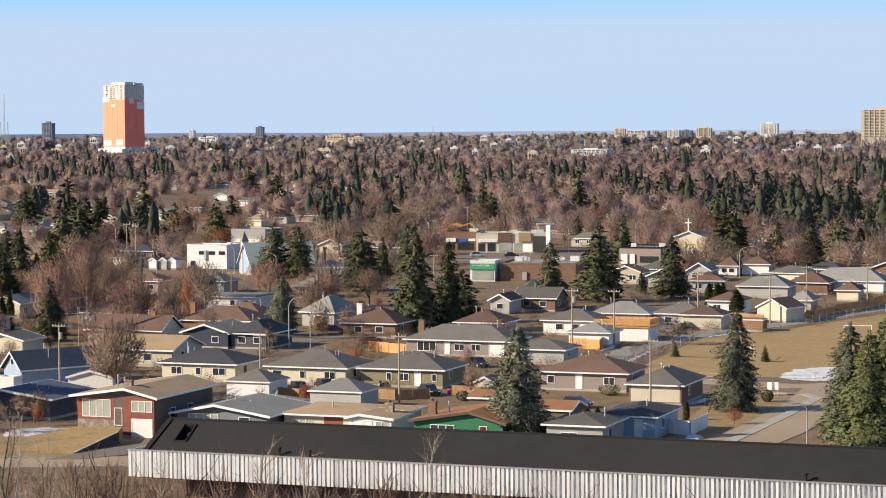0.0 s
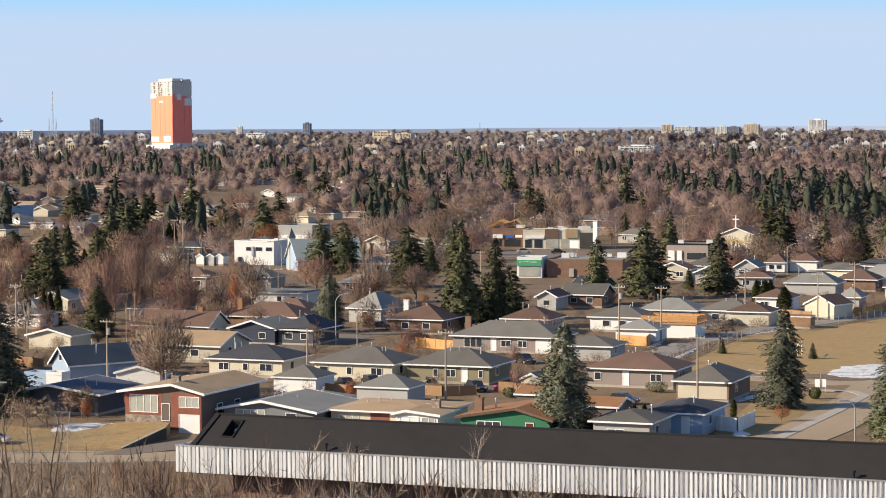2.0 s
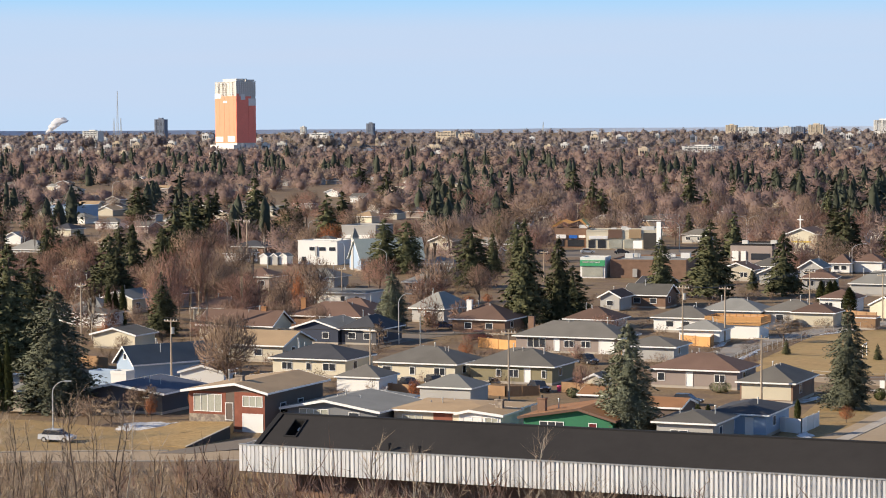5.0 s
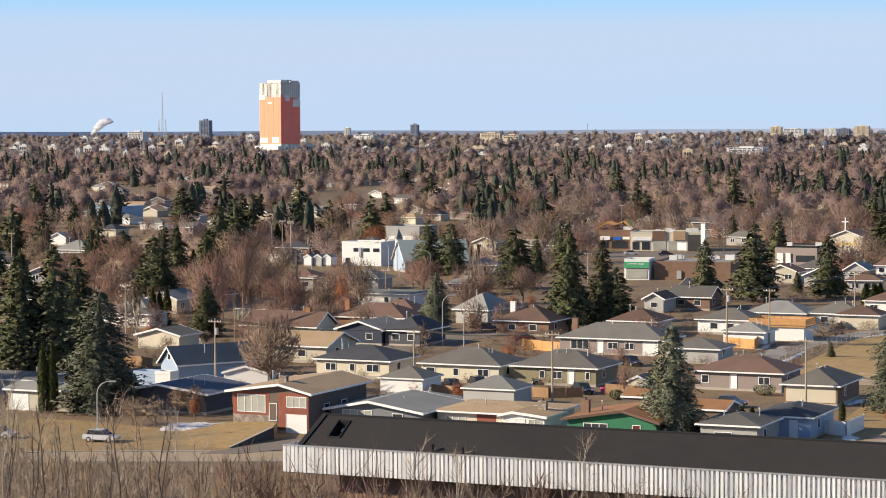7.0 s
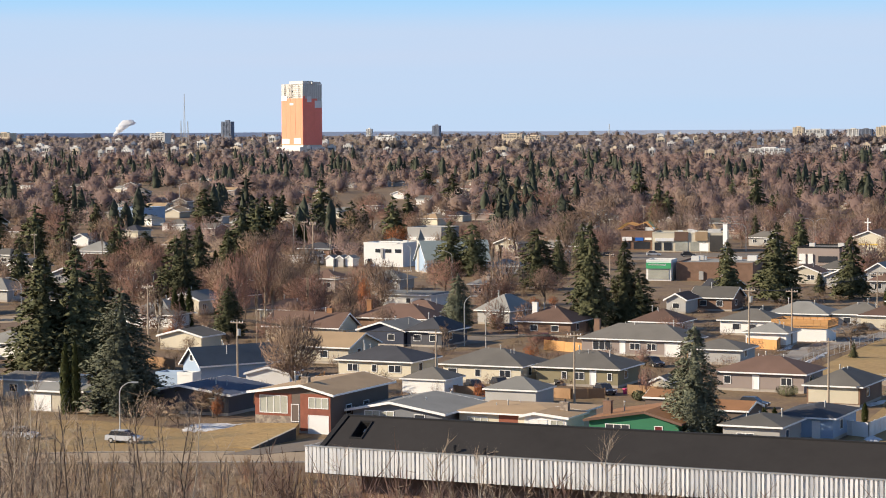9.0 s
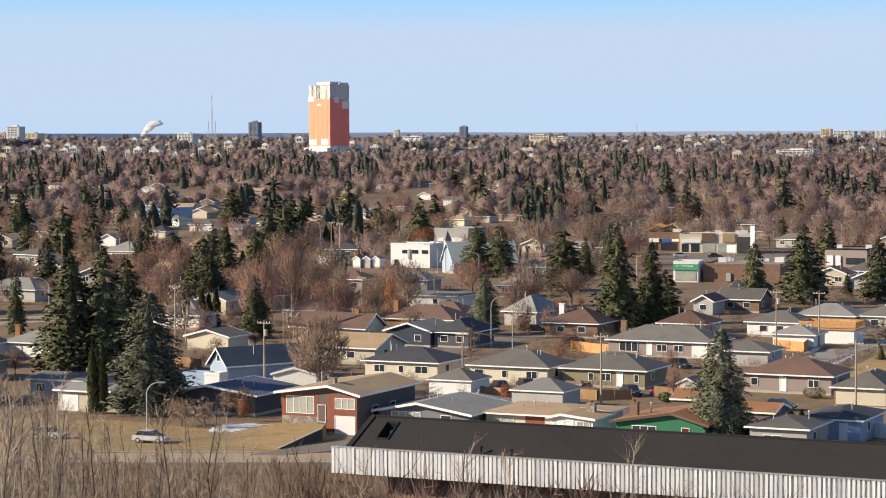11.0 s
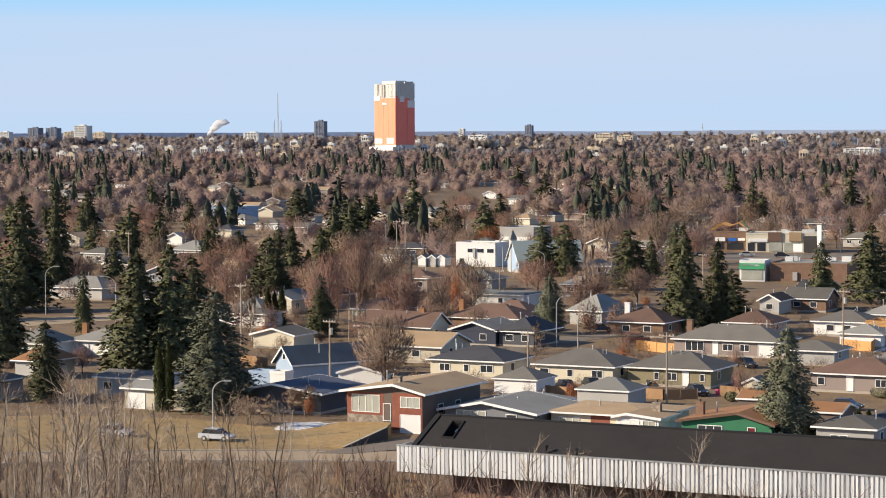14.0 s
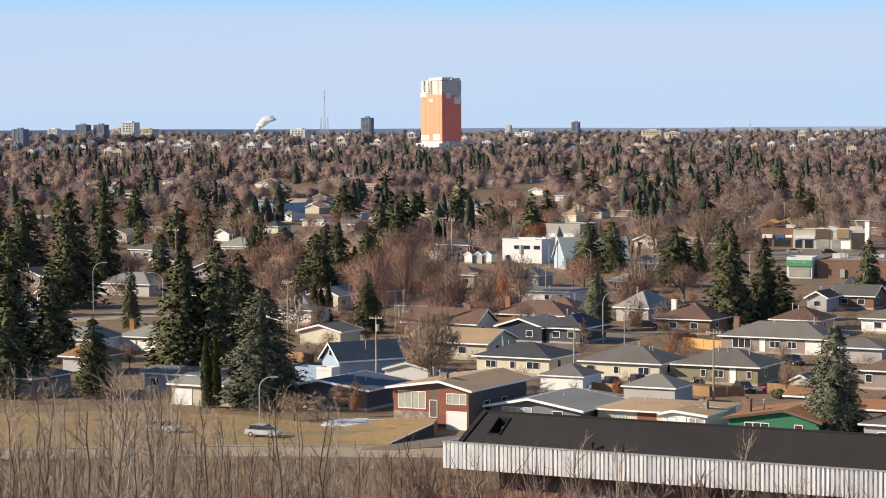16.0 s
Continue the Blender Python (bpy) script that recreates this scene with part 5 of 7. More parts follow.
patch("snow", [(51.0, 356.0), (54.8, 366.8), (61.0, 371.8), (63.6, 370.8), (59.1, 349.9), (54.2, 350.9)], "snow", "melting patch of old white snow", z=0.09, rough=0.35)
patch("snow", [(-56.5, 290.5), (-55.8, 298.2), (-52.1, 298.5), (-49.5, 298.8), (-51.1, 292.8), (-53.4, 289.7)], "snow", "melting patch of old white snow", z=0.08, rough=0.5)
strip("sidewalk", [(31.1, 273.2), (38.5, 291.0), (46.3, 310.1), (52.5, 327.0), (51.7, 332.0), (48.2, 333.7), (41.4, 337.7)], 1.6, "concrete", "pale concrete sidewalk round a lawn corner", z=0.12, category="sidewalk")
patch("driveway", [(-38.3, 283.0), (-35.2, 283.3), (-36.8, 273.9), (-42.9, 269.3), (-47.0, 269.4)], "asphalt", "worn driveway sloping to a garage", z=0.09)
patch("snow", [(28.0, 374.6), (32.6, 391.4), (35.2, 399.4), (33.4, 389.4), (29.1, 376.3)], "snow", "thin strip of old white snow", z=0.14, rough=0.25)
patch("snow", [(46.6, 422.9), (53.2, 434.4), (59.5, 441.5), (54.0, 431.9)], "snow", "thin strip of old white snow", z=0.14, rough=0.25)
patch("snow", [(69.4, 464.9), (78.5, 478.8), (84.2, 484.4), (74.6, 468.8)], "snow", "thin strip of old white snow", z=0.14, rough=0.25)
patch("snow", [(26.5, 399.9), (30.3, 412.6), (29.2, 404.0)], "snow", "thin strip of old white snow", z=0.14, rough=0.25)
patch("snow", [(-39.9, 419.1), (-33.1, 423.2), (-31.7, 418.6), (-37.5, 414.5)], "snow", "thin strip of old white snow", z=0.14, rough=0.25)
patch("snow", [(-18.9, 455.8), (-14.6, 460.9), (-12.8, 456.7), (-16.5, 451.7)], "snow", "thin strip of old white snow", z=0.14, rough=0.25)
patch("snow", [(33.1, 321.8), (36.9, 327.8), (37.7, 326.4), (34.1, 320.4)], "snow", "thin strip of old white snow", z=0.14, rough=0.25)
patch("snow", [(30.6, 294.2), (31.9, 285.9), (30.6, 280.7), (29.8, 286.0)], "snow", "thin strip of old white snow", z=0.14, rough=0.25)
chain_fence([(26.3, 364.0), (30.3, 380.0), (47.1, 422.8), (66.8, 447.5), (92.1, 483.9), (113.5, 509.8)], 1.6, "grey chain-link fence along the playing field")
chain_fence([(39.0, 353.3), (46.1, 348.2), (59.0, 349.1), (69.8, 351.7)], 1.1, "grey chain-link fence at the end of the field")
patch("parking_lot", [(0.2, 685.6), (51.7, 680.4), (54.9, 721.4), (0.3, 727.3)], "asphalt", "grey asphalt parking lot before shops", z=0.05)
patch("lawn", [(-112.5, 296.7), (-87.1, 303.6), (-69.3, 301.0), (-57.1, 293.3), (-46.7, 293.2), (-38.8, 286.2), (-44.0, 272.2), (-49.7, 269.1), (-89.5, 263.5), (-99.1, 261.1)], "lawn", "dry golden lawns along the near street", z=0.035)
patch("lawn_corner", [(27.3, 286.1), (36.9, 323.7), (41.5, 331.8), (50.9, 329.9), (51.5, 325.7), (45.4, 308.9), (37.7, 290.5), (31.1, 275.7)], "lawn", "dry golden corner lawn beside the street", z=0.04)
strip("road_far", [(-166.0, 423.6), (-143.7, 445.0), (-131.8, 460.0), (-119.5, 472.7), (-102.4, 501.0), (-84.0, 528.7)], 15.0, "sand_road", "wide tan street between lawns", z=0.05)
def lawn_bank(outline, label):
    """A grassed mound. outline: (x, y, height) round it."""
    s = Shape()
    n = len(outline)
    mid = tuple(sum(p[k] for p in outline) / n for k in range(3))
    s.v = list(outline) + [mid] + list(outline) + [(x, y, -0.3) for x, y, _ in outline]
    turns = sum(p[0] * q[1] - q[0] * p[1] for p, q in zip(outline, outline[1:] + outline[:1])) > 0
    s.f = [(i, (i + 1) % n, n) if turns else ((i + 1) % n, i, n) for i in range(n)]
    s.f += [(2 * n + 1 + i, 2 * n + 1 + (i + 1) % n, n + 1 + (i + 1) % n, n + 1 + i) for i in range(n)]
    bank = part("lawn_bank", s, "lawn")
    for f in bank.data.polygons:
        f.use_smooth = len(f.vertices) == 3
    tagged(bank, label, "ground", kind="structure")


lawn_bank([(-44.5, 274.4, 0.12), (-42.5, 278.6, 0.75), (-40.5, 282.8, 1.35), (-40.6, 288.6, 1.4), (-47.6, 292.0, 1.0), (-50.0, 290.8, 0.5), (-54.5, 287.0, 0.05), (-50.5, 277.5, 0.05)], "golden-brown lawn sloping up to a brick house")
retaining_wall((-44.3, 274.6), (-40.2, 282.8), 0.1, 1.5)

# houses along the near street
house(-41.9, 289.2, 12.5, 18, "gable_y", "wall_umber", "roof_tan", eave=5.0, rise=1.1, apex=0.62, over=0.8, front=(('panel', 0.80, 4.3, 0.3, 4.75, 'brick_red'), ('panel', 0.245, 5.3, 2.1, 2.9, 'brick_red'), ('window', 0.25, 3.9, 2.5, 2.1, 'glass_lit'), ('window', 0.84, 2.7, 3.3, 1.25, 'glass_lit'), ('garage', 0.84, 2.8, 0.1, 2.2), ('panel', 0.245, 5.3, 0.4, 1.7, 'stone'), ('door', 0.535, 1.0, 1.5, 2.1, 'wall_umber')), side=(('window', 0.3, 1.4, 2.2, 1.1), ('window', 0.6, 1.4, 2.2, 1.1)), chimney=(0.55, 0.18, 'stone'), vents=3, label="two-storey red brick house with tan gable roof and white garage")
house(-58.6, 308.2, 13.4, 13, "gable_y", "wall_charcoal", "roof_blue", eave=2.8, rise=1.1, apex=0.4, over=0.7, front=(('window', 0.78, 1.36, 1.2, 1.02, 'glass_lit'),), vents=3, label="dark bungalow with blue-black low gable roof and white rake boards")
house(-28.5, 288.3, 14.1, 14, "gable_y", "wall_slate", "roof_pale", eave=2.8, rise=1.2, apex=0.45, over=0.8, front=(('window', 0.3, 4.0, 0.9, 1.9, 'glass_lit'), ('window', 0.75, 1.36, 1.2, 1.36)), vents=4, label="dark grey bungalow with pale grey low gable roof and glazed front")
house(-25.0, 300.5, 9.5, 7, "hip", "wall_slate", "roof_pale", eave=2.7, rise=0.9, over=0.5, vents=2, label="rear wing of a grey bungalow with pale shingled roof")
house(-14.1, 286.7, 15.4, 13, "hip", "wall_cream", "roof_tan", eave=2.8, rise=0.6, over=0.7, front=(('window', 0.18, 2.6, 1.0, 1.2, 'glass_lit'), ('panel', 0.48, 2.6, 0.4, 2.3, 'brick_red')), side=(('window', 0.4, 1.6, 1.1, 1.2),), chimney=(0.88, 0.34, 'stone'), vents=3, label="cream bungalow with wide flat tan roof and white eaves")
house(-9.6, 284.2, 6.6, 7, "gable_y", "wall_white", "roof_tan", eave=2.75, rise=0.45, apex=0.3, over=0.5, front=(('window', 0.32, 2.4, 0.7, 1.7, 'wall_white'), ('window', 0.78, 1.6, 0.7, 1.7, 'glass_lit')), vents=0, label="projecting front room with low tan gable and white windows")
house(1.2, 279.3, 12.7, 12, "gable_y", "wall_green", "roof_rust", eave=2.8, rise=1.3, apex=0.62, over=0.6, front=(('window', 0.32, 3.0, 1.0, 1.4, 'glass'), ('door', 0.78, 0.9, 0.4, 2.0, 'paint_red')), chimney=(0.15, 0.3, 'brick_brown'), trim='roof_brown', vents=3, label="dark green bungalow with rust-brown low gable roof")
house(15.1, 274.9, 8.1, 10, "hip", "wall_grey", "roof_grey", eave=2.9, rise=0.95, front=(('window', 0.4, 2.04, 1, 1.02),), vents=3, side=(('window', 0.35, 1.2, 1.2, 1.1),), label="grey bungalow with shingled hip roof behind the black roof")
# wall_blue here carries the blue shade on the walls as paint
house(22.2, 284.5, 8.1, 12, "hip", "wall_blue", "roof_dark", eave=2.8, rise=0.99, front=(('window', 0.3, 1.7, 1, 1.02), ('door', 0.7, 0.9, 0.4, 2.0)), vents=3, side=(('window', 0.35, 1.2, 1.2, 1.1),), label="bungalow with near-black hip roof, wall shade painted pale blue")
house(28.8, 319.6, 8.6, 13, "hip", "brick_brown", "roof_grey", eave=2.8, rise=1.86, front=(('panel', 0.5, 7.0, 0.5, 2.4, 'wall_cream'),), vents=4, side=(('window', 0.35, 1.2, 1.2, 1.1),), label="brown brick bungalow with grey hip roof and cream front")

# second row
house(-38.3, 354.1, 13.6, 11, "hip", "wall_cream", "roof_dark", eave=2.7, rise=1.86, front=(('window', 0.2, 1.7, 1.1, 1.02), ('window', 0.5, 0.77, 1.1, 1.02), ('window', 0.78, 2.04, 1.1, 1.02)), vents=3, side=(('window', 0.35, 1.2, 1.2, 1.1),), label="cream bungalow with near-black hip roof")
house(-21.3, 347.6, 13.9, 11, "hip", "wall_cream", "roof_grey", eave=2.7, rise=2.13, front=(('window', 0.12, 1.36, 1.1, 1.02), ('window', 0.45, 0.77, 1.1, 1.02), ('window', 0.8, 1.7, 1.1, 1.02)), vents=4, side=(('window', 0.35, 1.2, 1.2, 1.1),), label="cream bungalow with grey shingled hip roof")
house(-6.9, 343.9, 14.2, 11, "hip", "wall_olive", "roof_grey", eave=2.7, rise=2.13, front=(('window', 0.35, 0.68, 1.1, 1.02), ('window', 0.53, 1.53, 1.1, 1.02), ('door', 0.7, 0.9, 0.4, 2.0), ('window', 0.9, 0.59, 1.1, 1.02)), vents=4, side=(('window', 0.35, 1.2, 1.2, 1.1),), yaw=-20, label="olive-green bungalow with grey hip roof and white door")
house(19.9, 337.6, 14.2, 11, "hip", "wall_taupe", "roof_brown", eave=2.7, rise=2.0, front=(('window', 0.12, 0.94, 1.1, 1.02), ('door', 0.45, 0.9, 0.4, 2.0), ('window', 0.8, 1.53, 1.1, 1.02)), vents=4, side=(('window', 0.35, 1.2, 1.2, 1.1),), label="taupe bungalow with brown hip roof and white door")
house(1.7, 391.2, 19.7, 11, "hip", "wall_taupe", "roof_grey", eave=2.7, rise=2.26, front=(('window', 0.2, 3.2, 0.9, 1.5), ('door', 0.4, 0.9, 0.4, 2.0), ('window', 0.52, 1.7, 1.1, 1.02), ('window', 0.68, 1.53, 1.1, 1.02), ('garage', 0.88, 2.6, 0.2, 2.1)), chimney=(0.1, 0.4, 'brick_brown'), vents=3, side=(('window', 0.35, 1.2, 1.2, 1.1),), label="long grey-brown bungalow with grey hip roof and white garage door")
house(-28.6, 330.6, 7.3, 7, "hip", "wall_white", "roof_grey", eave=2.4, rise=1.46, name='garage', over=0.3, vents=0, label="white garage with grey hip roof in a back yard")
house(-15.4, 317.3, 8.2, 7, "hip", "wall_grey", "roof_pale", eave=2.4, rise=1.46, name='garage', over=0.3, vents=0, label="small grey garage with pale hip roof")
house(-52.2, 337.6, 7.3, 7, "gable_y", "wall_white", "roof_brown", eave=2.4, rise=1.0, name='garage', over=0.3, vents=0, yaw=-8, label="white garage with a low gable front")
house(-66.2, 349.6, 6.4, 16, "gable_y", "wall_blue", "roof_slate", eave=2.4, rise=2.7, front=(('window', 0.5, 0.85, 3.2, 0.85),), vents=4, yaw=-50, label="tall pale blue house with steep slate gable roof")
flat_block(-64.2, 336.0, 2.6, 2.4, 2.4, "wall_white", "white boxy porch at the foot of a blue house", name="porch", category="porch")
flat_block(-67.6, 340.0, 4.0, 3.0, 2.0, "wall_blue", "low blue lean-to with snow on its roof", name="lean_to", category="lean-to", roof="snow")
house(-51.9, 378.0, 16.1, 12, "gable_x", "wall_beige", "roof_tan", eave=2.7, rise=2.0, front=(('window', 0.3, 1.36, 1.1, 1.02), ('window', 0.7, 1.36, 1.1, 1.02)), vents=3, side=(('window', 0.35, 1.2, 1.2, 1.1),), label="beige house with long tan gable roof")
house(-42.9, 408.9, 9.9, 12, "gable_y", "wall_navy", "roof_pale", eave=2.7, rise=1.5, front=(('window', 0.72, 1.19, 1.1, 1.02),), vents=3, label="navy bungalow with pale grey gable roof")
house(-35.0, 406.7, 7.9, 12, "hip", "wall_charcoal", "roof_dark", eave=2.7, rise=2.13, front=(('window', 0.3, 1.36, 1.1, 1.02), ('window', 0.75, 1.36, 1.1, 1.02)), vents=3, side=(('window', 0.35, 1.2, 1.2, 1.1),), label="black bungalow with near-black hip roof")
house(-58.2, 415.2, 15.9, 9, "gable_x", "wall_cream", "roof_brown", eave=2.7, rise=2.53, front=(('window', 0.25, 1.36, 1.1, 1.02), ('window', 0.6, 1.36, 1.1, 1.02)), chimney=(0.75, 0.5, 'roof_rust'), vents=3, side=(('window', 0.35, 1.2, 1.2, 1.1),), label="cream house with long red-brown gable roof")
house(-82.4, 649.2, 2.8, 4, "gable_y", "wall_white", "roof_pale", eave=2.4, rise=0.9, over=0.2, name='shed', vents=0, label="small pale garden shed on open grass")
house(-79.5, 648.9, 2.8, 4, "gable_y", "wall_grey", "roof_pale", eave=2.4, rise=0.9, over=0.2, name='shed', vents=0, label="small pale garden shed on open grass")
house(-76.8, 648.6, 2.8, 4, "gable_y", "wall_white", "roof_pale", eave=2.4, rise=0.9, over=0.2, name='shed', vents=0, label="small pale garden shed on open grass")
house(-47.5, 498.1, 14.7, 10, "flat", "wall_white", "roof_pale", eave=2.8, rise=0.3, front=(('window', 0.6, 1.02, 1.1, 1.02), ('window', 0.85, 1.02, 1.1, 1.02)), label="white flat-roofed house with grey roof")
house(-25.5, 454.6, 8.6, 11, "hip", "wall_grey", "roof_pale", eave=2.7, rise=2.93, front=(('window', 0.5, 1.36, 1.1, 1.02),), vents=3, side=(('window', 0.35, 1.2, 1.2, 1.1),), yaw=-30, label="grey house with pale grey hip roof")
house(-14.5, 427.6, 11.6, 11, "hip", "brick_brown", "roof_brown", eave=2.7, rise=2.66, front=(('window', 0.3, 1.36, 1.1, 1.02), ('window', 0.7, 1.36, 1.1, 1.02)), chimney=(0.25, 0.3, 'wall_white'), vents=3, side=(('window', 0.35, 1.2, 1.2, 1.1),), label="brown brick house with brown hip roof")
house(11.1, 483.2, 5.3, 9, "gable_y", "wall_grey", "roof_brown", eave=2.7, rise=1.4, front=(('window', 0.5, 1.36, 1.1, 1.02),), label="small grey house with brown gable roof")
house(18.7, 490.0, 10.1, 9, "gable_x", "brick_brown", "roof_grey", eave=2.7, rise=2.13, front=(('window', 0.3, 1.36, 1.1, 1.02), ('window', 0.7, 1.36, 1.1, 1.02)), side=(('window', 0.35, 1.2, 1.2, 1.1),), label="brown brick bungalow with grey gable roof")
house(5.9, 427.5, 10.1, 10, "hip", "wall_grey", "roof_brown", eave=2.7, rise=2.13, front=(('window', 0.5, 1.36, 1.1, 1.02),), vents=3, side=(('window', 0.35, 1.2, 1.2, 1.1),), label="grey bungalow with brown hip roof")
house(23.0, 430.8, 11.6, 10, "hip", "wall_white", "roof_grey", eave=2.7, rise=1.86, front=(('window', 0.3, 1.36, 1.1, 1.02), ('window', 0.6, 1.36, 1.1, 1.02)), vents=3, side=(('window', 0.35, 1.2, 1.2, 1.1),), label="white bungalow with grey roof and small windows")
house(14.8, 377.2, 10.0, 9, "hip", "wall_grey", "roof_grey", eave=2.4, rise=1.33, name='garage', vents=0, side=(('window', 0.35, 1.2, 1.2, 1.1),), label="grey garage with shallow hip roof")
house(25.1, 408.6, 8.5, 8, "hip", "wall_white", "roof_pale", eave=2.4, rise=1.46, name='garage', vents=4, label="white garage with pale roof")
house(33.5, 447.6, 12.6, 10, "hip", "wall_grey", "roof_pale", eave=2.7, rise=2.0, vents=3, side=(('window', 0.35, 1.2, 1.2, 1.1),), label="grey bungalow with pale grey hip roof")
house(44.7, 445.4, 11.2, 10, "hip", "wall_grey", "roof_grey", eave=2.7, rise=2.0, front=(('window', 0.3, 1.36, 1.1, 1.02), ('window', 0.7, 1.36, 1.1, 1.02)), vents=3, side=(('window', 0.35, 1.2, 1.2, 1.1),), label="grey bungalow with grey hip roof")
house(48.8, 442.4, 8.8, 8, "hip", "wall_cream", "roof_brown", eave=2.7, rise=1.6, name='garage', vents=3, label="cream garage with brown roof")
house(64.5, 458.6, 7.2, 8, "gable_y", "wall_cream", "roof_brown", eave=2.8, rise=1.8, name='garage', apex=0.5, over=0.3, front=(), vents=0, yaw=-38, label="cream gable-fronted garage with brown roof")
house(71.7, 523.4, 12.4, 10, "hip", "wall_grey", "roof_pale", eave=2.7, rise=2.66, side=(('window', 0.35, 1.2, 1.2, 1.1),), label="grey bungalow with pale hip roof")
house(74.2, 483.3, 5.3, 8, "hip", "wall_grey", "roof_pale", eave=2.4, rise=1.86, name='garage', label="grey garage with pale hip roof")
house(93.4, 540.4, 18.7, 10, "hip", "wall_white", "roof_pale", eave=2.7, rise=2.93, front=(('window', 0.3, 1.36, 1.1, 1.02), ('window', 0.7, 1.36, 1.1, 1.02)), side=(('window', 0.35, 1.2, 1.2, 1.1),), label="white bungalow with wide pale hip roof")
house(89.1, 513.2, 5.9, 8, "hip", "wall_cream", "roof_brown", eave=2.4, rise=1.6, name='garage', label="cream garage with brown hip roof")
house(83.8, 535.1, 10.0, 10, "hip", "brick_brown", "roof_brown", eave=2.7, rise=2.39, side=(('window', 0.35, 1.2, 1.2, 1.1),), label="brown bungalow with brown hip roof")
house(52.7, 562.1, 8.6, 9, "gable_y", "wall_grey", "roof_brown", eave=2.7, rise=1.8, label="grey house with brown gable roof")
house(63.8, 584.1, 6.7, 9, "gable_y", "wall_grey", "roof_pale", eave=2.7, rise=2.0, front=(('window', 0.3, 1.36, 1.1, 1.02), ('window', 0.7, 1.36, 1.1, 1.02)), label="grey house with pale gable roof and dark windows")
house(73.6, 604.1, 6.0, 8, "hip", "wall_white", "roof_brown", eave=2.7, rise=2.13, front=(('window', 0.3, 1.36, 1.1, 1.02), ('window', 0.7, 1.36, 1.1, 1.02)), label="white house with brown hip roof")
house(-107.1, 318.2, 9.7, 10, "hip", "wall_taupe", "roof_grey", eave=2.7, rise=1.6, vents=3, side=(('window', 0.35, 1.2, 1.2, 1.1),), label="taupe bungalow with grey roof behind spruces")
house(-106.1, 348.7, 6.7, 9, "hip", "wall_grey", "roof_rust", eave=2.7, rise=1.86, vents=3, side=(('window', 0.35, 1.2, 1.2, 1.1),), label="grey bungalow with rust-red hip roof")
house(-115.5, 378.0, 8.0, 10, "hip", "wall_white", "roof_pale", eave=2.7, rise=2.13, vents=3, side=(('window', 0.35, 1.2, 1.2, 1.1),), label="white bungalow with pale hip roof")
house(-104.9, 383.2, 11.6, 11, "hip", "wall_white", "roof_pale", eave=2.7, rise=2.0, chimney=(0.15, 0.3, 'roof_rust'), vents=3, side=(('window', 0.35, 1.2, 1.2, 1.1),), label="white bungalow with pale hip roof and brick chimney")
house(-84.8, 324.3, 10.3, 9, "gable_x", "wall_grey", "roof_grey", eave=2.8, rise=0.7, front=(('window', 0.2, 1.36, 1.1, 1.02),), vents=3, side=(('window', 0.35, 1.2, 1.2, 1.1),), label="grey-lilac bungalow with low grey roof")
house(-78.7, 310.8, 6.8, 8, "gable_x", "wall_beige", "roof_pale", eave=2.8, rise=0.7, name='garage', front=(('garage', 0.35, 2.6, 0.1, 2.2),), vents=0, label="beige garage wing with white garage door")
house(-72.5, 309.6, 6.3, 8, "gable_x", "wall_taupe", "roof_pale", eave=2.8, rise=0.6, vents=0, label="low wing with pale roof behind cedars")
house(-77.4, 400.0, 9.5, 8, "gable_y", "wall_cream", "roof_grey", eave=2.4, rise=1.2, name='garage', vents=0, label="cream garage with low grey gable roof")
house(-154.0, 484.0, 5.8, 9, "gable_y", "wall_white", "roof_rust", eave=2.7, rise=2.0, label="white house with red roof")
house(-145.9, 516.6, 15.7, 10, "hip", "wall_grey", "roof_pale", eave=2.7, rise=2.39, front=(('window', 0.5, 1.36, 1.1, 1.02),), side=(('window', 0.35, 1.2, 1.2, 1.1),), label="grey bungalow with pale hip roof beside the road")
house(-158.8, 685.8, 11.8, 10, "hip", "wall_white", "roof_pale", eave=2.7, rise=2.66, side=(('window', 0.35, 1.2, 1.2, 1.1),), label="small pale-roofed house behind conifers")
house(-94.0, 444.7, 15.5, 9, "hip", "wall_white", "roof_grey", eave=2.7, rise=0.8, vents=3, side=(('window', 0.35, 1.2, 1.2, 1.1),), label="white bungalow with flat grey roof")
house(-113.8, 625.4, 10.5, 9, "gable_x", "wall_cream", "roof_tan", eave=2.7, rise=2.39, front=(('window', 0.5, 1.36, 1.1, 1.02),), side=(('window', 0.35, 1.2, 1.2, 1.1),), label="cream house with tan roof")
house(-67.9, 456.1, 10.9, 9, "hip", "wall_cream", "roof_brown", eave=2.7, rise=1.86, front=(('window', 0.3, 1.36, 1.1, 1.02), ('window', 0.6, 1.36, 1.1, 1.02)), vents=3, side=(('window', 0.35, 1.2, 1.2, 1.1),), label="cream bungalow with brown roof and window")
house(-43.9, 435.6, 15.8, 11, "hip", "brick_brown", "roof_brown", eave=2.7, rise=2.39, chimney=(0.1, 0.4, 'roof_rust'), vents=3, side=(('window', 0.35, 1.2, 1.2, 1.1),), label="brown bungalow with red-brown hip roof")

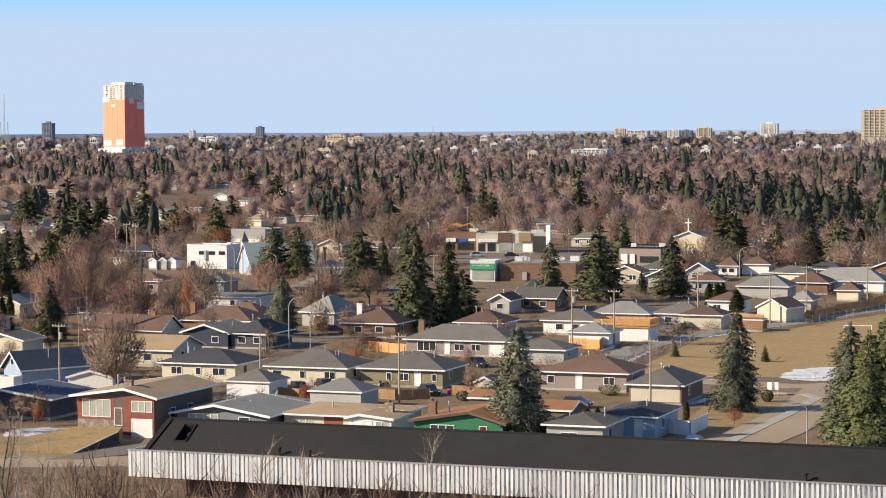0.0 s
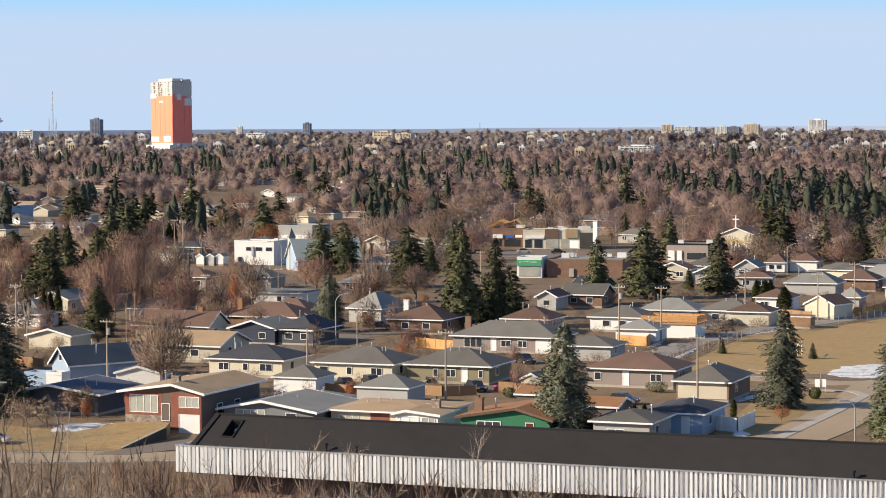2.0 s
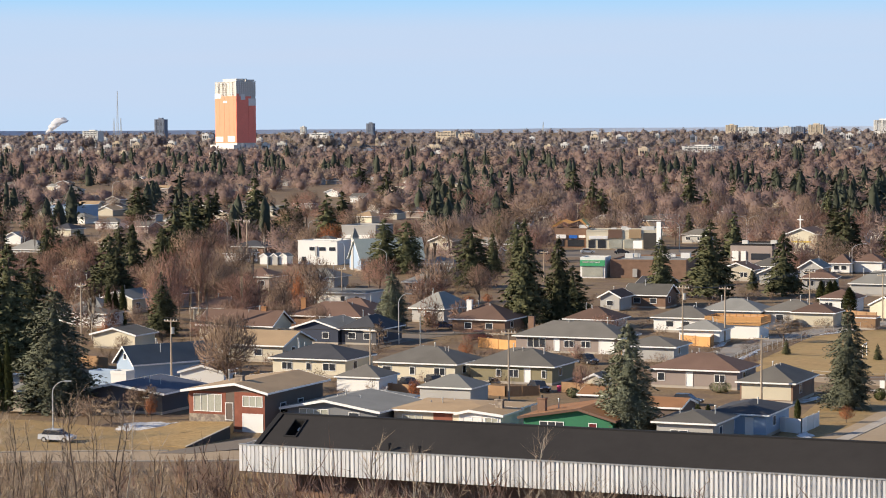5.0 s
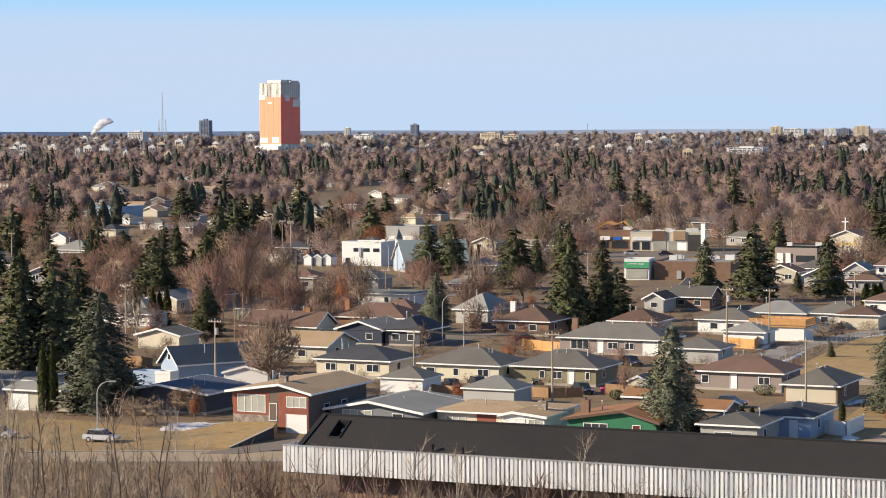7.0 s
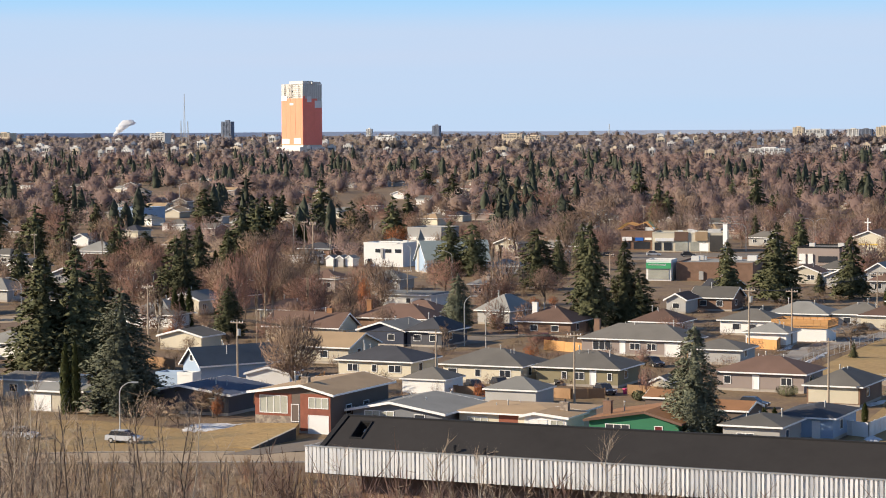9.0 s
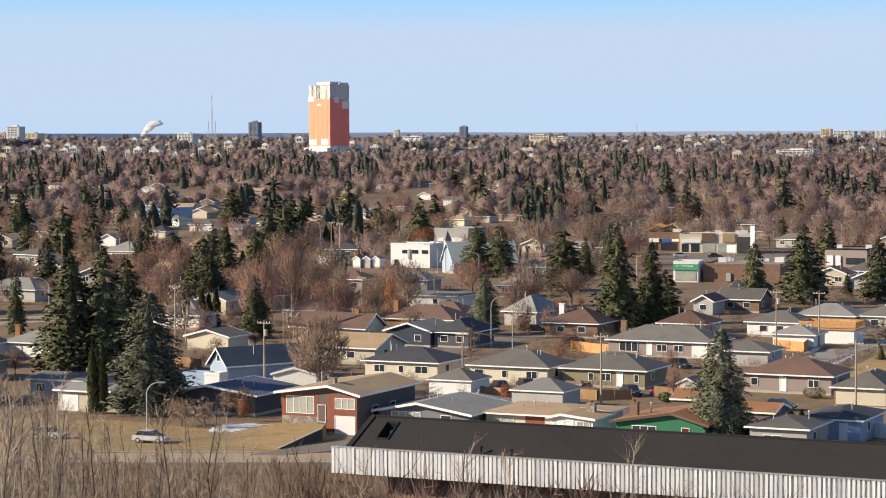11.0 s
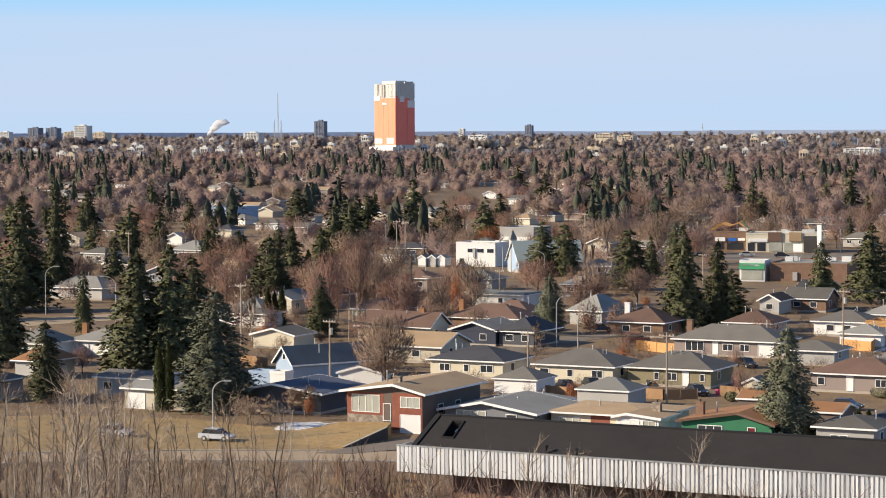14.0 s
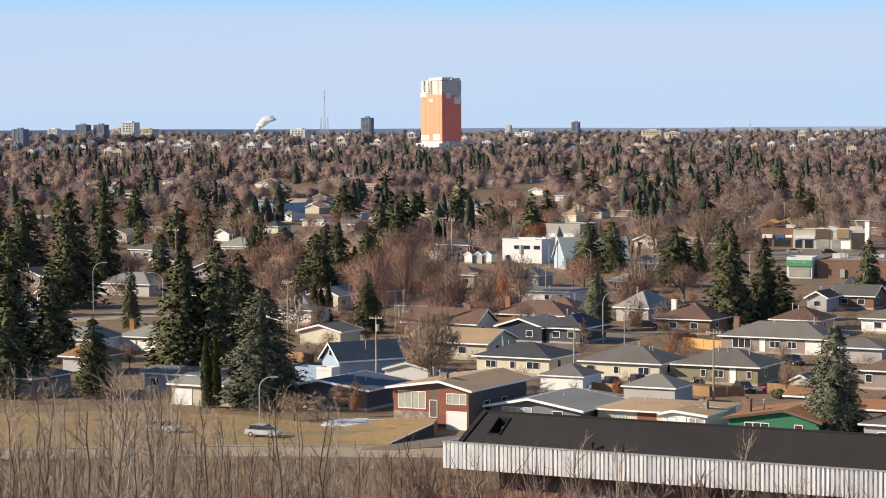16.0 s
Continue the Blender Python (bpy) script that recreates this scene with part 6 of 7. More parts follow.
# conifers
spruce(8.9, 281.6, 14.2, 3.3, 21)
spruce(39.3, 313.0, 13.5, 2.7, 20)
spruce(-5.8, 438.2, 20.6, 3.6, 0)
spruce(0.4, 444.1, 17.1, 2.9, 1)
spruce(3.2, 461.1, 10.6, 3.6, 2)
spruce(-20.3, 557.2, 14.6, 4.3, 3)
spruce(22.7, 500.0, 14.3, 2.8, 4)
spruce(34.2, 515.8, 17.3, 4.7, 0)
spruce(51.4, 526.8, 14.2, 3.5, 2)
spruce(79.2, 660.1, 15.5, 4.5, 3)
spruce(82.0, 654.2, 17.6, 4.1, 1)
spruce(-30.7, 433.7, 11.2, 2.6, 22)
spruce(-45.2, 609.4, 14.5, 3.6, 4)
spruce(-39.1, 608.9, 13.7, 3.9, 3)
spruce(99.9, 630.9, 12.8, 4.0, 0)
spruce(106.6, 625.1, 14.5, 4.3, 2)
spruce(-111.6, 673.1, 16.5, 4.3, 1)
spruce(-116.7, 736.4, 17.1, 4.7, 2)
spruce(-116.3, 772.4, 17.0, 4.9, 3)
spruce(-108.4, 832.5, 21.3, 4.5, 0)
spruce(-97.1, 831.1, 13.2, 4.5, 1)
spruce(-78.0, 787.3, 16.3, 3.8, 2)
spruce(-170.4, 938.9, 15.4, 5.5, 3)
spruce(-117.0, 1377.6, 18.5, 6.0, 1)
spruce(-81.9, 1125.8, 17.8, 6.0, 4)
spruce(59.5, 1029.0, 21.3, 3.8, 0)
spruce(13.8, 914.0, 13.4, 4.0, 2)
spruce(18.2, 913.4, 14.5, 3.6, 1)
spruce(8.3, 1072.6, 18.8, 4.7, 3)
spruce(88.0, 1138.5, 12.5, 3.9, 1)
spruce(135.8, 1304.2, 14.0, 4.1, 3)
spruce(151.5, 1014.8, 16.1, 5.4, 0)
spruce(182.7, 1044.9, 17.3, 5.1, 4)
spruce(160.0, 921.3, 11.2, 5.4, 1)
spruce(129.7, 954.5, 11.6, 3.7, 2)
spruce(153.4, 922.2, 12.4, 4.5, 3)
spruce(48.6, 277.4, 14.7, 2.8, 24)
spruce(50.2, 274.9, 13.9, 3.7, 30)
spruce(52.4, 274.8, 15.9, 3.4, 31)
spruce(48.9, 285.2, 8.1, 2.1, 32)
spruce(-92.7, 484.9, 12.5, 3.1, 2)
spruce(52.5, 379.7, 2.7, 0.6, 1)
spruce(38.6, 389.1, 2.6, 0.6, 2)
spruce(45.9, 542.1, 5.3, 1.2, 0)
spruce(-10.7, 636.1, 12.8, 2.5, 3)
spruce(-107.4, 320.6, 18.9, 4.6, 1)
spruce(-116.0, 368.6, 15.9, 3.4, 0)
spruce(-125.6, 367.7, 19.6, 4.9, 2)
spruce(-94.2, 318.2, 11.5, 2.3, 3)
spruce(-89.4, 353.2, 19.5, 4.7, 0)
spruce(-84.5, 353.7, 20.2, 4.3, 2)
spruce(-82.9, 362.5, 18.3, 3.9, 4)
spruce(-67.7, 309.4, 16.8, 4.4, 25)
spruce(-147.3, 481.3, 25.2, 5.2, 2)
spruce(-152.0, 523.9, 25.1, 3.6, 1)
spruce(-184.2, 561.7, 21.3, 5.5, 3)
spruce(-153.4, 458.2, 18.6, 4.0, 0)
spruce(-120.0, 431.2, 12.0, 1.6, 4)
spruce(-138.5, 524.8, 14.2, 2.6, 3)
spruce(-95.8, 493.3, 15.7, 4.6, 2)
spruce(-73.0, 425.3, 9.5, 2.7, 1)
spruce(-135.7, 611.0, 12.2, 3.0, 2)
spruce(-132.5, 637.1, 10.6, 5.6, 0)
spruce(-186.9, 726.8, 15.5, 5.0, 1)
spruce(-233.9, 848.5, 17.0, 4.6, 3)
spruce(-189.3, 693.0, 11.3, 3.0, 2)
spruce(-75.1, 437.5, 10.9, 2.3, 22)
cedar(-75.4, 308.6, 9.3, 0.8)
cedar(-74.1, 308.8, 9.5, 0.8)
cedar(-87.7, 449.6, 7.3, 1.0)
cedar(-86.4, 449.7, 6.5, 0.9)
cedar(-84.9, 449.8, 7.3, 1.0)
cedar(-125.2, 680.6, 10.1, 1.3)
cedar(57.6, 489.5, 5.6, 1.4)
cedar(58.7, 489.4, 5.6, 1.2)
cedar(56.7, 497.5, 5.1, 1.2)
cedar(59.8, 474.2, 5.2, 1.6)
cedar(-103.9, 742.0, 8.2, 1.4)
cedar(-102.1, 741.8, 8.2, 1.1)
cedar(-105.5, 596.2, 7.3, 1.3)
cedar(130.4, 726.9, 7.1, 1.8)
cedar(133.3, 726.6, 7.1, 1.8)
cedar(31.5, 302.8, 2.5, 0.5)
cedar(17.6, 288.1, 3.5, 0.8)
cedar(18.9, 288.1, 3.5, 0.7)
cedar(-123.2, 754.7, 5.9, 1.3)

# leafless trees and shrubs between the houses
bare(-47.7, 332.6, 12.2, 5.4, "ash", 0)
bare(-57.7, 429.4, 8.4, 3.1, "red", 1)
bare(-63.0, 429.7, 5.8, 4.2, "brown", 2)
bare(26.0, 912.4, 14.9, 7.1, "brown", 2)
bare(-11.3, 866.4, 12.1, 12.7, "brown", 1)
bare(-16.0, 663.8, 15.4, 7.3, "brown", 2)
bare(-29.7, 947.8, 16.2, 9.2, "red", 2)
bare(-87.0, 552.8, 12.9, 4.0, "red", 2)
bare(-74.7, 442.6, 11.9, 3.8, "red", 2)
bare(-66.1, 483.1, 8.9, 5.3, "red", 2)
bare(-56.2, 500.9, 8.3, 2.0, "rust", 2)
bare(-58.0, 505.9, 6.8, 1.5, "rust", 0)
bare(76.9, 627.9, 7.7, 6.1, "brown", 2)
bare(-14.8, 379.7, 3.5, 1.7, "rust", 2)
bare(3.6, 330.1, 4.9, 1.6, "red", 1)
bare(3.5, 374.1, 3.5, 1.5, "red", 2)
bare(40.4, 411.9, 5.3, 3.5, "grey", 1)
bare(-32.4, 578.9, 10.6, 2.8, "poplar", 1)
bare(-30.3, 578.7, 10.6, 2.3, "poplar", 0)
bare(95.3, 748.6, 11.0, 7.3, "red", 2)
bare(82.7, 750.0, 12.8, 9.1, "red", 2)
bare(-42.4, 921.6, 11.3, 6.7, "brown", 1)
bare(-97.7, 902.5, 14.3, 7.7, "red", 2)
bare(-72.9, 749.2, 8.2, 5.5, "rust", 1)
bare(110.6, 746.9, 10.9, 7.3, "red", 0)
bare(51.0, 277.3, 6.8, 2.7, "grey", 1)
bare(37.3, 298.5, 2.4, 1.3, "rust", 1)
bare(9.4, 425.2, 4.2, 3.6, "red", 2)
bare(-30.8, 400.2, 5.4, 1.6, "grey", 1)
bare(-35.4, 357.2, 2.8, 1.7, "rust", 1)
bare(-48.5, 306.4, 3.8, 0.9, "rust", 2)
bare(-54.6, 304.9, 4.4, 1.9, "grey", 2)
bare(-56.4, 306.7, 4.2, 1.9, "brown", 1)
bare(-19.7, 320.9, 3.6, 1.1, "rust", 0)
bare(-76.7, 457.3, 15.9, 3.8, "red", 1)
bare(-72.0, 487.1, 12.7, 4.0, "brown", 1)
bare(-62.0, 462.7, 10.0, 5.0, "red", 1)
bare(-55.3, 468.9, 10.2, 4.1, "brown", 1)
bare(-95.8, 527.9, 11.8, 3.9, "red", 1)
bare(-57.7, 403.9, 6.5, 5.4, "brown", 0)
bare(-65.9, 414.2, 10.3, 1.2, "poplar", 1)
bare(-64.3, 414.4, 11.3, 1.2, "poplar", 0)
bare(-63.0, 414.5, 12.3, 1.0, "poplar", 2)
bare(-75.1, 431.2, 12.3, 2.6, "red", 1)
bare(-76.2, 464.4, 15.0, 3.4, "red", 2)
bare(-71.6, 464.7, 17.3, 3.4, "red", 0)
bare(-63.5, 465.4, 9.2, 6.2, "red", 2)
bare(-103.4, 484.7, 11.5, 4.5, "red", 1)
bare(-52.1, 466.3, 9.2, 1.6, "rust", 2)
bare(-53.2, 300.8, 3.6, 1.0, "rust", 2)
bare(-99.5, 356.6, 5.0, 2.4, "red", 0)
bare(-178.1, 727.2, 16.4, 7.1, "red", 0)
bare(-105.4, 351.7, 5.3, 2.1, "brown", 2)
bare(-146.7, 524.2, 10.6, 3.8, "red", 1)
bare(-69.9, 310.5, 3.1, 1.9, "grey", 1)
bare(-60.6, 295.9, 4.1, 2.5, "brown", 2)
bare(-57.3, 294.5, 4.3, 2.2, "grey", 1)
bare(-82.5, 314.6, 2.1, 1.1, "brown", 2)
bare(-142.1, 636.6, 12.7, 1.9, "poplar", 1)
bare(-150.8, 664.2, 11.6, 1.9, "poplar", 1)

# the tower and the far blocks
tower(-414.0, 3000.0, 61.0, 28.2, 92.9, -55)
block(-566.8, 3300.0, 15.3, 12.2, 34.7, 20.1, "far_dark_hazed", 12, 3, label="far dark slab block on the horizon")
block(-312.5, 3900.0, 12.4, 9.9, 33.9, 15.2, "far_dark_hazed", 12, 2, label="far dark slab block on the horizon")
block(-426.1, 3900.0, 9.5, 7.6, 33.6, 10.4, "far_pale", 6, 2, label="far pale apartment block on the horizon")
block(393.9, 2100.0, 33.2, 26.6, 31.7, 24.5, "far_buff", 18, 7, label="pale buff high-rise block with vertical piers")
block(475.0, 3400.0, 24.8, 19.9, 32.8, 15.7, "far_pale", 10, 3, label="far pale apartment block on the horizon")
block(390.1, 3500.0, 22.2, 17.7, 30.6, 11.9, "far_buff", 8, 3, label="far pale apartment block on the horizon")
block(344.5, 3500.0, 17.9, 14.3, 30.8, 8.5, "far_pale", 6, 3, label="far pale apartment block on the horizon")
block(368.5, 3550.0, 18.2, 14.5, 30.6, 8.6, "far_dark_hazed", 6, 3, label="far dark slab block on the horizon")
block(263.5, 3500.0, 16.2, 13.0, 33.0, 9.4, "far_buff", 6, 3, label="far pale apartment block on the horizon")
block(296.9, 3600.0, 35.1, 28.1, 32.8, 6.1, "far_pale", 3, 6, label="far pale apartment block on the horizon")
block(-991.1, 3300.0, 18.0, 14.4, 35.4, 11.6, "far_dark_hazed", 10, 3, label="far dark slab block on the horizon")
block(-963.8, 3300.0, 17.9, 14.3, 35.3, 11.6, "far_dark_hazed", 10, 3, label="far dark slab block on the horizon")
block(-1004.0, 3600.0, 23.2, 18.6, 34.8, 16.2, "far_pale", 6, 4, label="far pale apartment block on the horizon")
block(-1038.2, 3650.0, 17.0, 13.6, 33.9, 7.3, "far_buff", 4, 3, label="far pale apartment block on the horizon")
block(-990.2, 3650.0, 28.2, 22.5, 33.8, 6.4, "far_buff", 4, 4, label="far pale apartment block on the horizon")
block(-666.9, 3300.0, 24.2, 19.3, 31.5, 7.4, "far_pale", 3, 5, label="far pale apartment block on the horizon")
block(-1097.1, 3500.0, 16.4, 13.1, 34.5, 7.0, "far_pale", 4, 3, label="far pale apartment block on the horizon")
block(-988.2, 3000.0, 17.2, 13.8, 24.7, 15.9, "far_dark_hazed", 6, 3, label="far dark slab block on the horizon")
block(-155.9, 3300.0, 29.7, 23.8, 28.4, 6.4, "far_buff", 3, 6, label="far pale apartment block on the horizon")
block(-124.7, 3250.0, 23.8, 19.0, 27.6, 4.7, "far_buff", 2, 5, label="far pale apartment block on the horizon")
block(-327.0, 3200.0, 28.1, 22.5, 30.4, 3.1, "far_pale", 1, 5, label="far pale apartment block on the horizon")
block(149.1, 2400.0, 38.0, 30.4, 16.1, 3.5, "far_pale", 2, 8, label="long low white building among trees")

# public buildings further off
flat_block(20.9, 731.0, 22.6, 14, 5.6, "wall_cream", "low tan shopping strip with brown mansard and bright windows", units=6, yaw=-8, bands=((0.03, 0.12, 0.4, 2.9, 'glass'), (0.16, 0.27, 0.4, 2.9, 'glass'), (0.32, 0.5, 0.3, 3.1, 'glass_lit'), (0.53, 0.74, 0.3, 3.1, 'glass_lit'), (0.04, 0.3, 3.3, 4.2, 'trim_white'), (0.31, 0.5, 3.5, 6.3, 'roof_brown'), (0.6, 0.77, 3.5, 6.3, 'roof_tan'), (0.8, 1.0, 0.2, 5.2, 'dark_void')))
flat_block(4.9, 742.0, 10.5, 12, 5.8, "brick_brown", "brown shop with white signs below a roof under construction", units=2, yaw=-8, bands=((0.05, 0.3, 0.4, 2.6, 'glass'), (0.4, 0.9, 0.4, 2.6, 'glass'), (0.05, 0.35, 3.0, 4.2, 'trim_white'), (0.45, 0.7, 3.0, 4.0, 'sign_blue'), (0.74, 0.95, 3.2, 4.0, 'trim_white')))
roof_trusses(4.6, 746.0, 12.0, 6.3, 9)
flat_block(9.4, 589.6, 6.4, 8, 4.9, "wall_white", "white shopfront under a green sign", units=0, yaw=-12, bands=((0.08, 0.92, 0.4, 2.9, 'glass_lit'), (0, 1, 3.1, 4.6, 'sign_green'), (0.1, 0.8, 3.9, 4.3, 'trim_white')))
flat_block(23.4, 588.4, 19.5, 24, 4.3, "brick_brown", "long brown brick shop building with pale flat roof", units=9, yaw=-12, bands=((0.3, 0.36, 0.3, 2.4, 'wall_grey'), (0.6, 0.66, 0.3, 2.4, 'wall_grey')))
flat_block(55.2, 656.8, 12.1, 16, 4.8, "wall_taupe", "flat-roofed office with dark fascia and white piers", trim='black_trim', bands=((0.05, 0.2, 0.4, 3.2, 'wall_white'), (0.26, 0.38, 0.4, 3.2, 'wall_white'), (0.5, 0.95, 0.8, 2.6, 'glass')), units=2)
flat_block(-67.3, 652.0, 12.4, 9, 6.4, "wall_white", "white two-storey flats with flat roof", bands=((0.3, 0.42, 4.0, 5.0, 'glass'), (0.55, 0.7, 4.0, 5.0, 'glass'), (0.8, 0.95, 4.0, 5.0, 'glass'), (0.45, 0.5, 2.5, 5.2, 'wall_grey'), (0.1, 0.2, 0.5, 2.2, 'glass')), units=1)
flat_block(-65.4, 766.7, 12.5, 14, 6.0, "wall_grey", "grey hall with flat roof behind the church", bands=((0.1, 0.9, 2.0, 3.2, 'wall_white'),))
house(-43.5, 623.3, 19.5, 12, "gable_x", "wall_blue", "church_roof", eave=2.8, rise=5.6, front=(('window', 0.2, 0.68, 1, 1.6), ('window', 0.5, 0.68, 1, 1.6), ('window', 0.8, 0.68, 1, 1.6)), name='church', vents=0, yaw=22, label="church hall with steep pale green roof and blue walls")
steeple(-54.6, 628.0, 1.7, 8.8, 11.6)
house(72.4, 688.9, 10.6, 16, "gable_y", "wall_cream", "roof_brown", eave=6.2, rise=2.0, name='church', vents=0, front=(('window', 0.3, 1.6, 1.0, 2.2, 'glass_lit'), ('window', 0.7, 1.6, 1.0, 2.2, 'glass_lit'), ('panel', 0.5, 6.0, 4.0, 0.5, 'sign_yellow')), label="small cream church with brown gable roof")
cross(72.4, 689.7, 8.6)
flat_block(-209.6, 968.9, 13.9, 20, 6.3, "wall_blue", "pale blue-white gabled warehouse", bands=((0.2, 0.8, 0.5, 3, 'glass'),))
sign_board(25.3, 716.0, 2.9, 1.0, 3.4, "trim_white", "plain white board on two posts before the shops")
sign_board(31.6, 712.0, 1.4, 2.6, 9.4, "trim_white", "tall narrow white pylon sign beside the shops")
sign_board(7.0, 789.4, 5.0, 2.5, 4.4, "sign_blue", "blue shop sign with unreadable white lettering", bars=2)

# decks, fences, sheds
deck(31.9, 419.2, 10.4, 7.0, 2.7)
fence([(21.9, 406.5), (26.8, 402.0), (29.1, 417.1)], 1.8, "wood_new", "orange new board fence around a yard")
fence([(-13.5, 402.3), (-6.3, 395.7)], 1.8, "wood_new", "tan board fence behind a shrub")
fence([(70.1, 473.5), (73.9, 464.6), (80.6, 478.6)], 1.8, "wood_new", "tan board fence along the back alley")
fence([(80.6, 478.6), (89.4, 490.3), (97.0, 509.3)], 2.0, "wood_new", "tan board fence along the back alley")
fence([(26.9, 291.0), (30.4, 287.6), (33.4, 295.2)], 1.9, "trim_white", "white board fence around a yard")
fence([(-10.9, 330.1), (-7.2, 327.8), (-2.4, 329.0)], 1.5, "wood_old", "brown weathered board fence in a back yard")
fence([(0.8, 333.8), (7.3, 329.9)], 1.5, "wood_old", "brown weathered board fence in a back yard")
fence([(10.8, 383.0), (15.3, 378.0), (19.9, 387.3)], 1.6, "wood_old", "brown weathered board fence in a back yard")
fence([(-49.2, 343.7), (-45.8, 339.8), (-45.0, 348.1)], 1.7, "wood_new", "orange board fence beside a tree")
fence([(-28.7, 335.3), (-21.1, 330.6)], 1.5, "wood_old", "brown weathered board fence in a back yard")
fence([(-77.5, 372.1), (-71.8, 367.1)], 1.8, "wood_old", "reddish board fence behind a spruce")
fence([(57.8, 462.9), (62.9, 457.0)], 1.7, "wood_old", "brown board fence by the alley")
fence([(39.5, 435.3), (50.4, 447.2), (55.4, 452.2)], 1.4, "pole_metal", "pale metal fence by the alley")
house(57.5, 437.2, 5.2, 4, "flat", "wood_old", "roof_rust", eave=2.2, rise=0.1, over=0.1, name='shed', vents=0, label="brown timber shed by the alley")
house(13.4, 295.5, 5.6, 7, "gable_x", "wall_umber", "roof_rust", eave=2.3, rise=0.9, over=0.3, name='garage', vents=0, label="low garage with rust-brown shingled roof behind a green house")
house(5.4, 310.0, 5.6, 6, "gable_x", "wall_umber", "roof_rust", eave=2.2, rise=0.8, over=0.3, name='garage', vents=0, label="low garage with rust-brown shingled roof behind a spruce")
house(5.4, 331.5, 3.4, 4, "gable_y", "wall_beige", "roof_grey", eave=2.0, rise=0.8, over=0.2, name='shed', vents=0, label="small beige garden shed")

# poles, lamps and wires
utility_pole(-57.7, 344.1, 10.0, box=True)
utility_pole(-27.0, 335.2, 9.2)
utility_pole(-6.6, 323.0, 10.0)
wires((-57.7, 344.1, 10.0), (-27.0, 335.2, 9.2), 0.9)
wires((-27.0, 335.2, 9.2), (-6.6, 323.0, 10.0), 0.9)
utility_pole(20.9, 382.4, 12.2, box=True)
utility_pole(29.9, 410.4, 10.1)
utility_pole(48.8, 447.3, 10.7)
utility_pole(64.1, 457.0, 9.4)
utility_pole(74.8, 479.1, 10.1)
utility_pole(90.3, 495.0, 9.1)
wires((20.9, 382.4, 12.2), (29.9, 410.4, 10.1), 0.5)
wires((29.9, 410.4, 10.1), (48.8, 447.3, 10.7), 0.5)
wires((48.8, 447.3, 10.7), (64.1, 457.0, 9.4), 0.5)
wires((64.1, 457.0, 9.4), (74.8, 479.1, 10.1), 0.5)
wires((74.8, 479.1, 10.1), (90.3, 495.0, 9.1), 0.5)
utility_pole(28.1, 317.4, 9.7)
utility_pole(-63.0, 506.3, 6.6)
utility_pole(-46.4, 500.2, 8.3)
utility_pole(-65.8, 483.0, 6.2)
utility_pole(-80.8, 484.1, 6.5)
utility_pole(-86.2, 643.2, 12.9)
utility_pole(-90.5, 657.0, 12.9)
utility_pole(-25.1, 567.8, 7.6)
utility_pole(-2.9, 576.4, 7.8)
utility_pole(8.1, 840.5, 11.3)
utility_pole(-21.6, 637.1, 9.3)
utility_pole(-42.6, 764.1, 11.2)
utility_pole(-84.3, 407.0, 11.2)
utility_pole(-77.9, 464.2, 7.5)
utility_pole(-156.4, 728.2, 7.6)
utility_pole(-163.5, 635.3, 10.4)
utility_pole(-202.5, 606.9, 9.2)
utility_pole(-256.8, 1178.5, 17.6)
utility_pole(-85.7, 639.8, 13.4)
utility_pole(-234.5, 1276.3, 15.8)
wires((-290.0, 1105.0, 16.6), (-256.8, 1178.5, 17.4), 0.6)
wires((-256.8, 1178.5, 17.4), (-192.0, 1140.0, 12.5), 0.6)
utility_pole(-192.0, 1140.0, 12.6)
utility_pole(-290.0, 1105.0, 16.8)
street_lamp(-27.8, 408.4, 9.0, 0, 1.6)
street_lamp(-23.8, 405.0, 6.7, 0, 1.6)
street_lamp(43.3, 276.7, 5.3, 180, 1.2)
street_lamp(76.1, 598.6, 8.1, 0, 3.0)
street_lamp(38.0, 713.2, 9.6, 180, 3.0)
street_lamp(64.9, 782.6, 8.4, 0, 2.6)
street_lamp(64.3, 782.7, 8.4, 180, 2.6)
street_lamp(-57.6, 630.2, 7.7, 180, 3.0)
street_lamp(-43.3, 590.8, 7.7, 180, 3.0)
street_lamp(-104.8, 735.1, 9.9, 180, 3)
street_lamp(-82.3, 768.5, 8.1, 0, 3)
street_lamp(-61.8, 280.6, 7.4, 0, 1.6)
street_lamp(-140.1, 474.1, 10.2, 0, 2.4)
street_lamp(-119.6, 453.8, 9.4, 180, 2.4)
street_lamp(-226.9, 1178.3, 12.3, 0, 3)
dish(-32.4, 414.1, 4.5)
goal(75.5, 423.4, -12)
goal(51.0, 384.5, 75)
sign_board(46.5, 331.6, 0.7, 0.8, 1.9, "trim_white", "plain white notice board beside the lane", bars=0)
sign_board(47.4, 331.5, 0.7, 0.8, 1.9, "trim_white", "plain white notice board beside the lane", bars=0)
bush(45.0, 323.3, 1.7, 0.85)
bush(23.6, 332.7, 1.6, 1.6, "spruce_green", "dark evergreen bush beside a house")
bush(27.5, 339.9, 2.2, 1.6, "spruce_green", "dark evergreen bush beside a house")
bush(-10.9, 370.4, 1.6, 1.1, "spruce_green", "dark evergreen bush beside a house")
bush(-19.8, 465.4, 3, 1.8, "spruce_green", "dark evergreen bush beside a house")
bush(-25.0, 445.7, 2.4, 1.4, "spruce_green", "dark evergreen bush beside a house")
bush(-55.2, 319.3, 2.6, 0.7, "spruce_green", "dark evergreen bush beside a house")
bush(2.4, 326.7, 1.4, 1.0, "spruce_green", "dark evergreen bush beside a house")

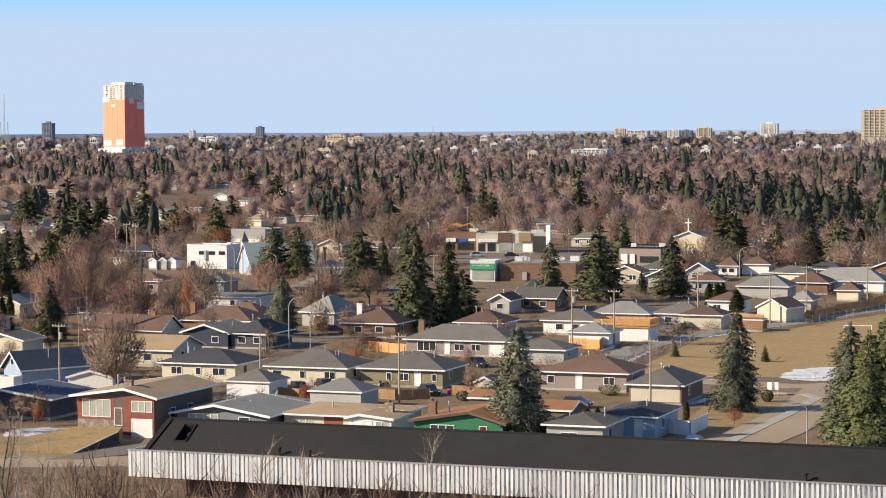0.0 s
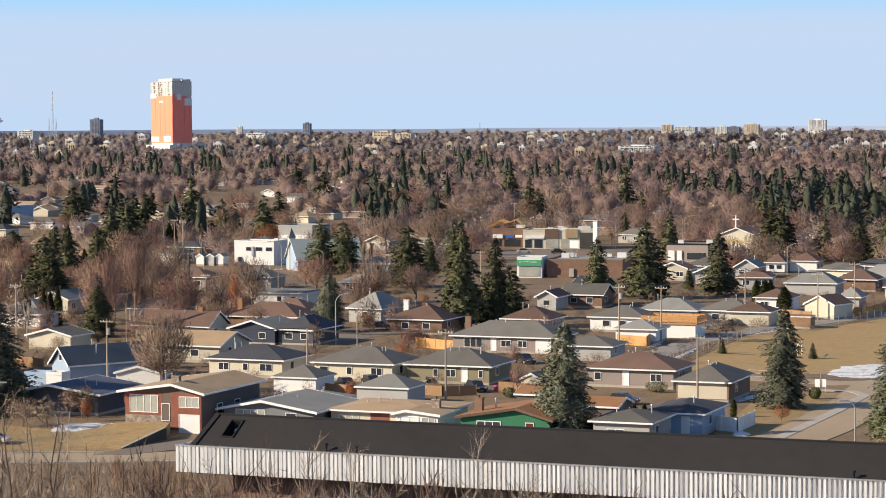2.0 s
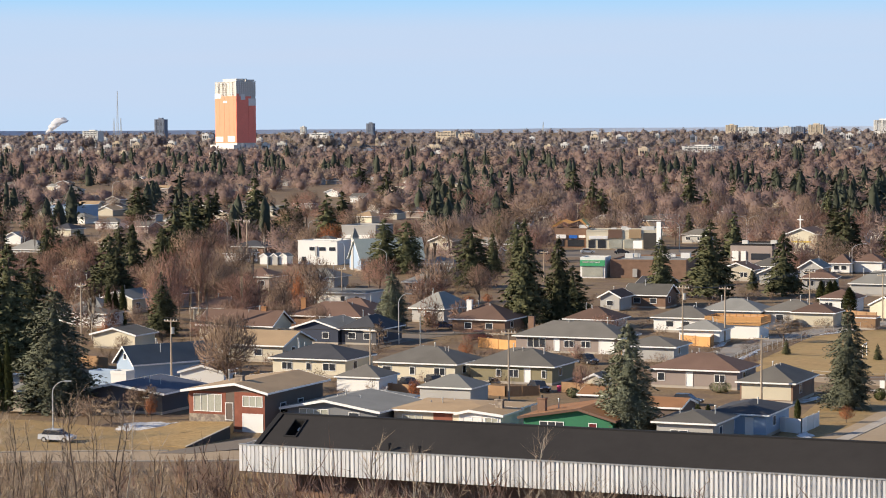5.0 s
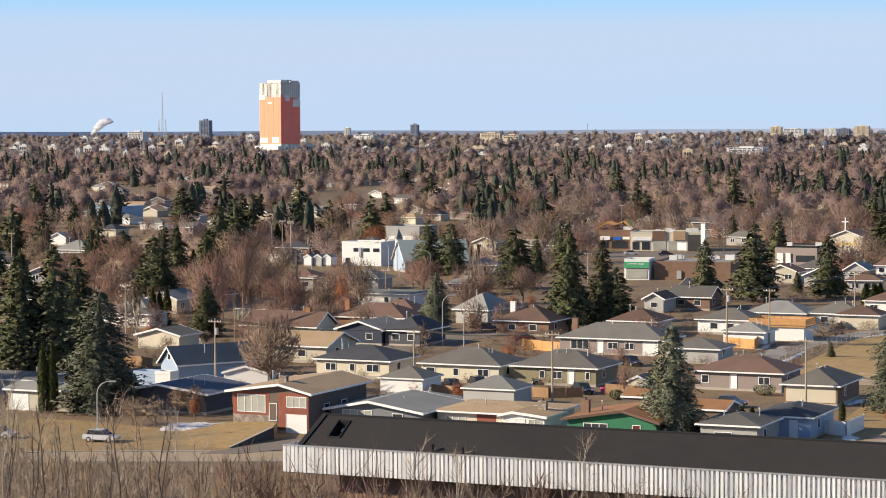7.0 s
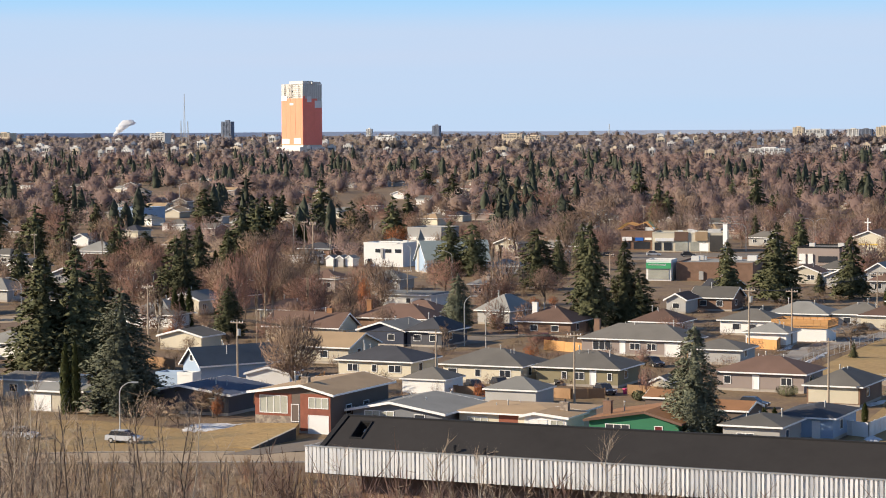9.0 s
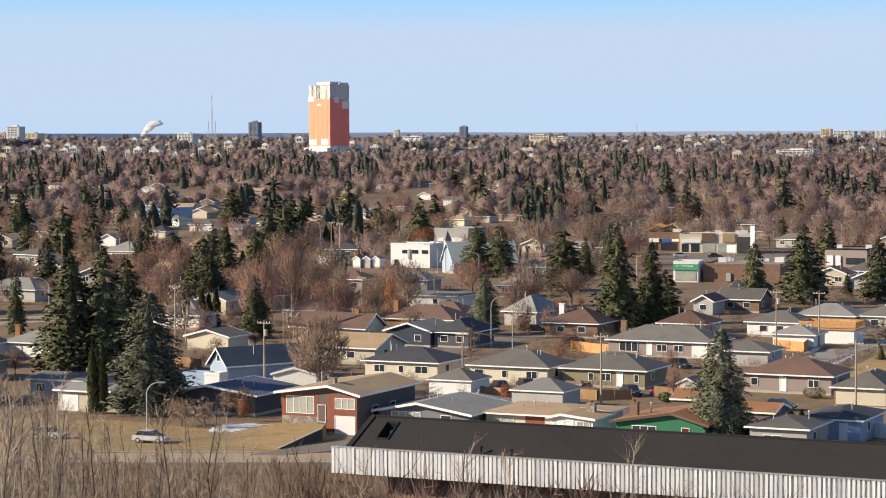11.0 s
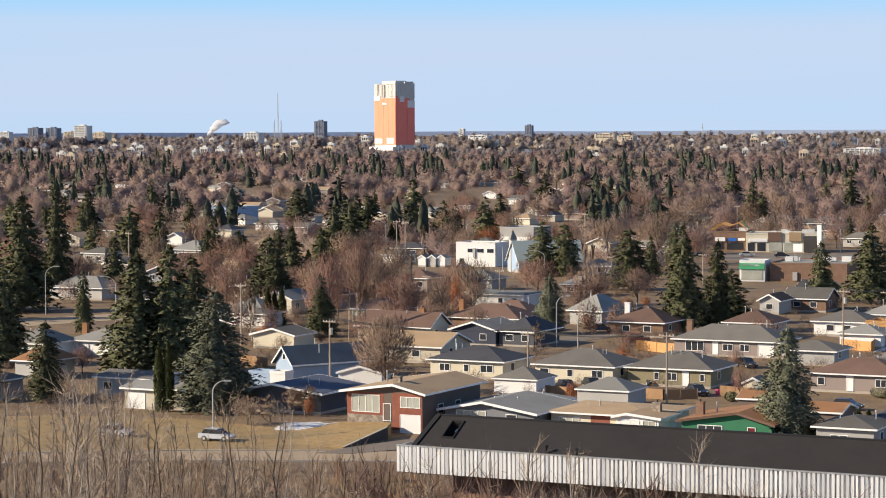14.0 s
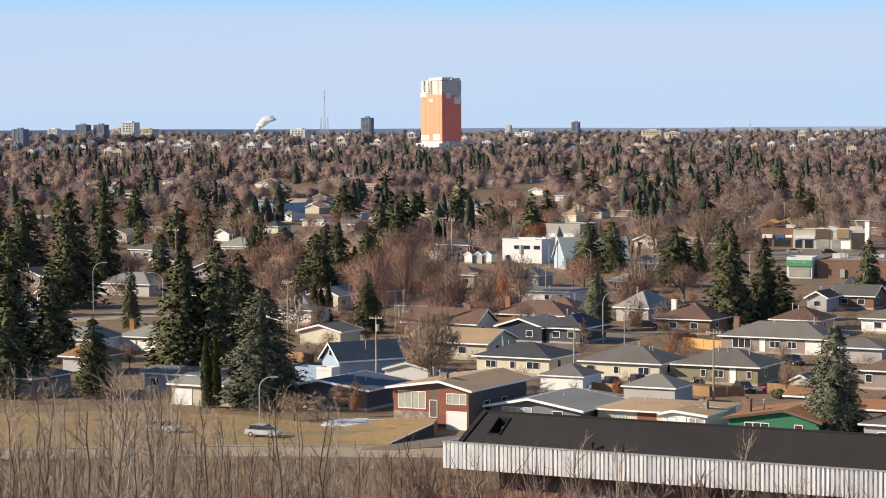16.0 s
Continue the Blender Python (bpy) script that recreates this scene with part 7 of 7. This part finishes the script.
# bins in the yards
for x, y, w, h, mat, label in ((0.5, 335.0, 0.75, 0.75, "pink", "bright pink plastic tub in a back yard"), (-0.9, 335.4, 0.4, 0.5, "trim_white", "white plastic pail in a back yard")):
    b = thing("tub", pose(x, y, 0, 0, 0, GRID), label, "tub")
    part("body", Shape().tube((0, 0, -0.05), (0, 0, h), w * 0.42, w * 0.5, 12), mat, b)
    part("rim", Shape().tube((0, 0, h), (0, 0, h + 0.06), w * 0.54, w * 0.54, 12), mat, b)

# cars
car(-10.0, 443.5, 10, "paint_car", label="silver-blue car parked by the kerb")
car(-4.9, 376.4, -70, "paint_dark", label="dark car with snow beside a house")
car(17.9, 317.9, -20, "paint_dark", label="dark car parked in a yard")
car(-74.7, 282.5, -15, "paint_car", label="white car on the near street")
car(-61.1, 279.6, -15, "paint_car", label="silver car on the near street")
car(-150.6, 468.8, 5, "paint_car", label="white pickup on the far road")
car(5.1, 374.0, -60, "paint_dark", label="dark car on a driveway")
car(-66.0, 382.5, -20, "paint_car", label="white car between houses")
car(-21.4, 439.2, 5, "paint_blue", label="blue car parked by the kerb")
car(-13.7, 417.5, 5, "paint_red", label="dark red car parked by the kerb")
car(9.7, 706.4, 5, "paint_car", label="white pickup at the shops")
car(-4.0, 698.3, 5, "paint_dark", label="dark car at the shops")
car(20.0, 702.2, 5, "paint_dark", label="dark car at the shops")
car(49.3, 582.8, 5, "paint_car", label="white car on a side street")
car(-21.6, 338.6, -65, "paint_dark", label="dark car beside a garage")
car(-18.0, 342.1, -65, "paint_dark", label="dark car beside a garage")
car(-2.5, 334.0, -65, "paint_dark", label="dark car in a back yard")
car(-9.8, 347.1, -65, "paint_dark", label="dark car in a back yard")
steam(-950.1, 4300.0, 35.2, 62.8, 28.0)

# masts on the horizon
mast(-21.8, 4200.0, 29.5)
mast(-797.9, 4200.0, 88.7)
mast(-716.5, 3800.0, 41.4)
mast(-747.1, 3900.0, 40.9)

# houses in the distance


def in_field(x, y):
    """The open playing field, its lanes, and the lot before the shops."""
    if 587 < y < 743 and -0.0009 < x / y < 0.0760:
        return True
    if 409 < y < 498 and -0.3231 < x / y < -0.2504:
        return True
    return x > 15 and y < 321 + 1.30 * x + (34 if x > 37 else 10) and y > 240


def open_view(x, y):
    """Lawns and lots that stay open before the public buildings."""
    return any(0 < q - y < reach and abs(x * q / y - p) < half for p, q, half, reach in
               ((-42.9, 623.3, 9, 60), (-66.1, 652.0, 10, 90), (14.0, 725.8, 14, 130), (9.0, 586.3, 5, 60), (28.2, 591.4, 17, 45), (55.2, 656.8, 8, 45), (73.8, 688.9, 5, 60), (-113.8, 625.4, 6, 60), (-80.0, 650.0, 6, 90)))


rnd = random.Random(11)
styles = (("hip", 1.6), ("gable_y", 1.8), ("gable_x", 1.7), ("hip", 1.9))
walls = ("wall_white", "wall_taupe", "wall_beige", "wall_grey", "brick_brown", "wall_taupe", "wall_grey", "wall_cream")
roofs = ("roof_pale", "roof_grey", "roof_brown", "roof_grey", "roof_dark", "roof_brown", "roof_tan")
shades = {"wall_white": "white", "wall_cream": "cream", "wall_beige": "beige", "wall_grey": "grey", "brick_brown": "brown brick", "wall_taupe": "taupe"}
tops = {"roof_pale": "pale grey", "roof_grey": "grey", "roof_brown": "brown", "roof_dark": "charcoal", "roof_tan": "tan"}
placed = 0
while placed < 325:
    d = 440 * (2100 / 440) ** rnd.random() ** 0.85
    a = radians(rnd.uniform(-20.5, 12.5))
    x, y = d * math.sin(a), d * math.cos(a)
    if in_field(x, y) or open_view(x, y) or any((x - p) ** 2 + (y + 5 - q) ** 2 < (r + 6.5) ** 2 for p, q, r in TAKEN):
        continue
    style, rise = rnd.choice(styles)
    wall, roof = rnd.choice(walls if d < 800 else walls[:4] + walls[-1:]), rnd.choice(roofs)
    house(x, y, rnd.uniform(8, 11.5), rnd.uniform(7, 9.5), style, wall, roof, eave=rnd.choice((2.7, 2.7, 2.8, 3.0)), rise=rise,
          front=(("window", 0.25, 1.5, 1.1, 1.1), ("window", 0.72, 1.7, 1.1, 1.1)) if d < 800 else (), yaw=GRID + rnd.choice((0, 0, 90, 8, -12)), vents=1 if d < 700 else 0,
          label=f"{shades[wall]} house with {tops[roof]} roof among bare trees")
    placed += 1


# trees between the houses


def free(x, y, r):
    return not in_field(x, y) and not open_view(x, y) and not any((x - p) ** 2 + (y - q) ** 2 < (s * 0.85 + r) ** 2 for p, q, s in TAKEN)


placed = 0
while placed < 480:
    d = 400 * (1250 / 400) ** rnd.random()
    a = radians(rnd.uniform(-21, 12.5))
    x, y = d * math.sin(a), d * math.cos(a)
    if not free(x, y, 1.0) or (x > -14 and y < 590):
        continue
    k = rnd.random()
    if k < 0.17 and d > 520:
        h = rnd.uniform(9, 18)
        spruce(x, y, h, h * rnd.uniform(0.17, 0.23), rnd.randrange(5))
    elif k < 0.20:
        bare(x, y, rnd.uniform(2.0, 4.5), rnd.uniform(1.2, 2.0), "rust", rnd.randrange(3))
    elif k < 0.30:
        bare(x, y, rnd.uniform(8, 13), rnd.uniform(1.5, 2.5), "poplar", rnd.randrange(3))
    else:
        h = rnd.uniform(6.5, 12) if d > 490 else rnd.uniform(3, 6.5)
        bare(x, y, h, h * rnd.uniform(0.42, 0.6), rnd.choice(("brown", "brown", "red")), rnd.randrange(3))
    placed += 1


# far woods


def clear(x, y):
    """Where the tower's forecourt and the houses' own plots stay open."""
    if open_view(x, y):
        return True
    # the yards and streets of the nearer suburb leave gaps
    if x < -0.02 * y and y < 1550 and noise.noise((x * 0.021, y * 0.0065, 7.0)) > -0.06:
        return True
    if abs(x - (-414.0)) < 26 and 2970 < y < 3060:
        return True
    return any((x - p) ** 2 + (y - q) ** 2 < (s + 2) ** 2 for p, q, s in TAKEN)


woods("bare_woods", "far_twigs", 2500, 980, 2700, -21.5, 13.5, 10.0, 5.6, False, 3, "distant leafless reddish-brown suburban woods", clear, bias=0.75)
woods("grey_woods", "hazed_twigs", 2600, 2500, 4700, -21.5, 13.5, 8.0, 5.4, False, 31, "far leafless woods greyed by haze painted into their colour", clear, bias=0.85)
belt = random.Random(61)
belts = [(x + belt.uniform(-0.75, 0.75) * w, y - belt.uniform(6, 40), z0 + belt.uniform(0.5, 2.0) - ground_z(x, y)) for x, y, z0, w in BLOCKS if z0 - ground_z(x, y) > 5 for _ in range(6 + int(w / 3))]
woods("belt_woods", "hazed_twigs", 1, 980, 4350, 0, 1, 15.0, 5.5, False, 32, "tall bare trees before the far blocks", spots=belts)
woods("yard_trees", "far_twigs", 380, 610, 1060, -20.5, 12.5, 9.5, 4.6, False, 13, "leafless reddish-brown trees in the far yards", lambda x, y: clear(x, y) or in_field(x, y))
woods("yard_thicket", "dark_twigs", 190, 425, 660, -20.5, 12.5, 6.2, 2.9, False, 17, "dark reddish leafless small trees between the houses", lambda x, y: not free(x, y, 0.5) or (x > -14 and y < 600))
woods("yard_shrubs", "hedge_twigs", 1500, 325, 900, -20.5, 12.5, 1.9, 1.3, False, 8, "low leafless shrubs and hedges in the yards", lambda x, y: not free(x, y, -1.0))
woods("conifer_woods", "far_needles", 1900, 760, 2500, -21.5, 13.5, 14.5, 5.2, True, 4, "distant dark spruces scattered through the suburb", clear, bias=0.78)


# low pale commercial roofs that show above the far treetops
for i in range(150):
    d = rnd.uniform(2500, 4300)
    a = radians(rnd.uniform(-20, 12.5))
    w = rnd.uniform(5, 14)
    g = ground_z(d * math.sin(a), d * math.cos(a))
    block(d * math.sin(a), d * math.cos(a), w, w * 0.5, g, rnd.uniform(8.5, 12.0), rnd.choice(("far_pale", "far_pale", "far_buff", "far_dark_hazed")), 1, 4, label="low far building among treetops")

# wooded ridge that closes the horizon, distance haze painted into its blue-grey colour
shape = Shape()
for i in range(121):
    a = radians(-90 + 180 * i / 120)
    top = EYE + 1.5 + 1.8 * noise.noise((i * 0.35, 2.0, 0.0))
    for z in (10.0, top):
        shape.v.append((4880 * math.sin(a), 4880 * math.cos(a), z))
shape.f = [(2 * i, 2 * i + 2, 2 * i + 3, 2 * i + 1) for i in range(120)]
tagged(part("backdrop", shape, "ridge_haze"), "wooded ridge on the horizon, haze painted blue-grey into it", "backdrop", kind="structure")

# grove and brush on the bank
brush("brush", 4800, -98, 74, 156, 262, 2.3, "brush", 5, "dry tan brush and tall grass on the bank", skew=-0.12)
sap = random.Random(77)
saplings = []
for i in range(105):
    along, out = sap.uniform(-3, 78), sap.uniform(6.5, 12.0)
    saplings.append((-22.1 + 0.937 * along - 0.35 * out, 184.0 - 0.35 * along - 0.937 * out, sap.uniform(11.0, 13.6)))
woods("bank_saplings", "dark_twigs", 1, 100, 200, 0, 1, 11.0, 1.7, False, 41, "reddish-brown leafless saplings below the long building", spots=saplings)
aspen(-57.0, 176.6, 16.0, 0)
aspen(-44.0, 152.2, 18.6, 1)
aspen(-57.6, 167.7, 15.2, 2)
aspen(-59.7, 184.6, 11.9, 3)
aspen(-53.1, 198.1, 13.9, 4)
aspen(-71.6, 216.4, 10.3, 5)
aspen(-59.5, 200.7, 11.6, 6)
aspen(-65.8, 194.3, 12.2, 7)
aspen(-68.5, 216.2, 15.2, 8)
aspen(-65.5, 217.3, 9.6, 9)
aspen(-49.9, 178.6, 13.4, 10)
aspen(-60.2, 221.8, 11.3, 11)
aspen(-41.7, 157.9, 21.0, 12)
aspen(-59.1, 181.9, 12.5, 13)
aspen(-53.8, 187.6, 16.4, 14)
aspen(-59.9, 193.8, 15.3, 15)
aspen(-58.7, 201.6, 10.3, 16)
aspen(-58.8, 226.3, 7.4, 17)
aspen(-61.1, 215.9, 14.2, 18)
aspen(-49.4, 192.5, 11.6, 19)
aspen(-59.6, 213.5, 14.1, 20)
aspen(-44.4, 152.1, 20.6, 21)
aspen(-41.1, 154.1, 16.4, 22)
aspen(-43.2, 159.1, 19.1, 23)
aspen(-68.9, 216.8, 9.2, 24)
aspen(-51.3, 150.6, 18.8, 25)
aspen(-60.6, 217.5, 12.7, 26)
aspen(-57.9, 226.9, 10.3, 27)
aspen(-61.6, 195.0, 17.1, 28)
aspen(-61.3, 179.6, 17.9, 29)
aspen(-43.4, 150.4, 21.5, 30)
aspen(-59.3, 223.7, 12.2, 31)
aspen(-48.3, 183.8, 16.4, 32)
aspen(-57.8, 194.7, 13.1, 33)
aspen(-65.2, 222.2, 9.8, 34)
aspen(-61.0, 204.6, 13.4, 35)
aspen(-72.7, 225.2, 12.0, 36)
aspen(-43.9, 147.9, 19.6, 37)
aspen(-45.5, 148.6, 19.3, 38)
aspen(-43.7, 151.8, 18.7, 39)
aspen(-57.8, 201.3, 13.6, 40)
aspen(-64.3, 206.0, 11.1, 41)
aspen(-68.8, 201.1, 16.5, 42)
aspen(-47.1, 183.5, 17.3, 43)
aspen(-51.1, 176.1, 17.6, 44)
aspen(-61.5, 194.6, 15.0, 45)
aspen(-53.1, 208.8, 10.4, 0)
aspen(-58.5, 205.8, 8.9, 1)
aspen(-53.5, 211.3, 11.5, 2)
aspen(-47.5, 181.8, 15.5, 3)
aspen(-36.5, 172.8, 17.4, 4)
aspen(-45.7, 182.1, 10.1, 5)
aspen(-33.9, 173.9, 16.8, 6)
aspen(-39.7, 183.1, 9.7, 7)
aspen(-49.7, 189.4, 15.1, 8)
aspen(-57.1, 214.1, 5.4, 9)
aspen(-56.5, 211.6, 10.9, 10)
aspen(-38.0, 174.6, 11.6, 11)
aspen(-57.5, 210.5, 10.9, 12)
aspen(-46.5, 180.4, 14.4, 13)
aspen(-53.3, 220.6, 8.5, 14)
aspen(-60.0, 222.5, 12.3, 15)
aspen(-35.0, 181.7, 9.1, 16)
aspen(-30.5, 164.8, 12.3, 17)
aspen(-41.3, 200.0, 7.5, 18)
aspen(-40.2, 174.3, 15.7, 19)
aspen(-50.9, 194.1, 15.0, 20)
aspen(-38.6, 150.6, 15.1, 21)
aspen(-41.9, 220.9, 5.8, 22)
aspen(-36.8, 193.2, 8.0, 23)
aspen(-46.0, 160.7, 14.0, 24)
aspen(-48.1, 189.0, 10.5, 25)
aspen(-47.5, 196.0, 7.1, 26)
aspen(-54.0, 215.9, 10.7, 27)
aspen(-41.2, 175.1, 11.6, 28)
aspen(-56.4, 212.3, 8.3, 29)
aspen(-59.3, 220.7, 4.6, 30)
aspen(-29.6, 147.6, 15.6, 31)
aspen(-33.1, 151.0, 14.8, 32)
aspen(-48.7, 189.2, 13.9, 33)
aspen(-50.4, 209.1, 9.5, 34)
aspen(-45.1, 157.1, 19.5, 35)
aspen(-61.5, 225.0, 11.3, 36)
aspen(-36.5, 187.2, 15.8, 37)
aspen(-44.3, 175.1, 15.3, 38)
aspen(-38.2, 175.9, 13.1, 39)
aspen(-41.8, 156.9, 17.6, 40)
aspen(-40.3, 177.4, 11.9, 41)
aspen(-49.2, 176.9, 16.1, 42)
aspen(-39.4, 177.4, 11.3, 43)
aspen(-36.4, 181.5, 12.1, 44)
aspen(-50.1, 203.2, 10.0, 45)
aspen(-44.4, 183.9, 11.1, 46)
aspen(-52.8, 202.6, 9.7, 47)
aspen(-50.6, 181.1, 13.6, 48)
aspen(-34.0, 176.9, 10.3, 49)
aspen(5.2, 148.8, 13.4, 0)
aspen(-12.1, 163.1, 12.3, 1)
aspen(-3.9, 162.6, 10.8, 2)
aspen(-3.5, 156.7, 12.1, 3)
aspen(-23.8, 142.1, 14.4, 4)
aspen(-22.5, 143.2, 13.9, 5)
aspen(-28.1, 164.9, 11.8, 6)
aspen(-24.2, 163.9, 12.2, 7)
aspen(-26.0, 159.5, 11.0, 8)
aspen(3.1, 157.1, 11.7, 9)
aspen(1.7, 162.0, 12.9, 10)
aspen(-9.0, 144.8, 14.0, 11)
aspen(-0.3, 143.6, 13.9, 12)
aspen(-18.0, 163.5, 11.1, 13)
aspen(-19.5, 148.5, 14.4, 14)
aspen(-5.4, 152.2, 12.8, 15)
aspen(-15.0, 151.1, 13.6, 16)
aspen(-13.3, 155.0, 13.7, 17)
aspen(8.7, 161.4, 12.3, 18)
aspen(-24.7, 161.7, 11.0, 19)
aspen(-3.2, 154.6, 12.9, 20)
aspen(-4.2, 145.9, 13.5, 21)
aspen(-28.1, 165.8, 10.1, 22)
aspen(-9.7, 160.7, 12.0, 23)
aspen(-21.5, 147.2, 14.3, 24)
aspen(-6.4, 148.0, 14.4, 25)
aspen(-2.5, 149.7, 12.8, 26)
aspen(-2.1, 164.2, 11.6, 27)
aspen(-6.4, 147.7, 14.5, 28)
aspen(-28.7, 152.0, 13.0, 29)
aspen(-22.5, 150.4, 13.6, 30)
aspen(0.7, 167.8, 11.8, 31)
aspen(-10.8, 154.2, 12.7, 32)
aspen(3.0, 156.5, 12.1, 33)
aspen(-11.5, 164.3, 10.7, 34)
aspen(-15.1, 167.0, 10.2, 35)
aspen(-10.9, 148.1, 14.5, 36)
aspen(-1.6, 166.9, 10.6, 37)
aspen(3.6, 146.9, 14.9, 38)
aspen(-20.4, 160.3, 12.5, 39)
aspen(3.8, 148.6, 13.2, 40)
aspen(4.1, 153.0, 13.8, 41)
aspen(-1.0, 144.4, 15.5, 42)
aspen(2.9, 151.3, 14.1, 43)
aspen(-6.3, 142.2, 14.6, 44)
aspen(-16.6, 154.6, 12.9, 45)
aspen(-23.3, 166.8, 10.4, 46)
aspen(-13.5, 145.1, 14.2, 47)
aspen(-17.8, 144.9, 13.9, 48)
aspen(4.7, 144.5, 13.9, 49)
aspen(7.4, 162.1, 12.2, 50)
aspen(0.0, 159.6, 12.7, 51)
aspen(-3.9, 148.9, 13.2, 52)
aspen(-0.1, 159.5, 11.2, 53)
aspen(-8.6, 154.8, 13.7, 54)
aspen(-16.4, 159.6, 11.4, 55)
aspen(-7.6, 158.8, 12.9, 56)
aspen(-5.2, 165.1, 12.0, 57)
aspen(-4.3, 166.2, 12.0, 58)
aspen(-25.3, 160.7, 12.0, 59)
aspen(-8.6, 158.8, 15.5, 0)
aspen(-12.0, 146.6, 17.4, 1)
aspen(-25.9, 161.6, 14.7, 2)
aspen(-9.8, 151.3, 16.3, 3)
aspen(-19.8, 164.7, 14.7, 4)
aspen(-24.6, 148.4, 16.8, 5)
aspen(-1.3, 157.0, 17.2, 0)
aspen(-38.5, 187.3, 10.3, 0)
aspen(-58.8, 216.7, 4.8, 1)
aspen(-48.4, 172.5, 10.4, 2)
aspen(-50.9, 172.5, 13.3, 3)
aspen(-36.1, 177.4, 10.3, 4)
aspen(-66.6, 214.8, 5.6, 5)
aspen(-40.3, 204.7, 6.0, 6)
aspen(-56.6, 178.0, 11.2, 7)
aspen(-44.4, 178.5, 10.6, 8)
aspen(-50.0, 167.0, 11.4, 9)
aspen(-45.6, 228.6, 1.5, 10)
aspen(-56.1, 204.1, 6.7, 11)
aspen(-48.5, 211.0, 3.8, 12)
aspen(-57.3, 197.4, 6.3, 13)
aspen(-38.9, 165.2, 12.1, 14)
aspen(-40.6, 198.0, 7.4, 15)
aspen(-44.4, 178.0, 11.2, 16)
aspen(-49.3, 198.5, 10.0, 17)
aspen(-46.1, 202.9, 7.5, 18)
aspen(-29.9, 174.1, 10.3, 19)
aspen(-33.9, 168.4, 12.1, 20)
aspen(-47.5, 170.2, 13.1, 21)
aspen(-46.1, 186.6, 7.9, 22)
aspen(-32.6, 174.0, 11.0, 23)
aspen(-43.0, 227.1, 3.2, 24)
aspen(-40.4, 188.0, 8.5, 25)
aspen(-44.3, 222.7, 2.2, 26)
aspen(-52.4, 197.5, 6.8, 27)
aspen(-55.3, 170.2, 13.8, 28)
aspen(-61.1, 198.3, 9.3, 29)
aspen(-42.1, 193.3, 8.6, 30)
aspen(-44.5, 196.1, 9.2, 31)
aspen(-36.7, 177.1, 11.6, 32)
aspen(-34.5, 189.6, 8.5, 33)
aspen(-56.8, 205.0, 6.7, 34)
aspen(-54.4, 179.0, 12.7, 35)
aspen(-39.7, 195.8, 10.0, 36)
aspen(-54.5, 176.4, 12.2, 37)
aspen(-45.2, 166.8, 13.9, 38)
aspen(-64.2, 197.8, 9.3, 39)
aspen(-65.1, 195.0, 10.3, 40)
aspen(-45.5, 168.4, 11.6, 41)
aspen(-45.2, 166.8, 13.0, 42)
aspen(-29.2, 171.3, 13.3, 43)
aspen(-53.4, 206.7, 8.2, 44)
aspen(-47.4, 168.5, 13.8, 45)
aspen(-46.3, 217.8, 6.2, 46)
aspen(-48.1, 185.1, 8.0, 47)
aspen(-65.7, 219.6, 5.7, 48)
aspen(-39.5, 171.3, 12.7, 49)
aspen(-45.2, 204.7, 4.9, 50)
aspen(-58.9, 171.1, 13.6, 51)
aspen(-52.9, 168.6, 14.0, 52)
aspen(-40.3, 178.4, 9.4, 53)
aspen(-37.0, 218.8, 5.2, 54)
aspen(-30.0, 167.3, 11.1, 55)
aspen(-66.0, 228.4, 2.6, 56)
aspen(-73.0, 221.9, 5.1, 57)
aspen(-60.7, 187.4, 9.8, 58)
aspen(-39.1, 176.7, 9.5, 59)
aspen(-46.5, 221.0, 3.4, 60)
aspen(-46.2, 189.3, 7.5, 61)
aspen(-58.4, 217.2, 6.3, 62)
aspen(-45.3, 176.4, 12.1, 63)
aspen(-45.5, 212.6, 5.3, 64)
aspen(-48.1, 175.3, 11.4, 65)
aspen(-42.3, 196.3, 10.4, 66)
aspen(-35.6, 171.5, 11.4, 67)
aspen(-62.7, 208.0, 4.6, 68)
aspen(-36.3, 195.1, 6.9, 69)
aspen(-34.2, 187.4, 8.8, 70)
aspen(-53.1, 191.8, 10.7, 71)
aspen(-35.0, 203.1, 9.2, 72)
aspen(-67.7, 208.5, 8.1, 73)
aspen(-52.7, 175.2, 13.1, 74)
aspen(-37.7, 165.8, 12.6, 75)
aspen(-54.4, 179.7, 8.6, 76)
aspen(-52.7, 217.3, 5.4, 77)
aspen(-47.2, 200.9, 6.2, 78)
aspen(-52.8, 170.3, 13.3, 79)
aspen(-33.4, 151.6, 19.8, 1)
aspen(-41.5, 208.1, 12.6, 5)
aspen(-54.5, 164.5, 16.5, 1)
aspen(-42.1, 191.7, 12.5, 5)
aspen(-39.7, 172.5, 14.0, 1)
aspen(-39.8, 157.2, 17.7, 5)
aspen(-44.4, 203.0, 11.2, 1)
aspen(-56.4, 180.2, 14.2, 5)
aspen(-40.5, 172.5, 17.4, 1)
aspen(-50.4, 185.9, 15.7, 5)
aspen(-44.9, 192.1, 13.4, 1)
aspen(-43.7, 172.8, 16.7, 5)
aspen(-34.7, 178.0, 15.7, 1)
aspen(-53.3, 160.7, 18.1, 5)
aspen(-42.4, 206.9, 10.0, 1)
aspen(-41.4, 210.5, 10.1, 5)
aspen(-55.8, 211.6, 10.8, 1)
aspen(-37.9, 181.5, 12.4, 5)
aspen(-49.0, 214.8, 10.6, 1)
aspen(-43.5, 210.7, 11.8, 5)
aspen(-62.3, 197.0, 14.2, 1)
aspen(-57.4, 191.6, 12.8, 5)
aspen(-56.9, 167.9, 14.9, 1)
aspen(-55.3, 198.2, 12.9, 5)
